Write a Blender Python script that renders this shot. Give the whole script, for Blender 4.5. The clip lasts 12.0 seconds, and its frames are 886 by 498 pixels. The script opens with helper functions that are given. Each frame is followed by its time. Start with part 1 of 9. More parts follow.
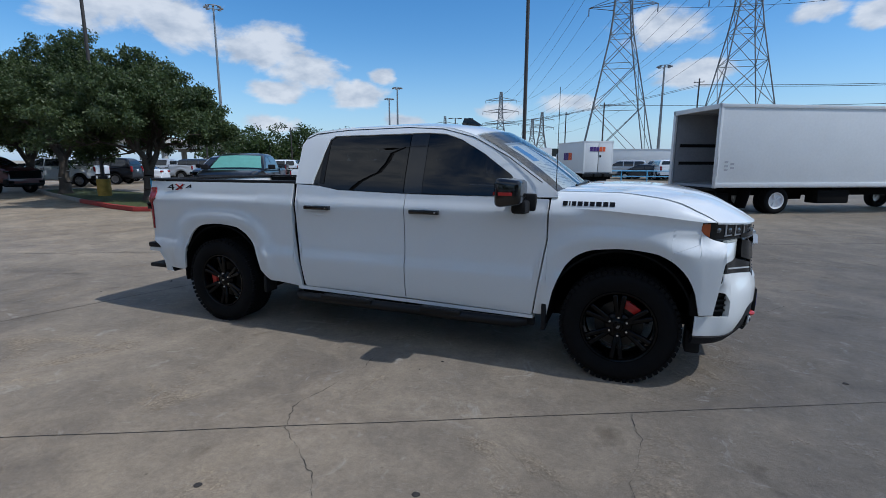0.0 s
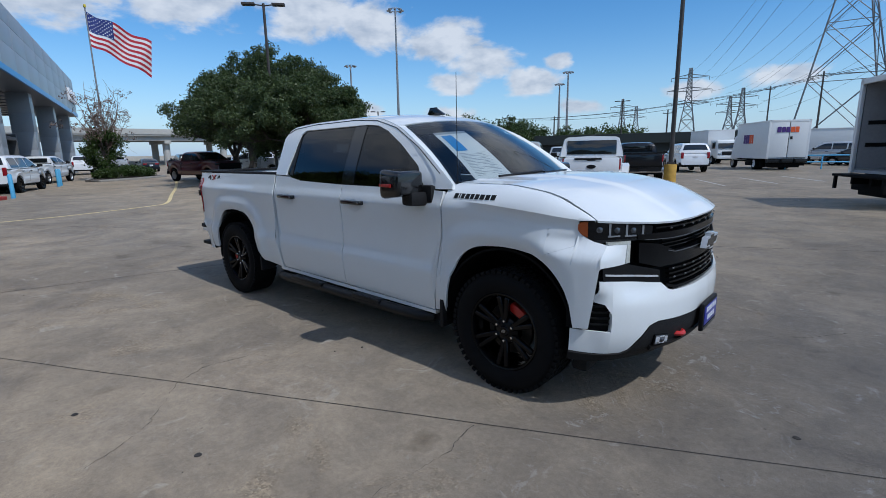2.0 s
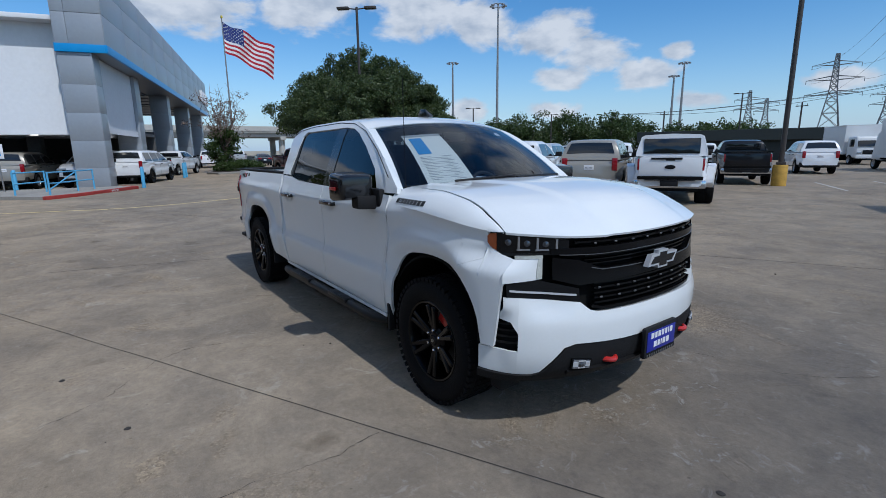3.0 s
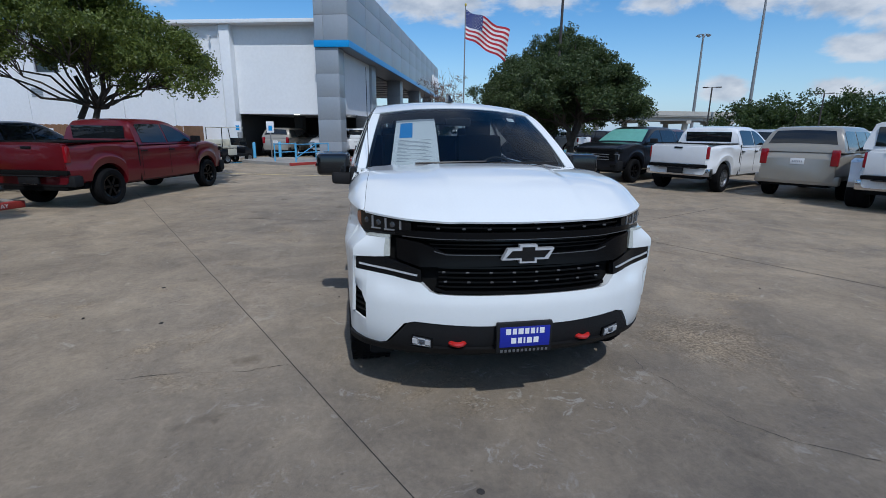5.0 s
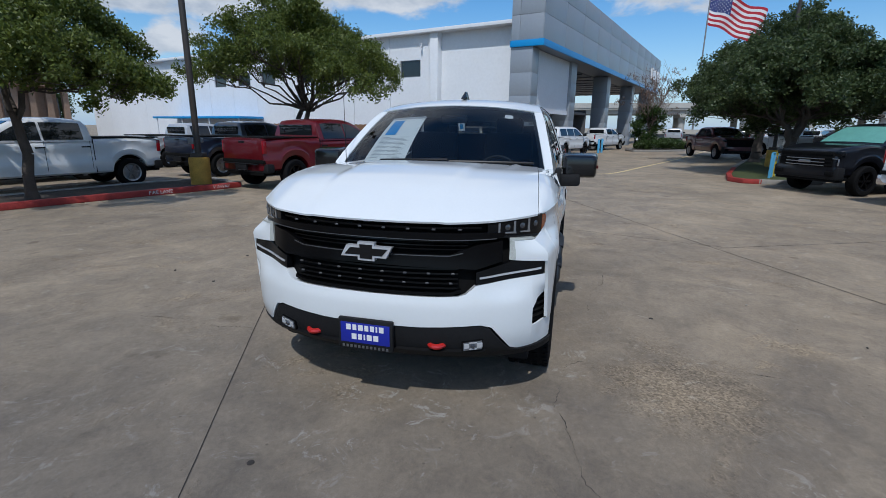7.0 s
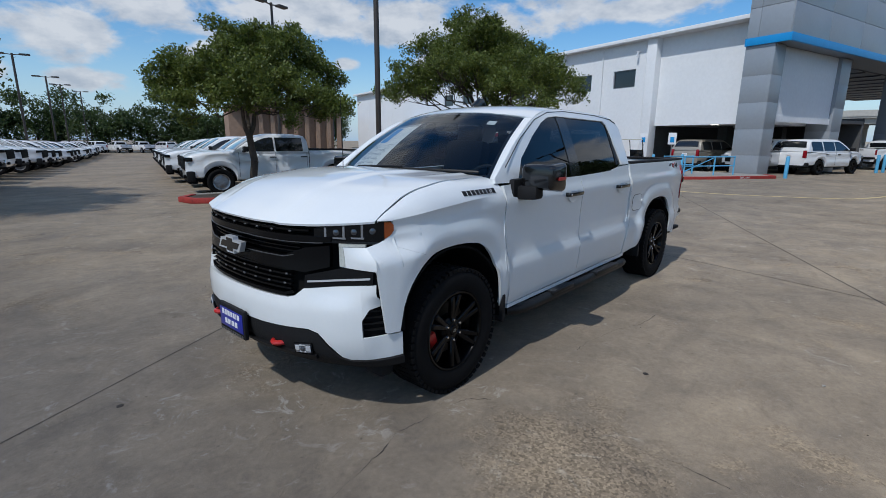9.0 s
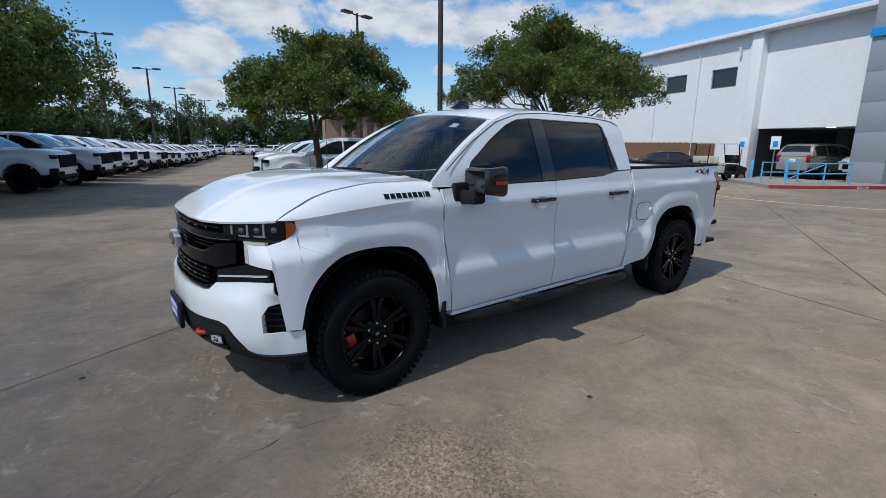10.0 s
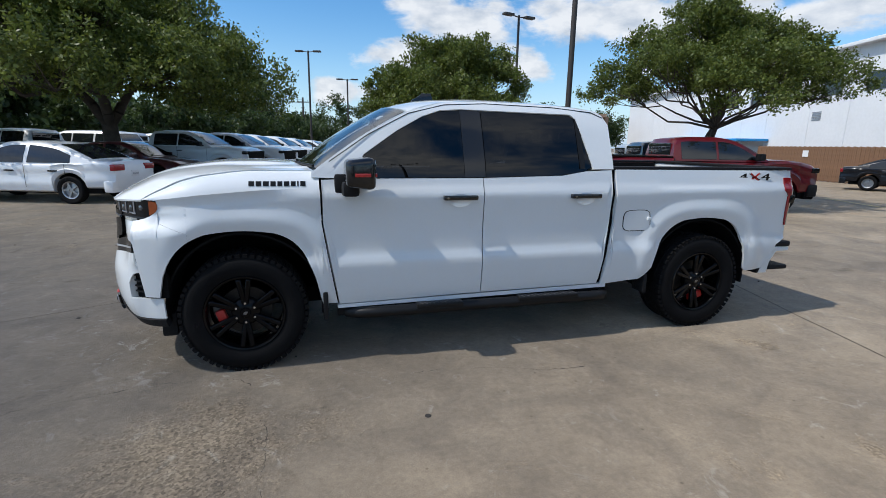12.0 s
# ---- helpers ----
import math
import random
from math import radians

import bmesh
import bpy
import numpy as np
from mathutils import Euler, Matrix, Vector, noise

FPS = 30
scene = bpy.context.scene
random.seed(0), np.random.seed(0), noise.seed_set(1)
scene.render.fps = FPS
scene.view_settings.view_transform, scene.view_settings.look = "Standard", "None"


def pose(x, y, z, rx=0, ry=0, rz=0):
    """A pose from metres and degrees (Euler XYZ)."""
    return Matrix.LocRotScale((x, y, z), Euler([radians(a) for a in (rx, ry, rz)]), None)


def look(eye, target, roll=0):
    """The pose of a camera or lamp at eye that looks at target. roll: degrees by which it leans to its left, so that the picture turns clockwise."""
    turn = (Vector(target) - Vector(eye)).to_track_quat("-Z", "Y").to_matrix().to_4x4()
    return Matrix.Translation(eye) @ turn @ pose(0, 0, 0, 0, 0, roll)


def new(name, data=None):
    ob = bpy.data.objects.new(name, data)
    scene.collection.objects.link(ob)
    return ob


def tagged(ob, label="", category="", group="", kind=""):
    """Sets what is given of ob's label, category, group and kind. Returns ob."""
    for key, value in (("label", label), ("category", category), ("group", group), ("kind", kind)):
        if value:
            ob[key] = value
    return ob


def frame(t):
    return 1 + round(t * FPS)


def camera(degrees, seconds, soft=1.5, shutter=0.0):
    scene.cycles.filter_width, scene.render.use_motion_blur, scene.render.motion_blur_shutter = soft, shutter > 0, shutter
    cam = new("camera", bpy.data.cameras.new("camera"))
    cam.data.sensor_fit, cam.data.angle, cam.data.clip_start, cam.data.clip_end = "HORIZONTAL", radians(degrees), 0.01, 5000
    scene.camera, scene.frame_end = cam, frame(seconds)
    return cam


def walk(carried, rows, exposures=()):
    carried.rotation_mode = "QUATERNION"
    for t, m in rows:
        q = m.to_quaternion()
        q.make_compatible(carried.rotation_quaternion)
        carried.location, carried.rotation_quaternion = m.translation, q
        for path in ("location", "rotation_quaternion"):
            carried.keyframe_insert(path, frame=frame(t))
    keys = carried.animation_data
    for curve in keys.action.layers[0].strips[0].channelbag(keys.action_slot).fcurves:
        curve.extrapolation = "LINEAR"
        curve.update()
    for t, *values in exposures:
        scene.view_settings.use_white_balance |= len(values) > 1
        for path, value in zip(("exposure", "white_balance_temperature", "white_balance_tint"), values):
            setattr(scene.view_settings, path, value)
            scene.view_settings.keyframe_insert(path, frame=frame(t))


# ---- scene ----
cam = camera(85.7, 12.0, soft=0.2)
PATH = [
    (0, (1.915, -4.507, 1.576), (1.188, -2.678, 1.222), 0.1),
    (0.5, (2.402, -4.391, 1.584), (1.494, -2.645, 1.228), -0.0),
    (1, (2.813, -4.141, 1.564), (1.759, -2.481, 1.201), -0.3),
    (1.5, (3.205, -3.839, 1.569), (2.023, -2.272, 1.187), -0.6),
    (2, (3.583, -3.467, 1.582), (2.274, -2.007, 1.186), -1.0),
    (2.5, (3.91, -3.044, 1.605), (2.464, -1.721, 1.204), -1.1),
    (3, (4.267, -2.642, 1.621), (2.69, -1.481, 1.216), -0.7),
    (3.2, (4.395, -2.471, 1.612), (2.766, -1.384, 1.204), -0.5),
    (4.8, (5.237, -1.138, 1.664), (3.343, -0.706, 1.188), 0.7),
    (5, (5.288, -0.941, 1.645), (3.378, -0.588, 1.169), 0.7),
    (5.5, (5.36, -0.446, 1.644), (3.427, -0.273, 1.161), 0.8),
    (6, (5.343, 0.066, 1.656), (3.404, 0.046, 1.167), 0.9),
    (6.5, (5.325, 0.577, 1.667), (3.402, 0.332, 1.175), 0.8),
    (7, (5.205, 1.059, 1.66), (3.331, 0.563, 1.168), 0.7),
    (7.2, (5.13, 1.298, 1.642), (3.291, 0.675, 1.161), 0.4),
    (8.8, (4.249, 2.711, 1.632), (2.748, 1.469, 1.179), 0.3),
    (9, (4.102, 2.856, 1.617), (2.647, 1.558, 1.174), 0.4),
    (9.5, (3.708, 3.206, 1.615), (2.379, 1.777, 1.179), 0.6),
    (10, (3.302, 3.536, 1.615), (2.116, 1.984, 1.185), 0.5),
    (10.5, (2.855, 3.793, 1.608), (1.829, 2.131, 1.181), 0.3),
    (11, (2.39, 4.024, 1.597), (1.533, 2.269, 1.169), 0.5),
    (11.5, (1.898, 4.182, 1.58), (1.206, 2.356, 1.148), 0.6),
    (12, (1.413, 4.32, 1.565), (0.886, 2.439, 1.137), 1.0),
]
walk(cam, [(t, look(eye, target, roll)) for t, eye, target, roll in PATH],
     exposures=[(0.0, 0.10, 5980, 10), (2.3, 0.10, 5960, 10), (3.1, 0.02, 5960, 10), (5.5, -0.02, 6020, 10), (7.0, 0.0, 6130, 10), (9.2, 0.0, 6250, 10), (10.0, 0.14, 6300, 10), (11.0, 0.24, 6430, 10), (12.0, 0.42, 6530, 10)])

# ---- sky and sun ----
SUN_TO = Vector((0.75, 0.055, 1.0)).normalized()
SUN_EL = math.asin(SUN_TO.z)
SUN_AZ = math.atan2(SUN_TO.y, SUN_TO.x)


def node(nt, kind, **kw):
    n = nt.nodes.new(kind)
    for k, v in kw.items():
        n.inputs[k].default_value = v
    return n


def make_world():
    w = bpy.data.worlds.new("sky")
    scene.world = w
    w.use_nodes = True
    nt = w.node_tree
    nt.nodes.clear()
    sky = nt.nodes.new("ShaderNodeTexSky")
    sky.sky_type = "NISHITA"
    sky.sun_disc = False
    sky.sun_elevation = SUN_EL
    sky.sun_rotation = math.pi / 2 - SUN_AZ
    sky.air_density, sky.dust_density, sky.ozone_density = 1.0, 0.35, 2.2
    # cumulus banks, each at its bearing and height (degrees), ragged by noise
    co = nt.nodes.new("ShaderNodeTexCoord")
    sep = nt.nodes.new("ShaderNodeSeparateXYZ")
    nt.links.new(co.outputs["Generated"], sep.inputs[0])

    def calc(op, p, q=None):
        n = nt.nodes.new("ShaderNodeMath")
        n.operation = op
        for i, x in enumerate((p, q)):
            if x is None:
                continue
            if isinstance(x, (int, float)):
                n.inputs[i].default_value = x
            else:
                nt.links.new(x, n.inputs[i])
        return n.outputs[0]
    az = calc("MULTIPLY", calc("ARCTAN2", sep.outputs["Y"], sep.outputs["X"]), 180 / math.pi)
    el = calc("MULTIPLY", calc("ARCSINE", sep.outputs["Z"]), 180 / math.pi)
    best = None
    for a0, e0, ra, re_ in CLOUDS:
        dx = calc("MULTIPLY", calc("SUBTRACT", az, float(a0)), 1.0 / ra)
        dy = calc("MULTIPLY", calc("SUBTRACT", el, float(e0)), 1.0 / re_)
        d = calc("SUBTRACT", 1.0, calc("SQRT", calc("ADD", calc("MULTIPLY", dx, dx), calc("MULTIPLY", dy, dy))))
        best = d if best is None else calc("MAXIMUM", best, d)
    flat = nt.nodes.new("ShaderNodeCombineXYZ")
    nt.links.new(calc("MULTIPLY", az, 0.16), flat.inputs[0])
    nt.links.new(calc("MULTIPLY", el, 0.30), flat.inputs[1])
    big = node(nt, "ShaderNodeTexNoise", Scale=1.0, Detail=9.0, Roughness=0.58, Distortion=0.25)
    nt.links.new(flat.outputs[0], big.inputs["Vector"])
    dens = calc("ADD", best, calc("MULTIPLY", calc("SUBTRACT", big.outputs["Fac"], 0.505), 2.3))
    ramp = nt.nodes.new("ShaderNodeMapRange")
    ramp.interpolation_type = "SMOOTHSTEP"
    ramp.inputs["From Min"].default_value, ramp.inputs["From Max"].default_value = 0.02, 0.50
    ramp.inputs["To Max"].default_value = 0.93
    nt.links.new(dens, ramp.inputs[0])
    # broken cloud over the rest of the sky, unseen, added to fill shaded sides
    upper = node(nt, "ShaderNodeTexNoise", Scale=2.6, Detail=7.0, Roughness=0.55, Distortion=0.3)
    nt.links.new(co.outputs["Generated"], upper.inputs["Vector"])
    fill_cloud = nt.nodes.new("ShaderNodeMapRange")
    fill_cloud.interpolation_type = "SMOOTHSTEP"
    fill_cloud.inputs["From Min"].default_value, fill_cloud.inputs["From Max"].default_value = 0.365, 0.575
    nt.links.new(upper.outputs["Fac"], fill_cloud.inputs[0])
    high = nt.nodes.new("ShaderNodeMapRange")
    high.interpolation_type = "SMOOTHSTEP"
    high.inputs["From Min"].default_value, high.inputs["From Max"].default_value = 19.0, 30.0
    nt.links.new(el, high.inputs[0])
    # thinned towards the zenith so that glass and shadows stay dark
    thin = nt.nodes.new("ShaderNodeMapRange")
    thin.interpolation_type = "SMOOTHSTEP"
    thin.inputs["From Min"].default_value, thin.inputs["From Max"].default_value = 66.0, 36.0
    thin.inputs["To Min"].default_value = 0.12
    nt.links.new(el, thin.inputs[0])
    cover = calc("MAXIMUM", ramp.outputs[0], calc("MULTIPLY", calc("MULTIPLY", fill_cloud.outputs[0], high.outputs[0]), thin.outputs[0]))
    shade = node(nt, "ShaderNodeTexNoise", Scale=1.7, Detail=6.0, Roughness=0.55)
    nt.links.new(flat.outputs[0], shade.inputs["Vector"])
    tone = nt.nodes.new("ShaderNodeValToRGB")
    tone.color_ramp.elements[0].position, tone.color_ramp.elements[0].color = 0.32, CLOUD_LOW
    tone.color_ramp.elements[1].position, tone.color_ramp.elements[1].color = 0.60, CLOUD_HIGH
    nt.links.new(shade.outputs["Fac"], tone.inputs[0])
    rich = nt.nodes.new("ShaderNodeHueSaturation")
    rich.inputs["Saturation"].default_value = SKY_SAT
    rich.inputs["Value"].default_value = 0.82
    nt.links.new(sky.outputs[0], rich.inputs["Color"])
    # pale haze low over the horizon
    low = calc("POWER", calc("MAXIMUM", calc("SUBTRACT", 1.0, calc("MULTIPLY", calc("ABSOLUTE", el), 1 / 14)), 0.0), 2.0)
    haze = nt.nodes.new("ShaderNodeMix")
    haze.data_type = "RGBA"
    nt.links.new(calc("MULTIPLY", low, 0.80), haze.inputs[0])
    nt.links.new(rich.outputs[0], haze.inputs[6])
    haze.inputs[7].default_value = HAZE
    mix = nt.nodes.new("ShaderNodeMix")
    mix.data_type = "RGBA"
    nt.links.new(cover, mix.inputs[0])
    nt.links.new(haze.outputs[2], mix.inputs[6])
    nt.links.new(tone.outputs[0], mix.inputs[7])
    bg = nt.nodes.new("ShaderNodeBackground")
    bg.inputs["Strength"].default_value = 0.15
    nt.links.new(mix.outputs[2], bg.inputs["Color"])
    out = nt.nodes.new("ShaderNodeOutputWorld")
    nt.links.new(bg.outputs[0], out.inputs[0])


CLOUDS = ((170, 14.5, 12, 3), (158, 15, 9, 3), (146, 15, 8, 3.4), (139, 14, 6, 3.4), (132, 12, 5.5, 3), (127, 9.6, 5, 2.8), (122, 7.8, 4, 2.0),
          (130, 7.6, 4, 1.6), (118.8, 9.6, 2.0, 1.1), (131.5, 4.4, 4, 1.4), (116, 4.8, 4, 1.2), (105.3, 5.9, 3.2, 1.1), (97.5, 6.5, 4, 1.4), (88, 13.2, 5, 2.2),
          (85, 9.0, 4, 2.0), (76, 13.4, 2.8, 1.3), (71, 12.5, 2.4, 1.4), (141, 4.4, 3, 1.6), (-136.5, 8.6, 4, 2.2), (-133.6, 11.5, 6, 2.6),
          (-100.7, 8.8, 6, 2.6), (-105, 14, 6, 3), (-110, 12, 6, 3.2), (-119, 13.4, 7, 3), (-125, 12.8, 6, 2.6), (-134, 13.4, 7, 2.6), (-143, 12, 7, 2.4),
          (-153, 13.7, 7, 2.4), (-162, 13.4, 6, 2), (-103, 5.0, 4, 1.6), (-127.3, 8.2, 2.2, 0.9), (-94, 5.6, 4, 1.8), (-114, 8.4, 4, 2.0),
          # banks outside the view, added as fill light for the shaded sides
          (60, 24, 16, 4), (-60, 22, 22, 6), (20, 20, 16, 4), (-20, 18, 16, 4))
CLOUD_LOW, CLOUD_HIGH = (2.7, 3.05, 3.55, 1), (4.35, 4.5, 4.7, 1)
SKY_SAT = 1.34
HAZE = (1.95, 3.1, 4.6, 1)
make_world()
sun = new("sun", bpy.data.lights.new("sun", "SUN"))
sun.data.energy, sun.data.angle, sun.data.color = 2.5, radians(0.6), (1.0, 0.98, 0.935)
sun.matrix_world = look(SUN_TO * 100, (0, 0, 0))

# ---- materials ----


def mat(name, color, rough=0.5, metal=0.0, vary=0.12, scale=6.0, bump=0.0, bump_scale=80.0, coat=0.0, emit=0.0, island=0.0, spec=0.5):
    """A principled surface whose colour varies at two scales, with fine relief."""
    m = bpy.data.materials.new(name)
    m.use_nodes = True
    nt = m.node_tree
    b = nt.nodes["Principled BSDF"]
    b.inputs["Roughness"].default_value, b.inputs["Metallic"].default_value = rough, metal
    b.inputs["Coat Weight"].default_value, b.inputs["Coat Roughness"].default_value = coat, 0.03
    b.inputs["Specular IOR Level"].default_value = spec
    co = nt.nodes.new("ShaderNodeTexCoord")
    if vary:
        n1 = node(nt, "ShaderNodeTexNoise", Scale=scale, Detail=4.0)
        n2 = node(nt, "ShaderNodeTexNoise", Scale=scale * 11, Detail=3.0)
        nt.links.new(co.outputs["Object"], n1.inputs["Vector"])
        nt.links.new(co.outputs["Object"], n2.inputs["Vector"])
        add = nt.nodes.new("ShaderNodeMath")
        nt.links.new(n1.outputs["Fac"], add.inputs[0])
        nt.links.new(n2.outputs["Fac"], add.inputs[1])
        r = nt.nodes.new("ShaderNodeMapRange")
        r.inputs["From Min"].default_value, r.inputs["From Max"].default_value = 0.6, 1.4
        r.inputs["To Min"].default_value, r.inputs["To Max"].default_value = 1 - vary, 1 + vary
        nt.links.new(add.outputs[0], r.inputs[0])
        val = r.outputs[0]
        if island:
            geo = nt.nodes.new("ShaderNodeNewGeometry")
            ri = nt.nodes.new("ShaderNodeMapRange")
            ri.inputs["To Min"].default_value, ri.inputs["To Max"].default_value = 1 - island, 1 + island
            nt.links.new(geo.outputs["Random Per Island"], ri.inputs[0])
            mul = nt.nodes.new("ShaderNodeMath")
            mul.operation = "MULTIPLY"
            nt.links.new(val, mul.inputs[0])
            nt.links.new(ri.outputs[0], mul.inputs[1])
            val = mul.outputs[0]
        hsv = nt.nodes.new("ShaderNodeHueSaturation")
        hsv.inputs["Color"].default_value = (*color, 1)
        nt.links.new(val, hsv.inputs["Value"])
        nt.links.new(hsv.outputs[0], b.inputs["Base Color"])
    else:
        b.inputs["Base Color"].default_value = (*color, 1)
    if bump:
        n3 = node(nt, "ShaderNodeTexNoise", Scale=bump_scale, Detail=5.0)
        nt.links.new(co.outputs["Object"], n3.inputs["Vector"])
        bp = node(nt, "ShaderNodeBump", Strength=bump, Distance=0.01)
        nt.links.new(n3.outputs["Fac"], bp.inputs["Height"])
        nt.links.new(bp.outputs[0], b.inputs["Normal"])
    if emit:
        b.inputs["Emission Color"].default_value, b.inputs["Emission Strength"].default_value = (*color, 1), emit
    return m


def glass(name, tint, ior=1.5):
    """A thin tinted pane: clear by its tint, with a mirror by Fresnel."""
    m = bpy.data.materials.new(name)
    m.use_nodes = True
    nt = m.node_tree
    nt.nodes.clear()
    t = nt.nodes.new("ShaderNodeBsdfTransparent")
    t.inputs[0].default_value = (*tint, 1)
    g = node(nt, "ShaderNodeBsdfGlossy", Roughness=0.01)
    g.inputs["Color"].default_value = (0.9, 0.9, 0.9, 1)
    lw = node(nt, "ShaderNodeLayerWeight", Blend=0.5)
    pw = nt.nodes.new("ShaderNodeMath")
    pw.operation = "POWER"
    pw.inputs[1].default_value = 4.2
    nt.links.new(lw.outputs["Facing"], pw.inputs[0])
    fr = nt.nodes.new("ShaderNodeMapRange")
    fr.inputs["To Min"].default_value, fr.inputs["To Max"].default_value = 0.05, 0.95
    nt.links.new(pw.outputs[0], fr.inputs[0])
    mix = nt.nodes.new("ShaderNodeMixShader")
    out = nt.nodes.new("ShaderNodeOutputMaterial")
    nt.links.new(fr.outputs[0], mix.inputs[0])
    nt.links.new(t.outputs[0], mix.inputs[1])
    nt.links.new(g.outputs[0], mix.inputs[2])
    nt.links.new(mix.outputs[0], out.inputs[0])
    return m


def leaf_mat(name, color):
    m = bpy.data.materials.new(name)
    m.use_nodes = True
    nt = m.node_tree
    b = nt.nodes["Principled BSDF"]
    geo = nt.nodes.new("ShaderNodeNewGeometry")
    ramp = nt.nodes.new("ShaderNodeValToRGB")
    e = ramp.color_ramp.elements
    e[0].color = (color[0] * 0.55, color[1] * 0.6, color[2] * 0.6, 1)
    e[1].color = (color[0] * 1.5, color[1] * 1.35, color[2] * 1.2, 1)
    nt.links.new(geo.outputs["Random Per Island"], ramp.inputs[0])
    nt.links.new(ramp.outputs[0], b.inputs["Base Color"])
    b.inputs["Roughness"].default_value = 0.5
    tr = nt.nodes.new("ShaderNodeBsdfTranslucent")
    nt.links.new(ramp.outputs[0], tr.inputs[0])
    mix = nt.nodes.new("ShaderNodeMixShader")
    mix.inputs[0].default_value = 0.4
    out = nt.nodes["Material Output"]
    nt.links.new(b.outputs[0], mix.inputs[1])
    nt.links.new(tr.outputs[0], mix.inputs[2])
    nt.links.new(mix.outputs[0], out.inputs[0])
    return m


def concrete_mat():
    """Worn lot concrete: warm grey, blotched, stained and speckled."""
    m = bpy.data.materials.new("concrete")
    m.use_nodes = True
    nt = m.node_tree
    b = nt.nodes["Principled BSDF"]
    co = nt.nodes.new("ShaderNodeTexCoord")

    def noise_at(scale, detail=5.0, rough=0.55, dist=0.0):
        n = node(nt, "ShaderNodeTexNoise", Scale=scale, Detail=detail, Roughness=rough, Distortion=dist)
        nt.links.new(co.outputs["Object"], n.inputs["Vector"])
        return n.outputs["Fac"]

    def ramp_of(src, a, b_, ca, cb):
        r = nt.nodes.new("ShaderNodeValToRGB")
        r.color_ramp.elements[0].position, r.color_ramp.elements[1].position = a, b_
        r.color_ramp.elements[0].color, r.color_ramp.elements[1].color = (*ca, 1), (*cb, 1)
        nt.links.new(src, r.inputs[0])
        return r.outputs[0]

    def blend(kind, fac, a, b_):
        x = nt.nodes.new("ShaderNodeMix")
        x.data_type, x.blend_type = "RGBA", kind
        if isinstance(fac, float):
            x.inputs[0].default_value = fac
        else:
            nt.links.new(fac, x.inputs[0])
        nt.links.new(a, x.inputs[6])
        nt.links.new(b_, x.inputs[7])
        return x.outputs[2]

    wide = ramp_of(noise_at(0.28, 6, 0.6, 0.4), 0.35, 0.68, CONCRETE_DARK, CONCRETE_LIGHT)
    patch = ramp_of(noise_at(1.3, 8, 0.62, 0.8), 0.3, 0.72, (0.68, 0.68, 0.70), (1.20, 1.18, 1.14))
    fine = ramp_of(noise_at(30, 7, 0.75), 0.30, 0.72, (0.80, 0.80, 0.81), (1.16, 1.16, 1.15))
    mottle = ramp_of(noise_at(7.5, 7, 0.7, 0.6), 0.30, 0.72, (0.84, 0.83, 0.82), (1.12, 1.12, 1.11))
    grain = ramp_of(noise_at(150, 4, 0.75), 0.3, 0.72, (0.82, 0.82, 0.82), (1.16, 1.16, 1.16))
    scuff = ramp_of(noise_at(3.4, 9, 0.72, 1.2), 0.60, 0.70, (0.0, 0.0, 0.0), (0.55, 0.55, 0.55))
    chip = ramp_of(noise_at(13.0, 8, 0.75, 1.5), 0.62, 0.69, (0.0, 0.0, 0.0), (0.40, 0.40, 0.40))
    pale = nt.nodes.new("ShaderNodeRGB")
    pale.outputs[0].default_value = (0.36, 0.345, 0.32, 1)
    oil = ramp_of(noise_at(2.1, 4, 0.5, 0.3), 0.66, 0.74, (1, 1, 1), (0.62, 0.60, 0.58))
    speck = nt.nodes.new("ShaderNodeTexVoronoi")
    speck.inputs["Scale"].default_value = 5.5
    nt.links.new(co.outputs["Object"], speck.inputs["Vector"])
    dots = ramp_of(speck.outputs["Distance"], 0.035, 0.06, (0.5, 0.48, 0.46), (1, 1, 1))
    c = blend("MULTIPLY", 1.0, wide, patch)
    c = blend("MULTIPLY", 1.0, c, fine)
    c = blend("MULTIPLY", 1.0, c, mottle)
    c = blend("MULTIPLY", 1.0, c, grain)
    c = blend("MIX", scuff, c, pale.outputs[0])
    c = blend("MIX", chip, c, pale.outputs[0])
    # flaked pale crust in loose fields
    flake = ramp_of(noise_at(4.6, 11, 0.78, 1.1), 0.575, 0.625, (0.0, 0.0, 0.0), (0.66, 0.66, 0.66))
    field = ramp_of(noise_at(0.62, 4, 0.6, 0.7), 0.42, 0.56, (0.0, 0.0, 0.0), (1.0, 1.0, 1.0))
    # the lane before the truck, where tyres turn, has lost most of its skin
    lane = nt.nodes.new("ShaderNodeVectorMath")
    lane.operation = "DISTANCE"
    nt.links.new(co.outputs["Object"], lane.inputs[0])
    lane.inputs[1].default_value = (3.6, 0.6, 0.0)
    near = nt.nodes.new("ShaderNodeMapRange")
    near.interpolation_type = "SMOOTHSTEP"
    near.inputs["From Min"].default_value, near.inputs["From Max"].default_value = 3.4, 1.2
    near.inputs["To Min"].default_value = 0.25
    nt.links.new(lane.outputs["Value"], near.inputs[0])
    crust = blend("MULTIPLY", 1.0, blend("MULTIPLY", 1.0, flake, field), near.outputs[0])
    c = blend("MIX", crust, c, pale.outputs[0])
    # laid-bare aggregate: pale and dark grit in small fields
    grit = nt.nodes.new("ShaderNodeTexVoronoi")
    grit.inputs["Scale"].default_value = 78.0
    nt.links.new(co.outputs["Object"], grit.inputs["Vector"])
    stones = ramp_of(grit.outputs["Color"], 0.1, 0.9, (0.55, 0.52, 0.48), (1.55, 1.5, 1.4))
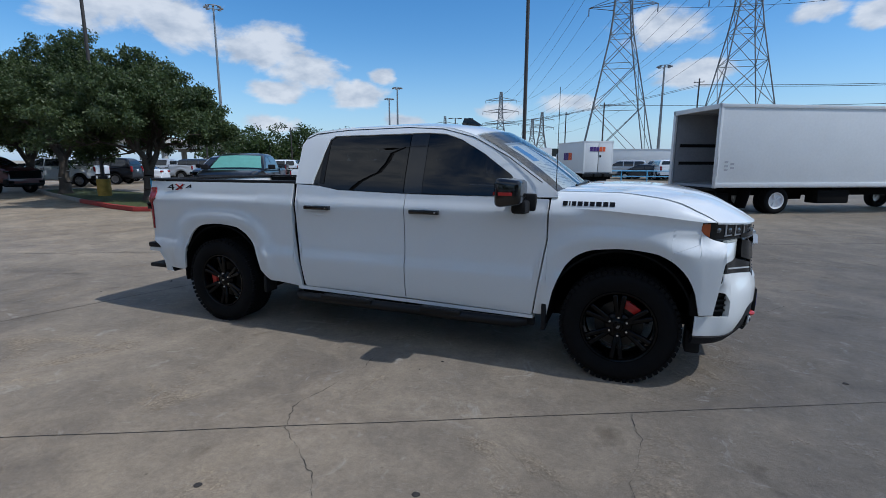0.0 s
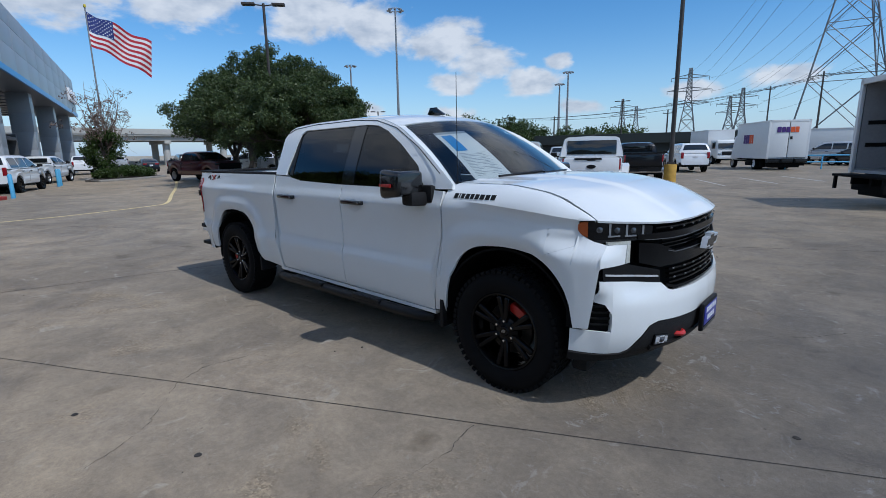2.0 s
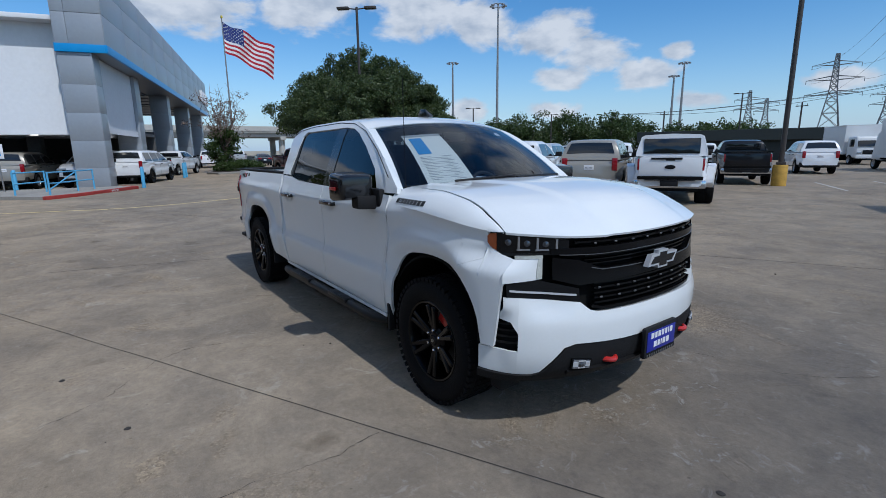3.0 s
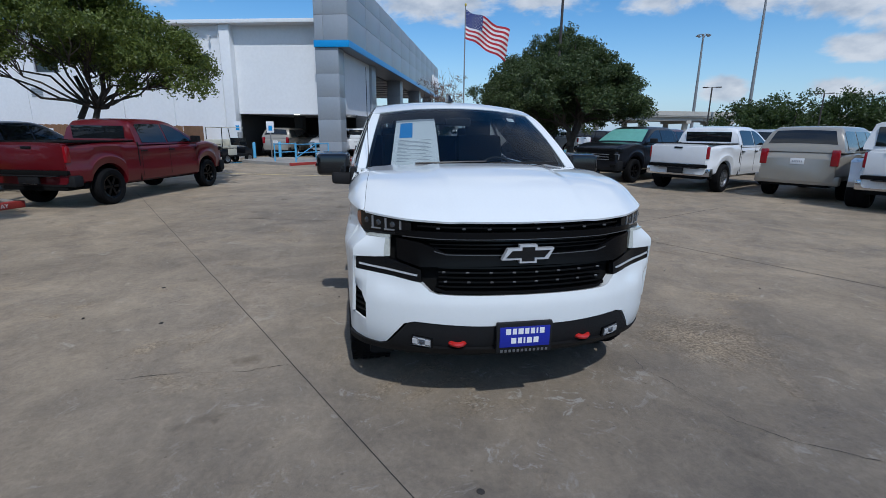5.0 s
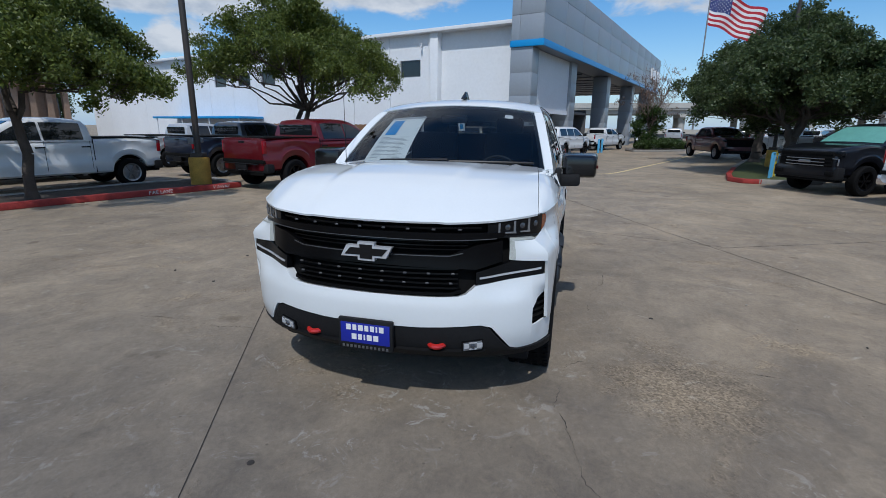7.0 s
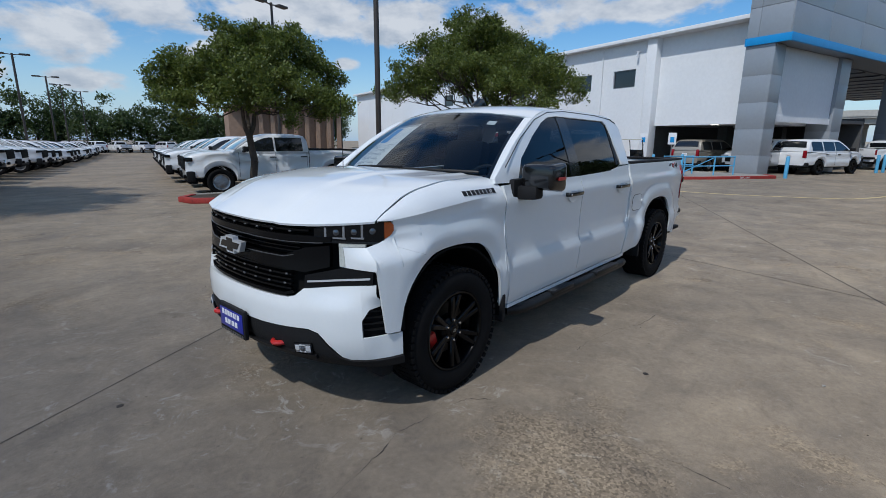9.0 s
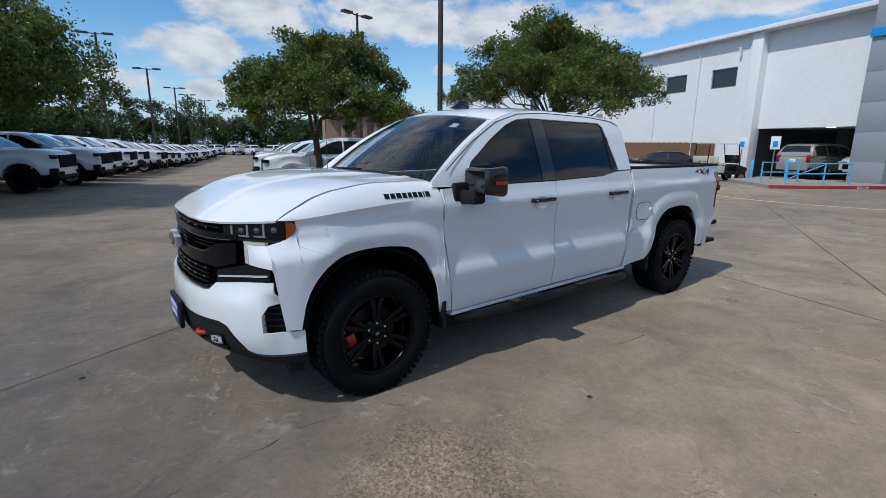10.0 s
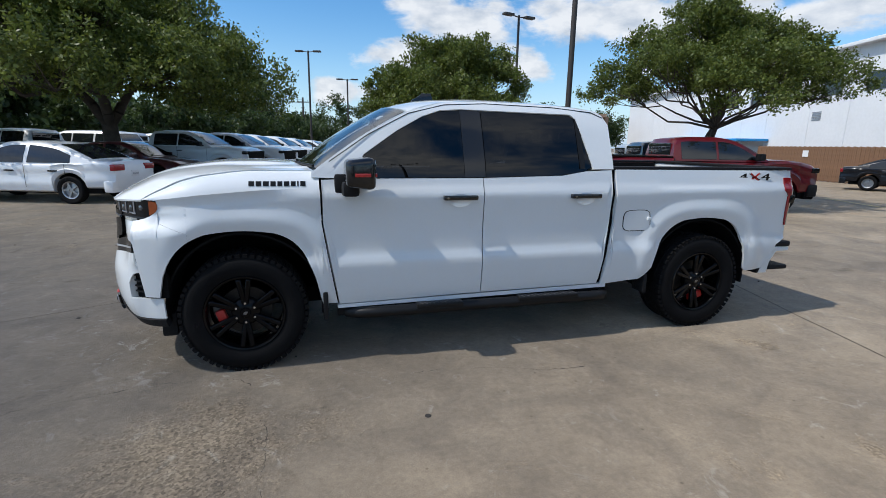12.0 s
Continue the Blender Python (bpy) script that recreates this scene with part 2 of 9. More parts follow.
    bare = ramp_of(noise_at(1.15, 6, 0.7, 0.6), 0.575, 0.66, (0.0, 0.0, 0.0), (0.75, 0.75, 0.75))
    # two patches where the skin has broken away down to the stones
    for place, reach in (((2.05, 1.92, 0.0), 0.75), ((1.45, 1.80, 0.0), 0.4), ((1.55, -2.55, 0.0), 0.35)):
        dist = nt.nodes.new("ShaderNodeVectorMath")
        dist.operation = "DISTANCE"
        nt.links.new(co.outputs["Object"], dist.inputs[0])
        dist.inputs[1].default_value = place
        rag = nt.nodes.new("ShaderNodeMath")
        rag.operation = "MULTIPLY_ADD"
        nt.links.new(noise_at(4.5, 8, 0.7, 0.6), rag.inputs[0])
        rag.inputs[1].default_value = 1.1
        nt.links.new(dist.outputs["Value"], rag.inputs[2])
        hole = nt.nodes.new("ShaderNodeMapRange")
        hole.interpolation_type = "SMOOTHSTEP"
        hole.inputs["From Min"].default_value, hole.inputs["From Max"].default_value = reach + 0.45, reach + 0.05
        nt.links.new(rag.outputs[0], hole.inputs[0])
        bare = blend("LIGHTEN", 1.0, bare, hole.outputs[0])
    c = blend("MIX", bare, c, blend("MULTIPLY", 1.0, c, stones))
    c = blend("MULTIPLY", 1.0, c, oil)
    c = blend("MULTIPLY", 0.7, c, dots)
    # a darker, cooler sweep ahead of the truck, with a ragged edge
    sp = nt.nodes.new("ShaderNodeVectorMath")
    sp.operation = "DISTANCE"
    sq = nt.nodes.new("ShaderNodeMapping")
    sq.inputs["Scale"].default_value = (1.0, 0.5, 1.0)
    nt.links.new(co.outputs["Object"], sq.inputs[0])
    nt.links.new(sq.outputs[0], sp.inputs[0])
    sp.inputs[1].default_value = (6.4, 0.9, 0.0)
    wob = nt.nodes.new("ShaderNodeMath")
    wob.operation = "MULTIPLY_ADD"
    nt.links.new(noise_at(0.55, 6, 0.6, 0.5), wob.inputs[0])
    wob.inputs[1].default_value = 3.2
    nt.links.new(sp.outputs["Value"], wob.inputs[2])
    sweep = nt.nodes.new("ShaderNodeMapRange")
    sweep.interpolation_type = "SMOOTHSTEP"
    sweep.inputs["From Min"].default_value, sweep.inputs["From Max"].default_value = 3.4, 7.0
    nt.links.new(wob.outputs[0], sweep.inputs[0])
    tone = ramp_of(sweep.outputs[0], 0.0, 1.0, (0.80, 0.82, 0.845), (1.05, 1.04, 1.0))
    c = blend("MULTIPLY", 1.0, c, tone)
    # lighter and warmer away from the truck on both sides, broken by noise
    ax = nt.nodes.new("ShaderNodeSeparateXYZ")
    nt.links.new(co.outputs["Object"], ax.inputs[0])
    side = nt.nodes.new("ShaderNodeMath")
    side.operation = "MULTIPLY_ADD"
    nt.links.new(noise_at(0.4, 5, 0.6, 0.4), side.inputs[0])
    side.inputs[1].default_value = 3.0
    away = nt.nodes.new("ShaderNodeMath")
    away.operation = "ABSOLUTE"
    off = nt.nodes.new("ShaderNodeMath")
    off.inputs[1].default_value = 0.6
    nt.links.new(ax.outputs["Y"], off.inputs[0])
    nt.links.new(off.outputs[0], away.inputs[0])
    nt.links.new(away.outputs[0], side.inputs[2])
    side_tone = nt.nodes.new("ShaderNodeMapRange")
    side_tone.interpolation_type = "SMOOTHSTEP"
    side_tone.inputs["From Min"].default_value, side_tone.inputs["From Max"].default_value = 1.6, 6.2
    nt.links.new(side.outputs[0], side_tone.inputs[0])
    c = blend("MULTIPLY", 1.0, c, ramp_of(side_tone.outputs[0], 0.0, 1.0, (0.98, 0.985, 0.99), (1.26, 1.215, 1.13)))
    nt.links.new(c, b.inputs["Base Color"])
    rr = nt.nodes.new("ShaderNodeMapRange")
    rr.inputs["To Min"].default_value, rr.inputs["To Max"].default_value = 0.5, 0.85
    nt.links.new(noise_at(1.7, 5), rr.inputs[0])
    nt.links.new(rr.outputs[0], b.inputs["Roughness"])
    b.inputs["Specular IOR Level"].default_value = 0.35
    b.inputs["Diffuse Roughness"].default_value = 1.0
    bp = node(nt, "ShaderNodeBump", Strength=0.6, Distance=0.008)
    nt.links.new(noise_at(46, 9, 0.78), bp.inputs["Height"])
    lift = node(nt, "ShaderNodeBump", Strength=0.45, Distance=0.006)
    nt.links.new(crust, lift.inputs["Height"])
    nt.links.new(bp.outputs[0], lift.inputs["Normal"])
    pits = node(nt, "ShaderNodeBump", Strength=0.8, Distance=0.008)
    nt.links.new(blend("MULTIPLY", 1.0, bare, stones), pits.inputs["Height"])
    nt.links.new(lift.outputs[0], pits.inputs["Normal"])
    nt.links.new(pits.outputs[0], b.inputs["Normal"])
    return m


CONCRETE_DARK, CONCRETE_LIGHT = (0.184, 0.155, 0.125), (0.262, 0.222, 0.179)
CONCRETE = concrete_mat()
WHITE = mat("white_paint", (0.735, 0.76, 0.765), 0.36, vary=0.015, coat=1.0, spec=0.12)
WHITE_B = mat("white_paint_fleet", (0.76, 0.77, 0.78), 0.35, vary=0.03, coat=0.8)
SILVER = mat("silver_paint", (0.50, 0.51, 0.52), 0.33, 0.35, vary=0.03, coat=0.8)
TAN = mat("champagne_paint", (0.36, 0.33, 0.28), 0.34, 0.4, vary=0.03, coat=0.8)
RED = mat("red_paint", (0.135, 0.0055, 0.010), 0.3, 0.25, vary=0.04, coat=0.6)
MAROON = mat("maroon_paint", (0.07, 0.008, 0.010), 0.3, 0.25, vary=0.04, coat=1.0)
BLACK_PAINT = mat("black_paint", (0.006, 0.0065, 0.009), 0.28, vary=0.05, coat=0.5, spec=0.3)
NAVY = mat("dark_blue_paint", (0.012, 0.018, 0.035), 0.28, vary=0.05, coat=1.0)
GLOSS = mat("gloss_black", (0.006, 0.006, 0.0065), 0.16, vary=0.1, coat=0.4)
SATIN = mat("satin_black", (0.007, 0.007, 0.0075), 0.42, vary=0.2, bump=0.1, spec=0.3)
PLASTIC = mat("textured_black_plastic", (0.011, 0.011, 0.012), 0.66, spec=0.25, vary=0.2, bump=0.25, bump_scale=400)
LINER = mat("dark_liner", (0.005, 0.005, 0.005), 0.9, spec=0.15, vary=0.3, bump=0.2, bump_scale=150)
RUBBER = mat("tyre_rubber", (0.0055, 0.0055, 0.006), 0.8, spec=0.15, vary=0.25, scale=14, bump=0.3, bump_scale=120)
RIM_BLACK = mat("gloss_black_rim", (0.003, 0.003, 0.0035), 0.22, 0.0, vary=0.1, spec=0.18)
CHROME = mat("chrome", (0.70, 0.71, 0.73), 0.14, 1.0, vary=0.05)
BRIGHT_TRIM = mat("bright_trim", (0.62, 0.63, 0.65), 0.3, 0.35, vary=0.06, coat=0.6)
STUD = mat("stud_and_highlight", (0.13, 0.13, 0.135), 0.42, 0.5, vary=0.1)
STEEL = mat("brushed_steel", (0.42, 0.42, 0.43), 0.38, 1.0, vary=0.12)
DISC = mat("brake_disc", (0.045, 0.044, 0.043), 0.45, 1.0, vary=0.2)
BRIGHT_RED = mat("red_enamel", (0.48, 0.018, 0.014), 0.35, vary=0.08, coat=0.4)
AMBER = mat("amber_lens", (0.26, 0.052, 0.008), 0.15, vary=0.15, scale=40, coat=0.8)
TAIL = mat("red_tail_lens", (0.27, 0.006, 0.012), 0.18, vary=0.2, scale=30, coat=0.4)
LENS = mat("clear_lens", (0.34, 0.355, 0.38), 0.14, 0.6, vary=0.25, scale=30, coat=1.0)
LAMP_DARK = mat("smoked_lamp_housing", (0.005, 0.0055, 0.0065), 0.16, 0.0, vary=0.4, scale=25, coat=0.15, spec=0.25)
LED = mat("white_light_guide", (0.46, 0.48, 0.45), 0.2, vary=0.25, scale=60, coat=0.8, emit=0.06)
LENS_DIM = mat("projector_glass", (0.08, 0.085, 0.095), 0.08, 0.5, vary=0.3, scale=40, coat=1.0)
GRILLE = mat("grille_black", (0.003, 0.003, 0.0035), 0.22, vary=0.1, spec=0.22)
STEP_PAD = mat("worn_step_pad", (0.10, 0.10, 0.105), 0.45, 0.5, vary=0.3, scale=20, bump=0.2)
GLASS_TINT = glass("privacy_glass", (0.045, 0.047, 0.05))
GLASS_FRONT = glass("windscreen_glass", (0.66, 0.71, 0.72))
GLASS_FAR = mat("far_car_glass", (0.012, 0.015, 0.018), 0.06, vary=0.3, scale=2, coat=0.5)
SEAT = mat("black_upholstery", (0.012, 0.012, 0.013), 0.75, vary=0.25, bump=0.2)
PAPER = mat("paper", (0.78, 0.78, 0.77), 0.7, vary=0.03)
BLUE_INK = mat("blue_print", (0.05, 0.28, 0.62), 0.6, vary=0.05)
GREY_INK = mat("grey_print", (0.35, 0.36, 0.38), 0.7, vary=0.1)
PLATE_BLUE = mat("blue_plate", (0.012, 0.022, 0.30), 0.3, vary=0.08, coat=0.5)
PLATE_WHITE = mat("white_lettering", (0.75, 0.75, 0.76), 0.4, vary=0.03)
BLACK_DECAL = mat("black_badge", (0.006, 0.006, 0.0065), 0.4, vary=0.1, spec=0.2)
STUCCO = mat("white_stucco", (0.75, 0.76, 0.77), 0.85, vary=0.05, scale=0.5, bump=0.25, bump_scale=60)
PANEL = mat("grey_metal_panel", (0.32, 0.34, 0.365), 0.38, 0.25, vary=0.05, scale=0.7, bump=0.04)
PANEL_DARK = mat("dark_grey_panel", (0.19, 0.20, 0.22), 0.4, 0.2, vary=0.06, scale=0.7)
SIGN_BLUE = mat("sign_blue", (0.008, 0.26, 0.60), 0.35, vary=0.05)
RAIL_BLUE = mat("blue_rail_paint", (0.10, 0.38, 0.62), 0.45, vary=0.12)
KERB_RED = mat("red_kerb_paint", (0.34, 0.035, 0.028), 0.7, vary=0.35, scale=3, bump=0.3)
KERB_GREY = mat("kerb_concrete", (0.30, 0.28, 0.25), 0.85, vary=0.2, scale=2, bump=0.3)
LINE_YELLOW = mat("worn_yellow_line", (0.66, 0.52, 0.26), 0.8, vary=0.3, scale=4)
LINE_WHITE = mat("worn_white_line", (0.48, 0.46, 0.42), 0.8, vary=0.3, scale=4)
POST_YELLOW = mat("yellow_pole_base", (0.46, 0.27, 0.045), 0.8, vary=0.35, scale=5, bump=0.4, bump_scale=30)
POLE = mat("bronze_pole", (0.045, 0.036, 0.030), 0.5, vary=0.2, scale=3)
POLE_GREY = mat("galvanised_pole", (0.26, 0.26, 0.26), 0.5, 0.5, vary=0.15)
LATTICE = mat("tower_steel", (0.16, 0.17, 0.18), 0.6, 0.3, vary=0.15)
WIRE = mat("power_cable", (0.05, 0.052, 0.056), 0.6, vary=0.1)
BARK = mat("oak_bark", (0.075, 0.060, 0.048), 0.9, vary=0.4, scale=5, bump=0.9, bump_scale=25)
LEAF_DARK = leaf_mat("live_oak_leaf", (0.072, 0.108, 0.040))
LEAF_MID = leaf_mat("oak_leaf", (0.118, 0.160, 0.032))
LEAF_FAR = leaf_mat("distant_leaf", (0.052, 0.088, 0.026))
BUSH = leaf_mat("shrub_leaf", (0.05, 0.09, 0.02))
TWIG = mat("bare_twig", (0.20, 0.14, 0.11), 0.9, vary=0.3, scale=8)
GRASS = mat("island_grass", (0.060, 0.075, 0.022), 0.95, vary=0.5, scale=7, bump=0.8, bump_scale=60)
SOIL = mat("mulch", (0.055, 0.042, 0.032), 0.95, vary=0.4, scale=9, bump=0.8, bump_scale=50)
FENCE = mat("cedar_fence", (0.20, 0.105, 0.055), 0.8, vary=0.3, scale=4, bump=0.3, island=0.2)
BRIDGE = mat("bridge_concrete", (0.44, 0.42, 0.38), 0.85, vary=0.12, scale=0.3, bump=0.2)
BRICK = mat("tan_brick", (0.30, 0.20, 0.14), 0.85, vary=0.2, scale=2, bump=0.2)
BOX_WHITE = mat("truck_box_white", (0.66, 0.67, 0.67), 0.45, vary=0.05, scale=1.2, bump=0.03)
BOX_GREY = mat("truck_box_inside", (0.30, 0.31, 0.33), 0.6, vary=0.12, scale=1.5, bump=0.1)
PURPLE = mat("purple_print", (0.065, 0.02, 0.16), 0.5, vary=0.05)
ORANGE = mat("orange_print", (0.70, 0.10, 0.02), 0.5, vary=0.05)
SHED = mat("dark_green_steel", (0.020, 0.026, 0.024), 0.6, vary=0.15, scale=0.5)
SHADE_GREEN = mat("green_sunshade", (0.16, 0.42, 0.34), 0.4, 0.2, vary=0.15, scale=6)
FLAG_RED = mat("flag_red", (0.42, 0.02, 0.035), 0.8, vary=0.08, scale=1)
FLAG_WHITE = mat("flag_white", (0.72, 0.72, 0.72), 0.8, vary=0.05, scale=1)
FLAG_BLUE = mat("flag_blue", (0.02, 0.035, 0.16), 0.8, vary=0.1, scale=1)
CREAM = mat("cream_cart_body", (0.55, 0.52, 0.42), 0.4, vary=0.06, coat=0.5)
DARK_GAP = mat("joint_filler", (0.035, 0.031, 0.028), 0.95, vary=0.3, scale=20)
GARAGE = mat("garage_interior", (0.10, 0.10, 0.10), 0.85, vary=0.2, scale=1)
SLATE = mat("slate_roof", (0.10, 0.11, 0.12), 0.8, vary=0.2, scale=2)
LAMP_GLOW = mat("soffit_downlight", (1.0, 0.93, 0.8), 0.4, vary=0, emit=3.0)
TOY_YELLOW = mat("yellow_paint", (0.55, 0.42, 0.03), 0.5, vary=0.1)
TOY_GREEN = mat("green_paint", (0.05, 0.30, 0.06), 0.5, vary=0.1)

# ---- building blocks ----


def part(name, bm, material, parent, label="", smooth=True, sharp=38):
    """Links a bmesh as one mesh object under a thing or a part."""
    me = bpy.data.meshes.new(name)
    bm.to_mesh(me)
    bm.free()
    for m in (material if isinstance(material, (list, tuple)) else (material,)):
        me.materials.append(m)
    if smooth:
        me.shade_smooth()
        me.set_sharp_from_angle(angle=radians(sharp))
    ob = new(name, me)
    if parent is not None:
        ob.parent = parent
    if label:
        tagged(ob, label)
    return ob


def root(name, label, category, m=None, group="", kind=""):
    ob = new(name)
    ob.empty_display_size = 0.2
    tagged(ob, label, category, group, kind)
    if m is not None:
        ob.matrix_basis = m
    return ob


def box(bm, c, size, bevel=0.0, m=None, segs=2):
    r = bmesh.ops.create_cube(bm, size=1.0)
    vs = r["verts"]
    for v in vs:
        v.co = Vector((v.co.x * size[0], v.co.y * size[1], v.co.z * size[2]))
    if bevel:
        es = list({e for v in vs for e in v.link_edges})
        rb = bmesh.ops.bevel(bm, geom=es, offset=bevel, segments=segs, affect="EDGES", profile=0.6)
        vs = list({v for f in rb["faces"] for v in f.verts} | {v for v in vs if v.is_valid})
    mm = Matrix.Translation(c) @ (m if m is not None else Matrix())
    for v in vs:
        v.co = mm @ v.co
    return vs


def rod(bm, a, b, r0, r1=None, n=10, caps=True):
    a, b = Vector(a), Vector(b)
    r1 = r0 if r1 is None else r1
    d = (b - a).normalized()
    side = d.cross(Vector((0, 0, 1)) if abs(d.z) < 0.9 else Vector((1, 0, 0))).normalized()
    up = side.cross(d)
    ra, rb = [], []
    for i in range(n):
        w = 2 * math.pi * i / n
        o = side * math.cos(w) + up * math.sin(w)
        ra.append(bm.verts.new(a + o * r0))
        rb.append(bm.verts.new(b + o * r1))
    for i in range(n):
        j = (i + 1) % n
        bm.faces.new((ra[i], ra[j], rb[j], rb[i]))
    if caps:
        bm.faces.new(ra[::-1])
        bm.faces.new(rb)


def pipe(bm, pts, r, n=8):
    """One round tube through the points."""
    ps = [Vector(p) for p in pts]
    rings, side = [], None
    for i, p in enumerate(ps):
        d = (ps[min(i + 1, len(ps) - 1)] - ps[max(i - 1, 0)])
        d = d.normalized() if d.length > 1e-9 else Vector((0, 0, 1))
        if side is None:
            side = d.cross(Vector((0, 0, 1)) if abs(d.z) < 0.9 else Vector((1, 0, 0)))
        side = (side - d * side.dot(d)).normalized()
        up = side.cross(d)
        rings.append([bm.verts.new(p + (side * math.cos(2 * math.pi * k / n) + up * math.sin(2 * math.pi * k / n)) * r) for k in range(n)])
    for ra, rb in zip(rings, rings[1:]):
        for k in range(n):
            m = (k + 1) % n
            bm.faces.new((ra[k], ra[m], rb[m], rb[k]))
    bm.faces.new(rings[0][::-1])
    bm.faces.new(rings[-1])


def lathe(bm, profile, n=40, c=(0, 0, 0), a0=0.0, a1=2 * math.pi):
    """Turns (radius, y) pairs about the y axis."""
    full = abs(a1 - a0 - 2 * math.pi) < 1e-6
    rings = []
    cnt = n if full else n + 1
    for i in range(cnt):
        w = a0 + (a1 - a0) * i / n
        rings.append([bm.verts.new((c[0] + r * math.cos(w), c[1] + y, c[2] + r * math.sin(w))) for r, y in profile])
    for i in range(n):
        p, q = rings[i], rings[(i + 1) % cnt]
        for k in range(len(profile) - 1):
            bm.faces.new((p[k], p[k + 1], q[k + 1], q[k]))


def line_at(pts, u):
    if u <= pts[0][0]:
        return pts[0][1]
    for (a, za), (b, zb) in zip(pts, pts[1:]):
        if u <= b:
            return za if b - a < 1e-9 else za + (zb - za) * (u - a) / (b - a)
    return pts[-1][1]


def smooth_at(pts, u):
    """Piecewise curve through points with eased tangents."""
    if u <= pts[0][0]:
        return pts[0][1]
    if u >= pts[-1][0]:
        return pts[-1][1]
    for i in range(len(pts) - 1):
        (a, za), (b, zb) = pts[i], pts[i + 1]
        if u <= b:
            def slope(k):
                if k == 0 or k == len(pts) - 1:
                    return (pts[min(k + 1, len(pts) - 1)][1] - pts[max(k - 1, 0)][1]) / (pts[min(k + 1, len(pts) - 1)][0] - pts[max(k - 1, 0)][0])
                d0 = (pts[k][1] - pts[k - 1][1]) / (pts[k][0] - pts[k - 1][0])
                d1 = (pts[k + 1][1] - pts[k][1]) / (pts[k + 1][0] - pts[k][0])
                return 0.0 if d0 * d1 <= 0 else 2 * d0 * d1 / (d0 + d1)
            h, t = b - a, (u - a) / (b - a)
            return ((2 * t ** 3 - 3 * t * t + 1) * za + (t ** 3 - 2 * t * t + t) * h * slope(i)
                    + (-2 * t ** 3 + 3 * t * t) * zb + (t ** 3 - t * t) * h * slope(i + 1))


def skin(bm, lower, upper, f, out, du=0.05, nv=8, thick=0.02):
    """A sheet of some thickness over the strip between two chains in (u, v), laid on the surface f(u, v)."""
    u0, u1 = max(lower[0][0], upper[0][0]), min(lower[-1][0], upper[-1][0])
    us = {round(p[0], 5) for p in lower + upper if u0 <= p[0] <= u1} | {u0, u1}
    k = max(1, int((u1 - u0) / du))
    us |= {round(u0 + (u1 - u0) * i / k, 5) for i in range(k + 1)}
    us = sorted(us)
    us = [us[0]] + [b for a, b in zip(us, us[1:]) if b - a > 1e-4]
    out = Vector(out)
    front, back = [], []
    e = 1e-3
    for u in us:
        lo, hi = line_at(lower, u), line_at(upper, u)
        ra, rb = [], []
        for j in range(nv + 1):
            v = lo + (hi - lo) * j / nv
            p = Vector(f(u, v))
            du_ = Vector(f(u + e, v)) - Vector(f(u - e, v))
            dv_ = Vector(f(u, v + e)) - Vector(f(u, v - e))
            nrm = du_.cross(dv_)
            nrm = nrm.normalized() if nrm.length > 1e-12 else out
            if nrm.dot(out) < 0:
                nrm = -nrm
            ra.append(bm.verts.new(p))
            if thick:
                rb.append(bm.verts.new(p - nrm * thick))
        front.append(ra)
        back.append(rb)
    made = []
    for i in range(len(us) - 1):
        for j in range(nv):
            made.append(bm.faces.new((front[i][j], front[i + 1][j], front[i + 1][j + 1], front[i][j + 1])))
            if not thick:
                continue
            made.append(bm.faces.new((back[i][j], back[i][j + 1], back[i + 1][j + 1], back[i + 1][j])))
        if not thick:
            continue
        made.append(bm.faces.new((front[i][0], back[i][0], back[i + 1][0], front[i + 1][0])))
        made.append(bm.faces.new((front[i][nv], front[i + 1][nv], back[i + 1][nv], back[i][nv])))
    for i in (0, len(us) - 1) if thick else ():
        for j in range(nv):
            q = (front[i][j], front[i][j + 1], back[i][j + 1], back[i][j])
            made.append(bm.faces.new(q if i == 0 else q[::-1]))
    bmesh.ops.remove_doubles(bm, verts=[v for r in front + back for v in r], dist=2e-4)
    fs = [q for q in made if q.is_valid]
    bmesh.ops.recalc_face_normals(bm, faces=fs)


def slab(bm, outline, z0, z1):
    """A prism over a flat outline."""
    lo = [bm.verts.new((x, y, z0)) for x, y in outline]
    hi = [bm.verts.new((x, y, z1)) for x, y in outline]
    bm.faces.new(hi)
    bm.faces.new(lo[::-1])
    n = len(outline)
    for i in range(n):
        j = (i + 1) % n
        bm.faces.new((lo[i], lo[j], hi[j], hi[i]))


def quad(bm, *pts):
    return bm.faces.new([bm.verts.new(p) for p in pts])


def bars(bm, widths, x0, z0, h, gap, put, depth=0.004, slant=0.0):
    """Plain upright blocks in a row, as stand-ins for unlettered marks; put maps (x, z, d) to a place."""
    x = x0
    for w in widths:
        c = [(x, 0), (x + w, 0), (x + w + slant * h, h), (x + slant * h, h)]
        a = [bm.verts.new(put(px, z0 + pz, depth)) for px, pz in c]
        b = [bm.verts.new(put(px, z0 + pz, 0)) for px, pz in c]
        bm.faces.new(a)
        for i in range(4):
            j = (i + 1) % 4
            bm.faces.new((a[i], b[i], b[j], a[j]))
        x += w + gap


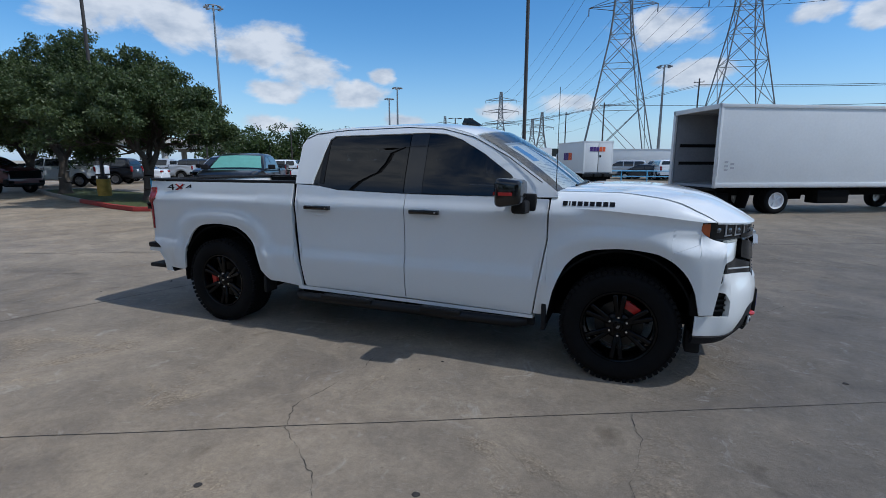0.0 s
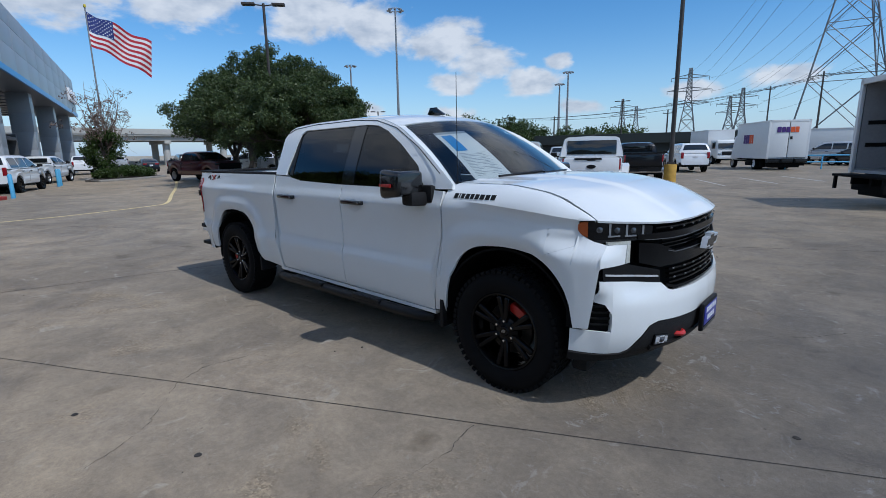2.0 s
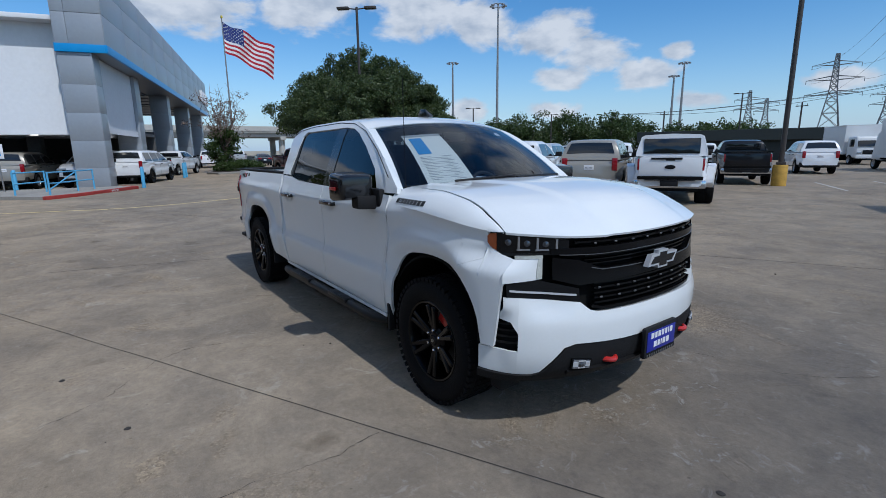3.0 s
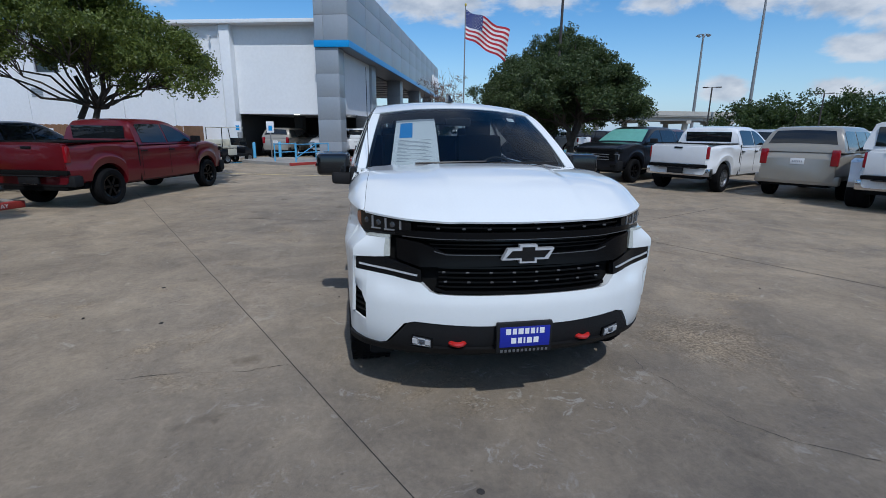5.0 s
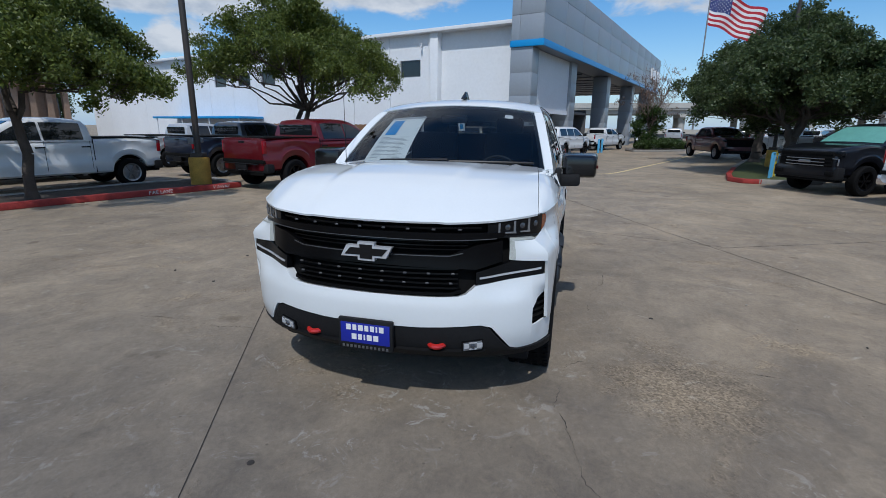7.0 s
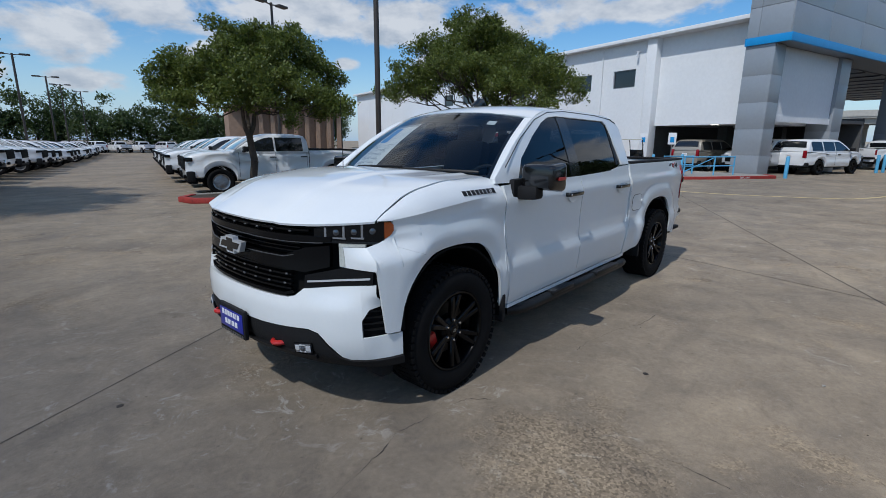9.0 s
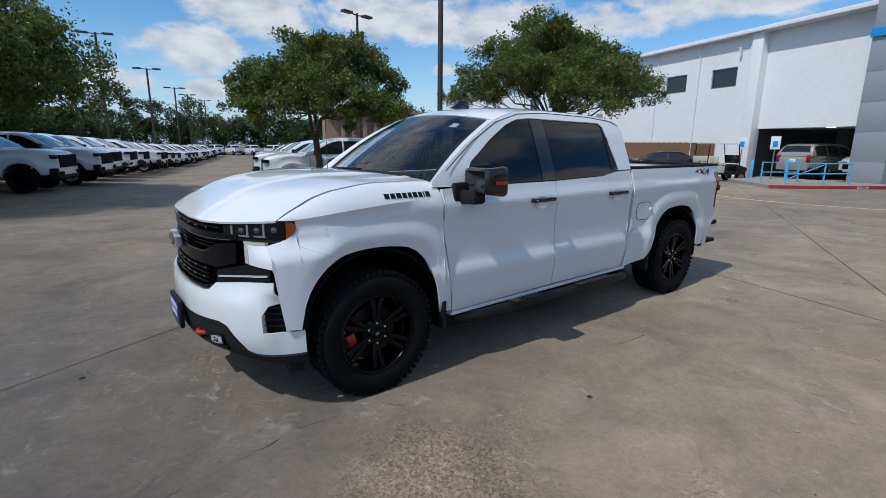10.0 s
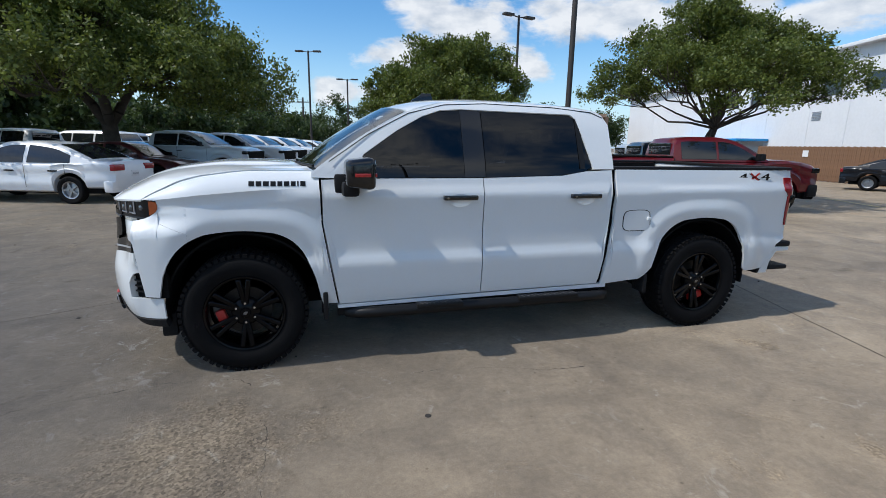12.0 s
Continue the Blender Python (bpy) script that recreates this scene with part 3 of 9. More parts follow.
def text_part(name, words, size, m, material, parent, extrude=0.002, label=""):
    cu = bpy.data.curves.new(name, "FONT")
    cu.body, cu.size, cu.extrude, cu.align_x, cu.align_y = words, size, extrude, "CENTER", "CENTER"
    tmp = bpy.data.objects.new(name, cu)
    scene.collection.objects.link(tmp)
    me = bpy.data.meshes.new_from_object(tmp.evaluated_get(bpy.context.evaluated_depsgraph_get()))
    bpy.data.objects.remove(tmp)
    bpy.data.curves.remove(cu)
    me.name = name
    me.materials.append(material)
    ob = new(name, me)
    ob.parent = parent
    ob.matrix_basis = m
    if label:
        tagged(ob, label)
    return ob


def ground_z(x, y):
    """The lot lies level round the truck and falls very gently towards the far rows behind and beside it."""
    k = min(1.0, max(0.0, (x + 2.0) / 8.0))
    k = k * k * (3 - 2 * k)
    h = min(1.0, max(0.0, (10.0 - y) / 10.0))
    return -0.0125 * min(max(0.0, -3.0 - y), 60.0) * (1 - k) - 0.004 * min(max(0.0, -8.0 - x), 50.0) * h


U = Vector((-0.959, 0.284, 0))
V = Vector((-0.284, -0.959, 0))

# ---- the white pickup ----
AXLE, TRACK, TYRE_R = 1.8725, 0.865, 0.412
PLAN = []
NOSE = [(0, 2.800), (0.2, 2.793), (0.4, 2.766), (0.6, 2.706), (0.75, 2.628), (0.85, 2.548), (0.92, 2.458), (0.96, 2.368), (0.982, 2.25), (0.99, 2.05)]


def nose_x(y):
    return smooth_at(NOSE, min(abs(y), 0.99))


def plan_table():
    pts = []
    for i in range(400):
        y = 0.9899 * math.sin(math.pi / 2 * i / 399)
        pts.append((nose_x(y), y))
    s = 0.0
    for i, (x, y) in enumerate(pts):
        if i:
            s += math.hypot(x - pts[i - 1][0], y - pts[i - 1][1])
        PLAN.append((s, x, y))


plan_table()
PLAN_S = np.array([p[0] for p in PLAN])
PLAN_X = np.array([p[1] for p in PLAN])
PLAN_Y = np.array([p[2] for p in PLAN])
LEAN = [(0.30, -0.14), (0.36, -0.05), (0.44, 0.0), (0.65, 0.015), (0.85, 0.0), (1.0, -0.018), (1.22, -0.02)]
LAMP_SWEEP = [(0.0, -0.012), (0.5, 0.0), (0.636, 0.0), (0.75, -0.028), (0.873, -0.072), (0.905, -0.112), (0.94, -0.16), (0.99, -0.2)]
SHELF_SWEEP = [(0.0, 0.0), (0.60, 0.0), (0.76, -0.02), (0.87, 0.015), (0.94, 0.075), (0.99, 0.1)]


def ease(a, b, v):
    k = min(1.0, max(0.0, (v - a) / (b - a)))
    return k * k * (3 - 2 * k)


def s_at(y):
    return float(np.interp(y, PLAN_Y, PLAN_S))


def front_pt(s, z, off=0.0):
    """A point of the nose: s runs along the plan's curve from the middle, off is outwards."""
    a = abs(s)
    x, y = float(np.interp(a, PLAN_S, PLAN_X)), float(np.interp(a, PLAN_S, PLAN_Y))
    x2, y2 = float(np.interp(a + 0.004, PLAN_S, PLAN_X)), float(np.interp(a + 0.004, PLAN_S, PLAN_Y))
    d = math.hypot(x2 - x, y2 - y) or 1.0
    nx, ny = (y2 - y) / d, -(x2 - x) / d
    if a < 1e-6:
        nx, ny = 1.0, 0.0
    top = ease(1.0, 1.075, z)
    mid = ease(0.72, 0.80, z) * (1 - top)
    px, py = x + nx * off + smooth_at(LEAN, z) * max(0.0, nx), y + ny * off + 0.026 * ease(0.60, 0.92, y)
    px += top * smooth_at(LAMP_SWEEP, y) + mid * smooth_at(SHELF_SWEEP, y)
    return (px, py if s >= 0 else -py, z)


SIDE = [(0.40, 0.945), (0.50, 0.968), (0.62, 0.982), (0.72, 0.990), (0.745, 0.986), (0.80, 0.968), (0.95, 0.966), (1.12, 0.976),
        (1.20, 0.984), (1.228, 0.980), (1.26, 0.962), (1.34, 0.944), (1.42, 0.925)]
ARCH_KEYS = [(-0.505, 0.50), (-0.475, 0.64), (-0.385, 0.845), (-0.30, 0.925), (-0.20, 0.965), (0.0, 0.984), (0.20, 0.968), (0.30, 0.930), (0.39, 0.856), (0.455, 0.755), (0.49, 0.645), (0.503, 0.565)]
ARCH = [(round(-0.505 + 1.008 * i / 36, 4), smooth_at(ARCH_KEYS, -0.505 + 1.008 * i / 36)) for i in range(37)]


CORNER_MID = [(2.05, 1.000), (2.2, 1.006), (2.37, 0.998), (2.45, 0.984), (2.51, 0.968)]
CORNER_TOP = [(1.90, 0.982), (2.05, 0.982), (2.2, 0.968), (2.357, 0.929), (2.412, 0.910), (2.45, 0.894), (2.51, 0.868)]


def corner_y(x, z):
    k = ease(0.965, 1.085, z)
    return smooth_at(CORNER_MID, x) * (1 - k) + smooth_at(CORNER_TOP, x) * k


def side_y(x, z):
    y = smooth_at(SIDE, z)
    if x > 1.95:
        y += (corner_y(x, z) - y) * ease(1.95, 2.30, x)
    if x < -2.2:
        y -= 0.03 * ((-2.2 - x) / 0.6) ** 2
    for ax in (AXLE, -AXLE):
        r = (abs(x - ax) ** 3 + (max(0.0, z - 0.45)) ** 3) ** (1 / 3)
        if r < 0.72:
            fade = (1.0 if x < 2.15 else max(0.0, (2.40 - x) / 0.25)) * (ease(1.22, 1.36, x) if x > 0 else 1.0)
            lift = 0.027 * ease(0.72, 0.592, r) if r > 0.592 else 0.027 - 0.016 * ease(0.592, 0.50, r)
            y += lift * fade * min(1.0, max(0.0, (z - 0.40) / 0.15))
    return y


def side_map(s):
    return lambda x, z: (x, s * side_y(x, z), z)


def hood_z(v, a):
    z = smooth_at([(0, 1.397), (0.37, 1.398), (0.64, 1.362), (0.77, 1.318), (0.88, 1.248), (0.95, 1.196), (1, 1.149)], v)
    # a raised middle panel between two creases that run from the cowl to the nose
    crease = 0.46 - 0.05 * v
    k = ease(crease + 0.075, crease - 0.005, a)
    z += 0.019 * k * ease(-0.05, 0.22, v) * (1 - 0.72 * v) + 0.007 * (1 - a * a)
    # a sharp dart at each side that fades forwards
    d = abs(a - (0.80 - 0.10 * v))
    z += 0.010 * max(0.0, 1 - d / 0.055) * (1 - ease(0.05, 0.42, v))
    return z - 0.026 * a * a + 0.066 * a * a * v ** 5


def hood_pt(a, v):
    w = 0.80 + 0.091 * v
    y = a * w
    yn = a * (0.80 + 0.065 * v)
    xf = nose_x(yn) + smooth_at(LAMP_SWEEP, abs(yn)) - 0.012
    xc = 1.37 + 0.16 * (1 - a * a)
    return (xc + (xf - xc) * v, y, hood_z(v, abs(a)))


RIDGE = [(1.352, 1.262), (1.75, 1.250), (2.1, 1.222), (2.357, 1.192), (2.5, 1.190)]


def fender_map(s):
    def f(x, z):
        z0 = smooth_at(RIDGE, x)
        fade = ease(1.38, 1.80, x)
        ridge = side_y(x, 1.185) + 0.007
        if z <= z0:
            k = max(0.0, 1 - (z0 - z) / 0.085)
            y = side_y(x, min(z, 1.185))
            y += (ridge - y) * k ** 1.7 - 0.026 * k * (1 - k)
            return (x, s * (side_y(x, z) * (1 - fade) + y * fade), z)
        t = min(1.2, (z - z0) / (1.40 - z0))
        v = max(0.0, min(1.0, (x - 1.37) / 1.08))
        w, hz = 0.802 + 0.091 * v, max(z0 + 0.004, hood_z(v, 1.0) - 0.004)
        y0 = side_y(x, z0) * (1 - fade) + ridge * fade
        y = y0 + (w - y0) * t ** 1.25
        return (x, s * y, z0 + (hz - z0) * (1 - (1 - min(t, 1.0)) ** 1.7))
    return f


def cab_y(z):
    return smooth_at([(1.30, 0.952), (1.40, 0.928), (1.60, 0.852), (1.78, 0.776), (1.86, 0.724), (1.92, 0.66)], z)


def cab_map(s, off=0.0):
    return lambda x, z: (x, s * (cab_y(z) + off - (0.02 * max(0.0, x - 0.9) / 0.5)), z)


GLASS_TOP = [(-0.765, 1.40), (-0.755, 1.45), (-0.71, 1.62), (-0.665, 1.78), (-0.62, 1.815), (0.30, 1.826), (0.46, 1.812), (0.60, 1.765), (0.80, 1.655), (1.04, 1.49), (1.13, 1.345)]
GLASS_LOW = [(-0.765, 1.40), (-0.74, 1.395), (-0.66, 1.365), (-0.49, 1.345), (0.15, 1.330), (1.10, 1.325), (1.13, 1.335)]
RAIL_TOP = [(-0.952, 1.74), (-0.91, 1.815), (-0.82, 1.855), (-0.49, 1.883), (0.10, 1.893), (0.42, 1.872), (0.70, 1.800), (1.0, 1.645), (1.28, 1.455), (1.40, 1.365)]


def rim_wheel(s, steer):
    """A tyre and black six-spoke rim about the y axis, outer face towards +y; returns the meshes' builders."""
    t = bmesh.new()
    w = 0.1375
    lathe(t, [(0.262, -w + 0.02), (0.30, -w), (0.355, -w - 0.004), (0.392, -w + 0.012), (0.408, -w + 0.035), (TYRE_R, -0.05), (TYRE_R, 0.05),
              (0.408, w - 0.035), (0.392, w - 0.012), (0.355, w + 0.004), (0.30, w), (0.262, w - 0.02)], 56)
    for i in range(56):
        a = 2 * math.pi * (i + 0.5) / 56
        rot = Matrix.Rotation(-a, 4, "Y")
        for yy, sx in ((w - 0.022, 0.030), (-w + 0.022, 0.030), (0.045, 0.026), (-0.045, 0.026), (0.0, 0.024)):
            box(t, rot @ Vector((0.404, yy, 0)), (0.024, 0.034, sx), 0, rot)
    return t


def wheel(parent, x, y, s, caliper_at):
    hub = new("wheel")
    hub.parent = parent
    turn = 1 if s > 0 else -1
    hub.matrix_basis = Matrix.Translation((x, y, TYRE_R)) @ Matrix.Rotation(0 if s > 0 else math.pi, 4, "Z")
    part("tyre", rim_wheel(s, 0), RUBBER, hub, "black all-terrain tyre")
    b = bmesh.new()
    lathe(b, [(0.238, 0.02), (0.240, 0.10), (0.250, 0.122), (0.262, 0.126), (0.270, 0.118), (0.270, -0.12), (0.245, -0.12), (0.236, -0.06)], 48)
    part("rim", b, RIM_BLACK, hub)
    for i in range(6):
        b = bmesh.new()
        for d in (-0.135, 0.135):
            a = 2 * math.pi * i / 6 + d + math.pi / 2
            a2 = 2 * math.pi * i / 6 + d * 0.55 + math.pi / 2
            p0 = Vector((0.055 * math.cos(a2), 0.078, 0.055 * math.sin(a2)))
            p1 = Vector((0.245 * math.cos(a), 0.112, 0.245 * math.sin(a)))
            mid = (p0 + p1) / 2
            ax = (p1 - p0).normalized()
            side = ax.cross(Vector((0, 1, 0))).normalized()
            nor = side.cross(ax)
            rot = Matrix((ax, side, nor)).transposed().to_4x4()
            box(b, mid, ((p1 - p0).length, 0.036, 0.036), 0.008, rot, 1)
        part("spoke", b, RIM_BLACK, hub)
    b = bmesh.new()
    lathe(b, [(0.0, 0.108), (0.030, 0.107), (0.036, 0.098), (0.082, 0.090), (0.094, 0.078), (0.098, 0.02)], 30)
    part("hub_cap", b, RIM_BLACK, hub)
    b = bmesh.new()
    for (wx, wz) in ((0.030, 0.008), (0.012, 0.020)):
        box(b, (0, 0.1095, 0), (wx, 0.003, wz), 0, Matrix.Rotation(0.5, 4, "Y"))
    part("hub_emblem", b, STEEL, hub)
    for i in range(6):
        b = bmesh.new()
        a = 2 * math.pi * (i + 0.5) / 6
        c = (0.068 * math.cos(a), 0.09, 0.068 * math.sin(a))
        lathe(b, [(0.0, 0.018), (0.008, 0.017), (0.0115, 0.010), (0.0115, -0.01)], 6, c)
        part("lug_nut", b, CHROME, hub)
    b = bmesh.new()
    lathe(b, [(0.07, 0.030), (0.170, 0.030), (0.172, 0.026), (0.172, 0.004), (0.07, 0.004)], 40)
    part("brake_disc", b, DISC, hub)
    b = bmesh.new()
    ca = radians(caliper_at if s > 0 else 180 - caliper_at)
    rot = Matrix.Rotation(-ca, 4, "Y")
    box(b, rot @ Vector((0.160, 0.045, 0)), (0.062, 0.05, 0.135), 0.014, rot)
    part("brake_caliper", b, BRIGHT_RED, hub, "red brake caliper")
    return hub


def pickup_white():
    T = root("pickup_truck", "white crew-cab pickup with black rims and trim on concrete lot", "pickup truck")
    # floor pan and frame under the body
    b = bmesh.new()
    box(b, (0.1, 0, 0.50), (2.2, 1.72, 0.16), 0.02)
    box(b, (-1.9, 0, 0.70), (1.75, 1.20, 0.36), 0.02)
    box(b, (1.9, 0, 0.62), (1.45, 1.16, 0.36), 0.02)
    for s in (-1, 1):
        box(b, (-0.2, s * 0.45, 0.40), (4.6, 0.10, 0.18), 0.01)
    part("chassis", b, LINER, T, "black chassis and floor pan")
    for ax in (AXLE, -AXLE):
        b = bmesh.new()
        rod(b, (ax, -0.75, TYRE_R), (ax, 0.75, TYRE_R), 0.05, 0.05, 12)
        box(b, (ax, 0.1, TYRE_R), (0.26, 0.28, 0.26), 0.08)
        part("axle", b, LINER, T)
    for s in (-1, 1):
        out = (0, s, 0)
        # wheel-arch liners
        for ax in (AXLE, -AXLE):
            b = bmesh.new()
            lathe(b, [(0.53, 0.58 * s), (0.53, 0.955 * s), (0.515, 0.955 * s), (0.515, 0.58 * s)], 26, (ax, 0, 0.44), radians(-8), radians(188))
            r = [(0.53 * math.cos(radians(a)), 0.53 * math.sin(radians(a))) for a in range(-8, 189, 14)]
            lo = [b.verts.new((ax + x, s * 0.58, 0.44 + z)) for x, z in r]
            b.faces.new(lo)
            for v in b.verts:
                if v.co.x > ax and ax > 0:
                    v.co.x = ax + (v.co.x - ax) * 0.93
            part("wheel_arch_liner", b, LINER, T)
        # front fender
        b = bmesh.new()
        arch = [(AXLE + x, z) for x, z in ARCH]
        low = [(1.252, 0.435), (1.355, 0.44)] + [q for q in arch if q[0] < 2.18] + [(2.181, line_at(arch, 2.181)), (2.1815, 0.979), (2.357, 1.046)]
        up = [(1.252, 0.44), (1.315, 0.82), (1.345, 1.02), (1.348, 1.225)] + RIDGE[:4]
        skin(b, low, up, fender_map(s), out, 0.03, 22, 0.02)
        skin(b, RIDGE[:4], [(1.352, 1.40), (2.357, 1.40)], lambda x, z, g=fender_map(s): g(x, z + 1e-5), out, 0.03, 8, 0.02)
        skin(b, [(2.357, 1.186), (2.442, 1.190)], [(2.357, 1.40), (2.425, 1.40), (2.442, 1.30)], fender_map(s), out, 0.02, 8, 0.02)
        part("front_fender", b, WHITE, T)
        b = bmesh.new()
        skin(b, [(2.182, line_at(arch, 2.182))] + [q for q in arch if q[0] > 2.182] + [(2.46, 0.572), (2.485, 0.745), (2.505, 0.915), (2.512, 0.932)], [(2.182, 0.978), (2.350, 1.042), (2.358, 1.128), (2.376, 1.104), (2.410, 1.082), (2.440, 1.069), (2.512, 1.052)], fender_map(s), out, 0.02, 16, 0.02)
        co = part("bumper_corner", b, WHITE, T)

        def shelf(k, z, s=s):
            y0 = corner_y(2.512, z)
            return (2.512 + (2.590 - 2.512) * k + 0.010 * math.sin(math.pi * k), s * (y0 + (0.760 - y0) * k), z)
        b = bmesh.new()
        skin(b, [(0, 0.932), (1, 0.940)], [(0, 1.052), (1, 1.052)], shelf, (0.7, 0.7 * s, 0.2), 0.12, 8, 0.05)
        part("lamp_shelf", b, WHITE, co)
        b = bmesh.new()
        skin(b, [(0.85, 0.942), (1.02, 0.942)], [(0.85, 1.05), (1.02, 1.05)], lambda k, z: tuple(Vector(shelf(k, z)) + Vector((0.004, 0, 0))), (0.7, 0.7 * s, 0.2), 0.1, 4, 0.03)
        skin(b, [(0.0, 1.055), (1.04, 1.052)], [(0.0, 1.066), (1.04, 1.070)], lambda k, z: tuple(Vector(shelf(k, min(z, 1.055))) + Vector((0.003, 0, z - min(z, 1.055)))), (0.7, 0.7 * s, 0.2), 0.1, 2, 0.03)
        part("light_guide", b, LED, T, "white daytime light strip")
        # doors
        b = bmesh.new()
        skin(b, [(0.168, 0.445), (1.238, 0.425), (1.302, 0.82), (1.334, 1.02), (1.338, 1.30)], [(0.168, 1.325), (1.12, 1.322), (1.338, 1.315)], side_map(s), out, 0.04, 26, 0.03)
        fd = part("front_door", b, WHITE, T)
        b = bmesh.new()
        skin(b, [(-0.934, 1.37), (-0.930, 0.96), (-0.874, 0.50), (-0.862, 0.452), (0.160, 0.445)], [(-0.934, 1.385), (-0.70, 1.375), (-0.49, 1.342), (0.160, 1.325)], side_map(s), out, 0.04, 26, 0.03)
        rd = part("rear_door", b, WHITE, T)
        # rocker panel under the doors
        b = bmesh.new()
        skin(b, [(-0.955, 0.415), (1.25, 0.395)], [(-0.955, 0.445), (-0.74, 0.445), (1.25, 0.420)], lambda x, z: (x, s * (side_y(x, 0.5) - 0.012), z), out, 0.2, 2, 0.05)
        part("rocker_panel", b, WHITE, T)
        b = bmesh.new()
        skin(b, [(-0.955, 0.33), (1.25, 0.32)], [(-0.955, 0.413), (1.25, 0.393)], lambda x, z: (x, s * 0.90, z), out, 0.3, 2, 0.05)
        part("sill_trim", b, PLASTIC, T)
        # door handles
        for door, x0 in ((fd, 0.225), (rd, -0.810)):
            b = bmesh.new()
            yh = side_y(x0 + 0.12, 1.185)
            box(b, (x0 + 0.128, s * (yh + 0.036), 1.187), (0.262, 0.026, 0.042), 0.0125, None, 3)
            for v in b.verts:
                k = abs(v.co.x - x0 - 0.128) / 0.131
                v.co.z = 1.187 + (v.co.z - 1.187) * (1.0 - 0.22 * k ** 3)
                v.co.y -= s * 0.010 * k ** 3
            for ex in (0.02, 0.24):
                box(b, (x0 + ex, s * (side_y(x0 + 0.12, 1.185) + 0.014), 1.187), (0.034, 0.045, 0.034), 0.006)
            part("door_handle", b, GLOSS, door, "gloss black handle")
            b = bmesh.new()
            lathe(b, [(0.0, s * 0.002), (0.055, s * 0.003), (0.068, s * 0.006)], 24, (0, 0, 0))
            for v in b.verts:
                v.co = Vector((x0 + 0.128 + v.co.x * 1.25, s * (side_y(x0 + 0.12, 1.18) + 0.001) + v.co.y * 0.5, 1.165 + v.co.z * 0.72))
            part("handle_cup", b, WHITE, door)
            b = bmesh.new()
            rod(b, (x0 + 0.232, s * (yh + 0.036), 1.187), (x0 + 0.232, s * (yh + 0.0465), 1.187), 0.009, 0.008, 12)
            part("lock_cylinder", b, CHROME, door, "bright lock cylinder")
        # bed side
        b = bmesh.new()
        arch = [(-AXLE + x, z) for x, z in ARCH]
        low = [(-2.835, 0.765), (-2.735, 0.715), (-2.60, 0.49), (-2.40, 0.482)] + arch + [(-1.30, 0.50), (-1.26, 0.47), (-0.908, 0.440)]
        up = [(-2.835, 1.385), (-0.975, 1.39), (-0.970, 0.96), (-0.908, 0.46)]
        skin(b, sorted(low), up, side_map(s), out, 0.04, 22, 0.02)
        part("bed_side", b, WHITE, T)
        b = bmesh.new()
        box(b, (-1.885, s * 0.868, 1.402), (1.88, 0.115, 0.022), 0.008)
        part("bed_rail_cap", b, PLASTIC, T, "black plastic rail cap")
        b = bmesh.new()
        box(b, (-1.845, s * 0.805, 1.16), (1.78, 0.03, 0.46), 0.006)
        part("bed_inner_wall", b, LINER, T)
        # dark gap between cab and bed
        b = bmesh.new()
        skin(b, [(-0.995, 0.45), (-0.87, 0.44)], [(-0.995, 1.385), (-0.94, 1.380), (-0.87, 0.50)], lambda x, z: (x, s * (side_y(x, z) - 0.032), z), out, 0.05, 10, 0.03)
        part("cab_seam", b, LINER, T)
        # fuel door
        if s > 0:
            b = bmesh.new()
            pts = []
            for i in range(28):
                a = 2 * math.pi * i / 28
                cx, cz = math.cos(a), math.sin(a)
                pts.append((-1.19 + 0.125 * math.copysign(abs(cx) ** 0.5, cx), 0.975 + 0.085 * math.copysign(abs(cz) ** 0.5, cz)))
            for grow, lift, rev in ((1.0, 0.0025, 0), (1.06, 0.0008, 1)):
                vs = [b.verts.new((-1.19 + (x + 1.19) * grow, side_y(x, z) + lift, 0.975 + (z - 0.975) * grow)) for x, z in pts]
                fc = b.faces.new(vs)
                fc.material_index = rev
            part("fuel_door", b, (WHITE, SATIN), T, "round-cornered white fuel door")
            b = bmesh.new()
            box(b, (-1.30, side_y(-1.30, 0.98) + 0.012, 0.99), (0.035, 0.025, 0.03), 0.009)
            part("fuel_door_tab", b, WHITE, T)
        # cab side: rail, pillars
        b = bmesh.new()
        skin(b, [(-0.952, 1.392)] + [(GLASS_TOP[0][0] - 0.004, 1.392)] + GLASS_TOP[1:] + [(1.145, 1.325), (1.40, 1.33)], RAIL_TOP, cab_map(s), out, 0.04, 6, 0.03)
        part("cab_side_frame", b, WHITE, T)
        # side glass, black frames and pillar
        b = bmesh.new()
        inner = 0.03
        skin(b, GLASS_LOW, GLASS_TOP, cab_map(s, -0.022), out, 0.05, 6, 0.006)
        bmesh.ops.delete(b, geom=[f for f in b.faces if -0.70 < f.calc_center_median().x < 1.0 and 1.385 < f.calc_center_median().z < 1.79 and not (0.12 < f.calc_center_median().x < 0.31)], context="FACES")
        part("window_frame", b, GLOSS, T, "gloss black window frame")
        for nm, x0, x1 in (("rear_side_window", -0.76, 0.135), ("front_side_window", 0.295, 1.125)):
            b = bmesh.new()
            gl = [(x0, line_at(GLASS_LOW, x0) + 0.004)] + [p for p in GLASS_LOW if x0 < p[0] < x1] + [(x1, line_at(GLASS_LOW, x1))]
            gt = [(x0, line_at(GLASS_TOP, x0))] + [p for p in GLASS_TOP if x0 < p[0] < x1] + [(x1, line_at(GLASS_TOP, x1))]
            skin(b, gl, gt, cab_map(s, -0.014), out, 0.1, 6, 0)
            part(nm, b, GLASS_TINT, T, "dark tinted glass")
        b = bmesh.new()
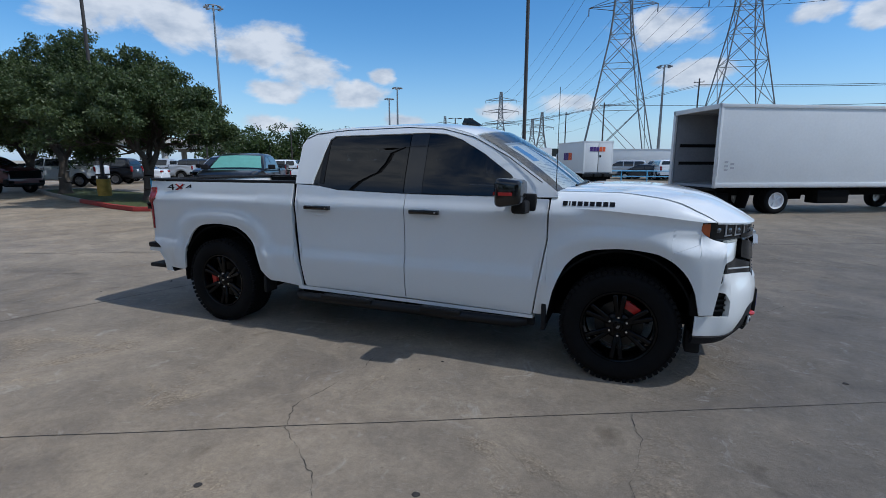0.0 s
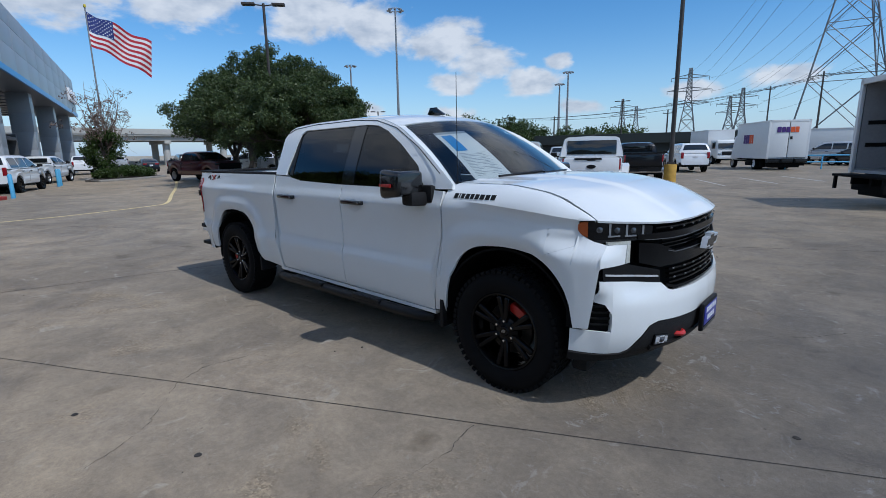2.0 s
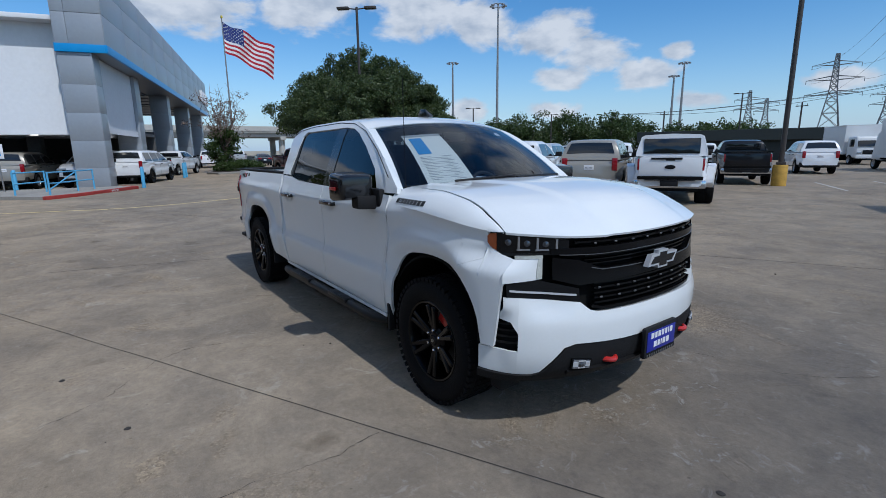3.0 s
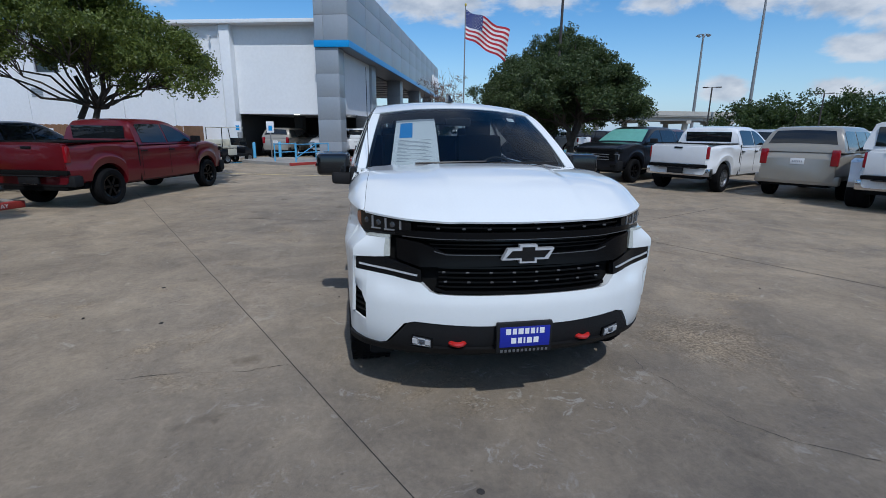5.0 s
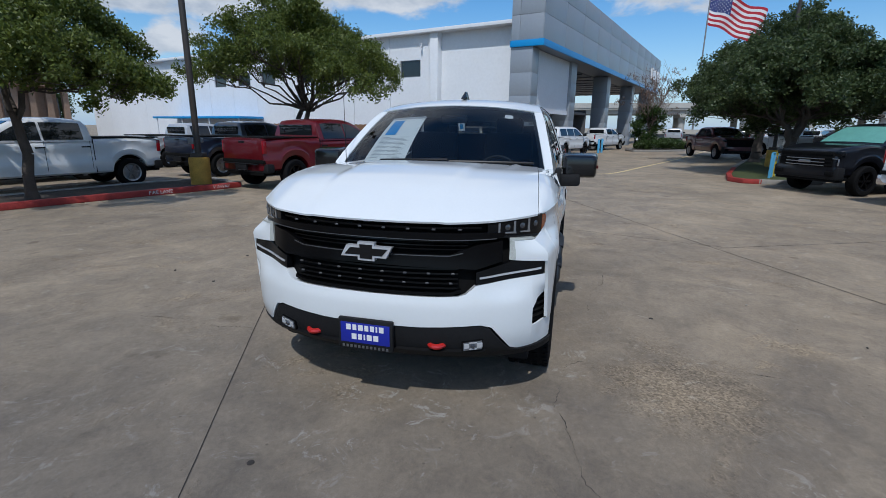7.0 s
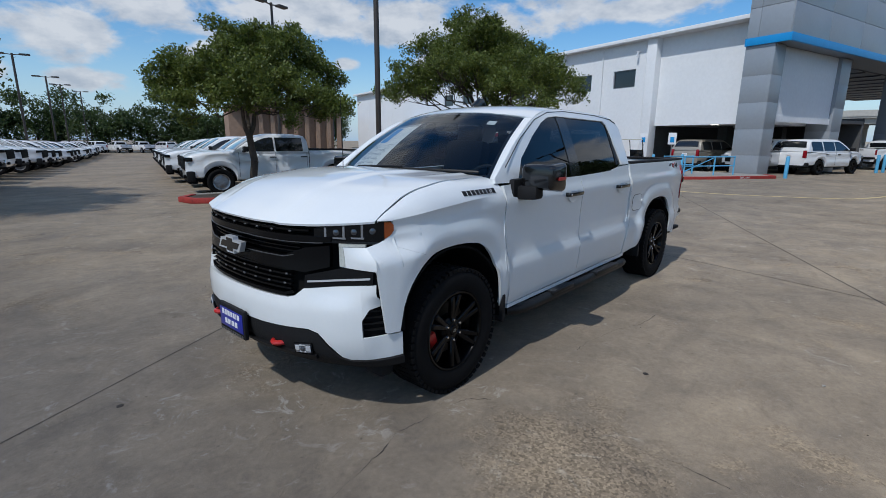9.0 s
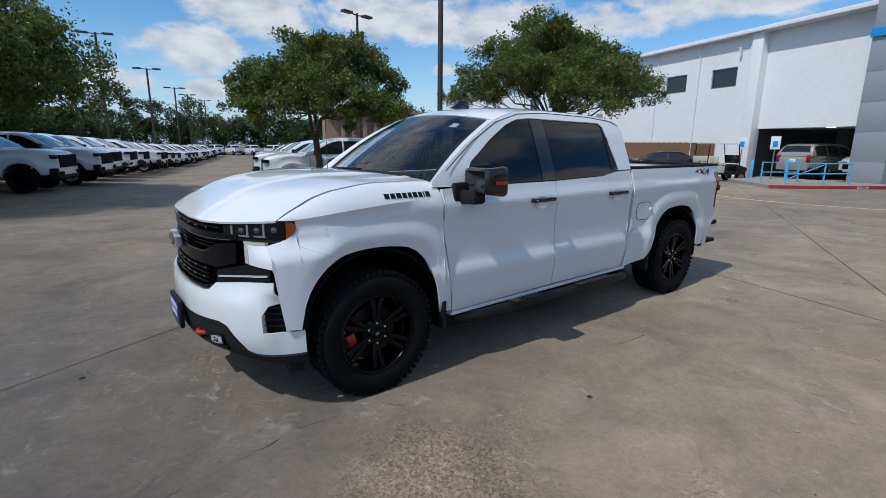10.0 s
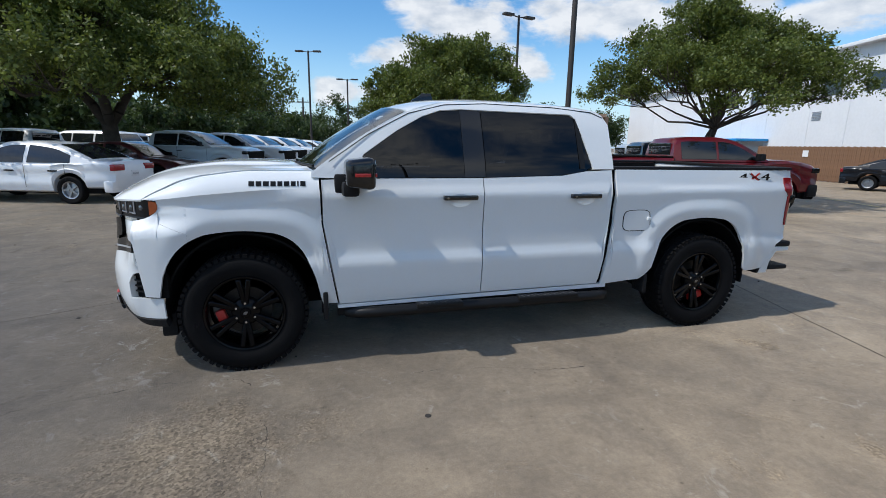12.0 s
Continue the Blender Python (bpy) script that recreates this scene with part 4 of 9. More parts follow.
        skin(b, [(0.125, 1.332), (0.305, 1.330)], [(0.145, 1.822), (0.305, 1.822)], cab_map(s, -0.009), out, 0.1, 6, 0.01)
        part("door_pillar", b, GLOSS, T, "gloss black pillar")
        b = bmesh.new()
        skin(b, [(-0.735, 1.398), (-0.700, 1.395)], [(-0.655, 1.80), (-0.62, 1.81)], cab_map(s, -0.008), out, 0.1, 6, 0.01)
        part("window_bar", b, SATIN, T)
        # drip line along the roof rail
        b = bmesh.new()
        pipe(b, [Vector((x, s * (cab_y(z - 0.018) + 0.002), z - 0.018)) for x, z in RAIL_TOP[1:-1]], 0.0035, 5)
        part("door_seal", b, SATIN, T)
        # mirror
        b = bmesh.new()
        vs = box(b, (1.095, s * 1.118, 1.372), (0.19, 0.285, 0.205), 0.045, None, 3)
        for v in vs:
            if v.co.x > 1.12:
                v.co.z = 1.375 + (v.co.z - 1.375) * 0.86
                v.co.y = s * (1.115 + (s * v.co.y - 1.115) * 0.92)
        mi = part("mirror_housing", b, GLOSS, T, "gloss black mirror with red stripe")
        b = bmesh.new()
        vs = box(b, (1.15, s * 1.03, 1.26), (0.11, 0.20, 0.10), 0.025)
        for v in vs:
            v.co.z += 0.06 * (s * v.co.y - 1.03)
        box(b, (1.17, s * 0.955, 1.285), (0.16, 0.05, 0.14), 0.02)
        part("mirror_arm", b, PLASTIC, mi)
        b = bmesh.new()
        box(b, (1.085, s * 1.2615, 1.365), (0.10, 0.004, 0.022), 0.001)
        box(b, (1.0, s * 1.205, 1.365), (0.012, 0.08, 0.022), 0.002)
        part("mirror_stripe", b, BRIGHT_RED, mi, "red stripe")
        b = bmesh.new()
        box(b, (0.9985, s * 1.10, 1.385), (0.004, 0.20, 0.14), 0.002)
        part("mirror_glass", b, CHROME, mi)
        # badge on the door top of the fender: plain blocks in place of the name
        b = bmesh.new()
        fm = fender_map(s)

        def put(px, pz, d, fm=fm, s=s):
            x, y, z = fm(px, pz)
            return (x, y + s * d, z)
        bg = new("fender_badge")
        bg.parent = T
        tagged(bg, "black fender badge of plain blocks")
        x0 = 1.440
        for w in (0.034, 0.009, 0.030, 0.034, 0.030, 0.033, 0.036, 0.034, 0.034):
            b = bmesh.new()
            bars(b, [w], x0, 1.272, 0.027, 0, put, 0.004)
            part("badge_block", b, BLACK_DECAL, bg)
            x0 += w + 0.0105
        # mud flap and step bar
        for xm in (1.335, -1.325):
            b = bmesh.new()
            box(b, (xm, s * 0.915, 0.425), (0.035, 0.15, 0.21 if xm > 0 else 0.16), 0.01)
            part("mud_flap", b, PLASTIC, T)
        b = bmesh.new()
        pts = [(1.18, s * 0.90, 0.345), (1.10, s * 0.965, 0.352), (0.95, s * 0.985, 0.355), (-0.80, s * 0.985, 0.355), (-0.92, s * 0.965, 0.352), (-0.97, s * 0.90, 0.345)]
        pipe(b, pts, 0.042, 12)
        for xb in (0.85, 0.12, -0.60):
            rod(b, (xb, s * 0.96, 0.352), (xb, s * 0.70, 0.40), 0.025, 0.025, 8)
        sb = part("step_bar", b, SATIN, T, "black tubular side step")
        for x0, x1 in ((0.32, 0.68), (-0.66, -0.14)):
            b = bmesh.new()
            box(b, ((x0 + x1) / 2, s * 0.992, 0.384), (x1 - x0, 0.085, 0.035), 0.012)
            part("step_pad", b, SATIN, sb, "black tread pad with grey ribs")
            b = bmesh.new()
            for i in range(11):
                box(b, (x0 + 0.03 + (x1 - x0 - 0.06) * i / 10, s * 0.994, 0.4025), (0.008, 0.066, 0.005), 0, Matrix.Rotation(s * 0.5, 4, "Z"))
            part("tread", b, STEP_PAD, sb, "worn grey slanted ribs")
        # tail lamp
        b = bmesh.new()
        skin(b, [(-2.878, 0.887), (-2.812, 0.889), (-2.79, 1.165), (-2.738, 1.215)], [(-2.878, 1.305), (-2.80, 1.322), (-2.738, 1.322)],
             lambda x, z: (x, s * (side_y(x, z) + 0.010 - 0.55 * max(0.0, -2.83 - x)), z), out, 0.012, 14, 0.05)
        tl = part("tail_lamp", b, TAIL, T, "red tail lamp")
        b = bmesh.new()
        box(b, (-2.84, s * (side_y(-2.84, 1.14) + 0.008), 1.13), (0.05, 0.02, 0.07), 0.006)
        part("lamp_insert", b, LAMP_DARK, tl)
        # four-wheel badge
        yb = side_y(-2.4, 1.33)
        rot = pose(-2.385, s * (yb + 0.002), 1.327, 90, 0, 0 if s < 0 else 180)
        text_part("drive_badge", "4X4", 0.085, rot @ Matrix.Diagonal((2.45, 1, 1, 1)), BLACK_DECAL, T, 0.002, "black and red four-wheel badge")
        b = bmesh.new()
        for d in (-0.6, 0.6):
            box(b, (-2.385, s * (yb + 0.0035), 1.328), (0.115, 0.004, 0.014), 0, Matrix.Rotation(d, 4, "Y"))
        part("badge_cross", b, BRIGHT_RED, T)
        # front corner pieces: white wedge, light guide, lamp, slot
        sg = (lambda q: q) if s > 0 else (lambda q: [(-u, z) for u, z in reversed(q)])
        fo = (0.7, 0.7 * s, 0)
        A, B = s_at(0.640), s_at(0.874)
        b = bmesh.new()
        skin(b, sg([(A, 1.086), (B, 1.072), (s_at(0.8878), 1.081)]), sg([(A, 1.150), (0.5 * (A + B), 1.170), (B, 1.188), (s_at(0.8878), 1.190)]), lambda u, z: front_pt(u, z, 0.0), fo, 0.03, 4, 0.04)
        hl = part("headlamp", b, LAMP_DARK, T, "smoked headlamp with clear projectors")
        C = s_at(0.9065)
        Q = B + 0.42 * (C - B)
        b = bmesh.new()
        skin(b, sg([(Q, 1.090), (B + 0.8 * (C - B), 1.108), (C, 1.132)]), sg([(Q, 1.182), (B + 0.85 * (C - B), 1.178), (C, 1.164)]), lambda u, z: front_pt(u, z, 0.001), fo, 0.015, 4, 0.04)
        part("turn_lens", b, AMBER, hl, "amber turn lens")
        b = bmesh.new()
        skin(b, sg([(A, 1.074), (C - 0.03, 1.062)]), sg([(A, 1.086), (C - 0.03, 1.074)]), lambda u, z: front_pt(u, z, 0.001), fo, 0.03, 1, 0.03)
        part("lamp_trim", b, SATIN, hl)
        for q in (0.20, 0.48, 0.76):
            c = A + (B - A) * q
            zt = 1.152 + 0.024 * q
            b = bmesh.new()
            skin(b, sg([(c - 0.004, 1.100), (c + 0.010, 1.098)]), sg([(c - 0.010, zt), (c + 0.006, zt)]), lambda u, z: front_pt(u, z, 0.005), fo, 0.02, 2, 0.012)
            skin(b, sg([(c - 0.048, 1.096), (c + 0.010, 1.092)]), sg([(c - 0.048, 1.104), (c + 0.010, 1.102)]), lambda u, z: front_pt(u, z, 0.005), fo, 0.02, 1, 0.012)
            part("projector_frame", b, LENS, hl, "clear lens edge")
            b = bmesh.new()
            x, y, z = front_pt((c + 0.045) * s, (1.1 + zt) / 2, -0.012)
            lathe(b, [(0.0, 0.018), (0.016, 0.014), (0.023, 0.004), (0.025, 0.0)], 16)
            rotm = Matrix.Translation((x, y, z)) @ Matrix.Rotation(radians(-90 + 45 * s), 4, "Z")
            bmesh.ops.transform(b, matrix=rotm, verts=b.verts)
            part("projector", b, LENS_DIM, hl, "clear projector lens")
        b = bmesh.new()
        D = s_at(0.915)
        skin(b, sg([(0.60, 0.812), (D, 0.858)]), sg([(0.60, 0.885), (0.80, 0.938), (D, 0.928)]), lambda u, z: front_pt(u, z, 0.006), fo, 0.03, 4, 0.04)
        dl = part("driving_lamp", b, LAMP_DARK, T, "smoked lower lamp with light bar")
        b = bmesh.new()
        skin(b, sg([(0.62, 0.848), (D - 0.03, 0.886)]), sg([(0.62, 0.858), (D - 0.03, 0.897)]), lambda u, z: front_pt(u, z, 0.012), fo, 0.03, 1, 0.01)
        part("light_bar", b, BRIGHT_TRIM, dl)
        b = bmesh.new()
        E = s_at(0.955)
        skin(b, sg([(s_at(0.835), 0.545), (E + 0.06, 0.555)]), sg([(s_at(0.835), 0.92), (E + 0.06, 0.92)]), lambda u, z: front_pt(u, z, -0.016), fo, 0.03, 5, 0.03)
        sl = part("air_slot", b, LINER, T, "black side air slot")
        for k in range(5):
            b = bmesh.new()
            z0 = 0.585 + 0.036 * k
            skin(b, sg([(s_at(0.856), z0), (E, z0)]), sg([(s_at(0.856), z0 + 0.010), (E, z0 + 0.010)]), lambda u, z: front_pt(u, z, -0.004), fo, 0.03, 1, 0.012)
            part("slat", b, SATIN, sl)
        # fog lamp and tow hook
        b = bmesh.new()
        skin(b, sg([(0.525, 0.425), (0.645, 0.436)]), sg([(0.525, 0.484), (0.645, 0.500)]), lambda u, z: front_pt(u, z, 0.034), fo, 0.03, 3, 0.04)
        fg = part("fog_lamp", b, LAMP_DARK, T, "clear fog lamp in dark bezel")
        b = bmesh.new()
        skin(b, sg([(0.532, 0.432), (0.638, 0.442)]), sg([(0.536, 0.478), (0.640, 0.494)]), lambda u, z: front_pt(u, z, 0.039), fo, 0.03, 2, 0.01)
        part("fog_lens", b, LENS, fg, "clear lens")
        for u0, u1, z0, z1 in ((0.540, 0.566, 0.446, 0.474), (0.612, 0.640, 0.450, 0.480), (0.568, 0.610, 0.438, 0.444), (0.568, 0.610, 0.478, 0.484)):
            b = bmesh.new()
            skin(b, sg([(u0, z0), (u1, z0 + 0.003)]), sg([(u0, z1), (u1, z1 + 0.003)]), lambda u, z: front_pt(u, z, 0.042), fo, 0.03, 1, 0.004)
            part("reflector", b, BRIGHT_TRIM, fg, "bright reflector")
        b = bmesh.new()
        lathe(b, [(0.0, 0.010), (0.010, 0.008), (0.016, 0.0)], 14)
        fx, fy, fz = front_pt(s * 0.589, 0.461, 0.040)
        bmesh.ops.transform(b, matrix=Matrix.Translation((fx, fy, fz)) @ Matrix.Rotation(radians(-90 + 20 * s), 4, "Z"), verts=b.verts)
        part("projector", b, LENS_DIM, fg, "clear projector lens")
        b = bmesh.new()
        pts = []
        for i in range(9):
            a = math.pi * i / 8
            pts.append((2.735 + 0.080 * math.sin(a), s * 0.384 + 0.050 * math.cos(a), 0.458))
        pipe(b, pts, 0.016, 8)
        part("tow_hook", b, BRIGHT_RED, T, "red tow hook")
        b = bmesh.new()
        skin(b, sg([(0.27, 0.40), (0.50, 0.405), (0.68, 0.42)]), sg([(0.27, 0.515), (0.50, 0.522), (0.655, 0.520)]), lambda u, z: front_pt(u, z, 0.008), fo, 0.03, 3, 0.03)
        part("fog_recess", b, LINER, T)
    # nose: backing, grille, bumper, valence
    b = bmesh.new()
    skin(b, [(-1.0, 0.44), (1.0, 0.44)], [(-1.0, 1.19), (-0.7, 1.16), (0, 1.12), (0.7, 1.16), (1.0, 1.19)], lambda u, z: front_pt(u, z, -0.055), (1, 0, 0), 0.05, 8, 0.03)
    part("nose_backing", b, LINER, T)
    gr = new("grille")
    gr.parent = T
    tagged(gr, "black barred grille with bright studs")

    def bar(name, pts, off, th, material, parent, label=""):
        b = bmesh.new()
        lo = [(-u, z) for u, z, _ in reversed(pts) if u > 0] + [(u, z) for u, z, _ in pts]
        up = [(-u, z) for u, _, z in reversed(pts) if u > 0] + [(u, z) for u, _, z in pts]
        skin(b, lo, up, lambda u, z: front_pt(u, z, off), (1, 0, 0), 0.04, 3, th)
        return part(name, b, material, parent, label)
    bar("upper_bar", [(0, 1.062, 1.100), (0.5, 1.066, 1.104), (0.62, 1.070, 1.106), (0.74, 1.076, 1.104)], 0.006, 0.05, GRILLE, gr)
    bar("middle_bar", [(0, 0.914, 0.980), (0.45, 0.910, 0.984), (0.60, 0.902, 1.040), (0.732, 0.94, 1.058)], 0.010, 0.05, GRILLE, gr)
    bar("lower_edge", [(0, 0.752, 0.768), (0.46, 0.756, 0.772), (0.52, 0.772, 0.790)], 0.006, 0.04, GRILLE, gr)
    # thin pale strips stand in for the highlights along the bars' edges
    bar("centre_highlight", [(0, 0.972, 0.976), (0.45, 0.976, 0.980), (0.52, 0.992, 0.997)], 0.014, 0.01, STUD, gr)
    bar("edge_highlight", [(0, 1.059, 1.062), (0.5, 1.063, 1.066), (0.70, 1.070, 1.074)], 0.010, 0.01, STUD, gr)
    bar("top_rail", [(0, 1.118, 1.128), (0.62, 1.128, 1.138)], -0.004, 0.02, GRILLE, gr)
    for z in (0.893, 0.866, 0.838, 0.812, 0.785):
        bar("lower_slat", [(0, z, z + 0.010), (0.50, z + 0.004, z + 0.014)], -0.004, 0.025, GRILLE, gr)
    for z in (1.046, 1.024, 1.002):
        bar("opening_slat", [(0, z, z + 0.007), (0.55, z + 0.004, z + 0.011)], -0.012, 0.02, GRILLE, gr)
    for z, n, w in ((1.119, 8, 0.50), (0.869, 8, 0.47), (0.815, 8, 0.46)):
        for i in range(n):
            u = -w + 2 * w * i / (n - 1)
            b = bmesh.new()
            x, y, zz = front_pt(u, z + 0.012 * abs(u) + (0.0 if z > 1 else 0.003), 0.008 if z > 1 else 0.003)
            box(b, (x, y, zz), (0.008, 0.020, 0.010), 0.002, None, 1)
            part("stud", b, STUD, gr)
    # emblem: a plain cross bar shape with a bright edge
    b = bmesh.new()
    for grow, dx, mi_ in ((1.0, 0.0, 0), (0.78, 0.003, 1)):
        o = [(-0.152, -0.032), (-0.118, 0.032), (-0.05, 0.032), (-0.05, 0.052), (0.05, 0.052), (0.05, 0.032), (0.118 + 0.034, 0.032), (0.118, -0.032), (0.05, -0.032), (0.05, -0.052), (-0.05, -0.052), (-0.05, -0.032)]
        if grow < 1.0:
            o = [(y - math.copysign(0.013 if abs(y) < 0.06 else 0.024, y), z - math.copysign(0.012, z)) for y, z in o]
        fr = [b.verts.new((2.846 + dx, y - 0.006, 0.992 + z)) for y, z in o]
        bk = [b.verts.new((2.814, y - 0.006, 0.992 + z)) for y, z in o]
        q = b.faces.new(fr)
        q.material_index = mi_
        for i in range(len(o)):
            j = (i + 1) % len(o)
            q = b.faces.new((fr[i], bk[i], bk[j], fr[j]))
            q.material_index = mi_
    bmesh.ops.recalc_face_normals(b, faces=b.faces)
    part("grille_emblem", b, (BRIGHT_TRIM, GLOSS), gr, "black emblem with chrome edge", smooth=False)

    def bump_off(z):
        return smooth_at([(0.40, 0.004), (0.46, 0.016), (0.52, 0.026), (0.60, 0.028), (0.68, 0.028), (0.74, 0.022), (0.80, 0.014), (0.90, 0.004)], z)
    b = bmesh.new()
    F, G = s_at(0.858), s_at(0.930)
    lo = [(0, 0.566), (0.30, 0.570), (0.63, 0.586), (0.69, 0.568), (0.735, 0.508), (0.80, 0.425), (0.84, 0.408), (F, 0.410)]
    up = [(0, 0.748), (0.40, 0.750), (0.50, 0.754), (0.545, 0.766), (0.60, 0.812), (0.75, 0.832), (F, 0.850)]
    skin(b, [(-u, z) for u, z in lo[:0:-1]] + lo, [(-u, z) for u, z in up[:0:-1]] + up, lambda u, z: front_pt(u, z, bump_off(z)), (1, 0, 0), 0.035, 12, 0.06)
    for s in (-1, 1):
        for lo2, up2, n in (([(F, 0.410), (s_at(0.962) + 0.01, 0.420)], [(F, 0.552), (s_at(0.962) + 0.01, 0.556)], 5), ([(F, 0.655), (s_at(0.882), 0.715), (G, 0.735)], [(F, 0.850), (G, 0.856)], 5)):
            if s < 0:
                lo2, up2 = [(-u, z) for u, z in reversed(lo2)], [(-u, z) for u, z in reversed(up2)]
            skin(b, lo2, up2, lambda u, z: front_pt(u, z, bump_off(z) * (1 - 0.8 * ease(F, G, abs(u)))), (0.5, 0.8 * s, 0), 0.02, n, 0.012)
    part("front_bumper", b, WHITE, T)
    b = bmesh.new()
    H = s_at(0.962) + 0.01
    lo = [(0, 0.345), (0.6, 0.345), (0.9, 0.355), (H, 0.365)]
    up = [(0, 0.564), (0.62, 0.580), (0.68, 0.562), (0.725, 0.503), (0.79, 0.420), (0.84, 0.402), (F, 0.404), (H, 0.414)]
    skin(b, [(-u, z) for u, z in lo[:0:-1]] + lo, [(-u, z) for u, z in up[:0:-1]] + up, lambda u, z: front_pt(u, z, 0.012 + 0.012 * math.cos(z * 12)), (1, 0, 0), 0.04, 6, 0.05)
    va = part("front_valance", b, PLASTIC, T, "textured black lower bumper")
    b = bmesh.new()
    skin(b, [(-0.66, 0.40), (0.66, 0.40)], [(-0.66, 0.424), (0.66, 0.424)], lambda u, z: front_pt(u, z, 0.036), (1, 0, 0), 0.05, 2, 0.05)
    part("lower_lip", b, SATIN, va)
    for s in (-1, 1):
        b = bmesh.new()
        vs = box(b, (2.37, s * 0.80, 0.335), (0.10, 0.16, 0.17), 0.02)
        part("air_deflector", b, PLASTIC, T)
    # dealer plate: frame and blue plate with plain bars
    b = bmesh.new()
    box(b, (2.862, -0.012, 0.507), (0.028, 0.335, 0.186), 0.010)
    pf = part("plate_frame", b, PLASTIC, T, "dark frame of the front plate")
    b = bmesh.new()
    box(b, (2.8775, -0.012, 0.514), (0.004, 0.300, 0.122), 0.001)
    pl = part("front_plate", b, PLATE_BLUE, pf, "blue plate with white bars")
    for z0, ws in ((0.530, [0.030, 0.024, 0.030, 0.024, 0.024, 0.010, 0.028]), (0.474, [0.030, 0.024, 0.010, 0.030, 0.030])):
        b = bmesh.new()
        tot = sum(ws) + 0.010 * (len(ws) - 1)
        bars(b, ws, -0.012 - tot / 2, z0 + 0.008, 0.034, 0.010, lambda y, z, d: (2.8795 + d, y, z - 0.007), 0.0015)
        part("plate_mark", b, PLATE_WHITE, pl)
    b = bmesh.new()
    bars(b, [0.014] * 12, -0.155, 0.428, 0.016, 0.0105, lambda y, z, d: (2.876 + d, y, z - 0.007), 0.0015)
    part("frame_mark", b, STEEL, pf)
    # hood, cowl, windscreen, roof
    b = bmesh.new()
    skin(b, [(-1.0, 0.0), (1.0, 0.0)], [(-1.0, 1.0), (1.0, 1.0)], lambda a, v: hood_pt(a, v), (0.3, 0, 1), 0.025, 36, 0.012)
    part("hood", b, WHITE, T)
    b = bmesh.new()
    skin(b, [(-0.86, 0.0), (0.86, 0.0)], [(-0.86, 1.0), (0.86, 1.0)],
         lambda y, v: (1.33 + 0.20 * (1 - (y / 0.86) ** 2) + 0.10 * v - 0.05, y * 0.94, 1.352 + 0.022 * v), (0, 0, 1), 0.1, 3, 0.03)
    part("cowl", b, PLASTIC, T)

    def screen(a, v):
        wb, wt = 0.880, 0.715
        xb, xt = 1.37 + 0.165 * (1 - a * a), 0.70 + 0.10 * (1 - a * a)
        zb, zt = 1.355 + 0.02 * (1 - a * a), 1.805 + 0.055 * (1 - a * a)
        k = 0.02 * math.sin(math.pi * v)
        return (xb + (xt - xb) * v + k, a * (wb + (wt - wb) * v), zb + (zt - zb) * v + k)
    b = bmesh.new()
    skin(b, [(-0.975, 0.0), (0.975, 0.0)], [(-0.975, 1.0), (0.975, 1.0)], screen, (0.6, 0, 0.8), 0.1, 10, 0)
    ws = part("windscreen", b, GLASS_FRONT, T, "clear windscreen")
    for s in (-1, 1):
        def pillar(k, v, s=s):
            x = 1.40 - 0.70 * v
            z = smooth_at(RAIL_TOP, x)
            p = Vector((x, s * (cab_y(z) - 0.02 * max(0.0, x - 0.9) / 0.5), z))
            return tuple(p.lerp(Vector(screen(0.97 * s, v)) + Vector((-0.003, 0, -0.004)), k))
        b = bmesh.new()
        skin(b, [(0, 0.0), (1, 0.0)], [(0, 1.0), (1, 1.0)], pillar, (0.6, 0.4 * s, 0.7), 0.25, 10, 0.02)
        part("front_pillar", b, WHITE, T)
    b = bmesh.new()
    for a0, a1, v0, v1 in ((-0.99, -0.94, 0.0, 1.0), (0.94, 0.99, 0.0, 1.0), (-0.99, 0.99, 0.0, 0.035), (-0.99, 0.99, 0.945, 1.0)):
        skin(b, [(a0, v0), (a1, v0)], [(a0, v1), (a1, v1)], lambda a, v: tuple(Vector(screen(a, v)) + Vector((-0.004, 0, -0.006))), (0.6, 0, 0.8), 0.1, 8, 0.004)
    part("windscreen_border", b, SATIN, ws, "black printed border")
    b = bmesh.new()
    skin(b, [(-0.80, 0.06), (-0.33, 0.06)], [(-0.80, 0.80), (-0.33, 0.80)], lambda a, v: tuple(Vector(screen(0.94 * a, v)) + Vector((-0.008, 0, -0.012))), (0.6, 0, 0.8), 0.05, 8, 0.001)
    st = part("price_sheet", b, PAPER, T, "white window sheet with blue panel")
    b = bmesh.new()
    skin(b, [(-0.745, 0.46), (-0.60, 0.46)], [(-0.745, 0.73), (-0.60, 0.73)], lambda a, v: tuple(Vector(screen(0.94 * a, v)) + Vector((-0.007, 0, -0.0098))), (0.6, 0, 0.8), 0.05, 8, 0.0005)
    part("blue_panel", b, BLUE_INK, st)
    b = bmesh.new()
    skin(b, [(-0.80, 0.755), (-0.33, 0.755)], [(-0.80, 0.795), (-0.33, 0.795)], lambda a, v: tuple(Vector(screen(0.94 * a, v)) + Vector((-0.007, 0, -0.0098))), (0.6, 0, 0.8), 0.05, 2, 0.0005)
    part("sheet_heading", b, GREY_INK, st)
    b = bmesh.new()
    for i in range(16):
        v0 = 0.10 + 0.021 * i
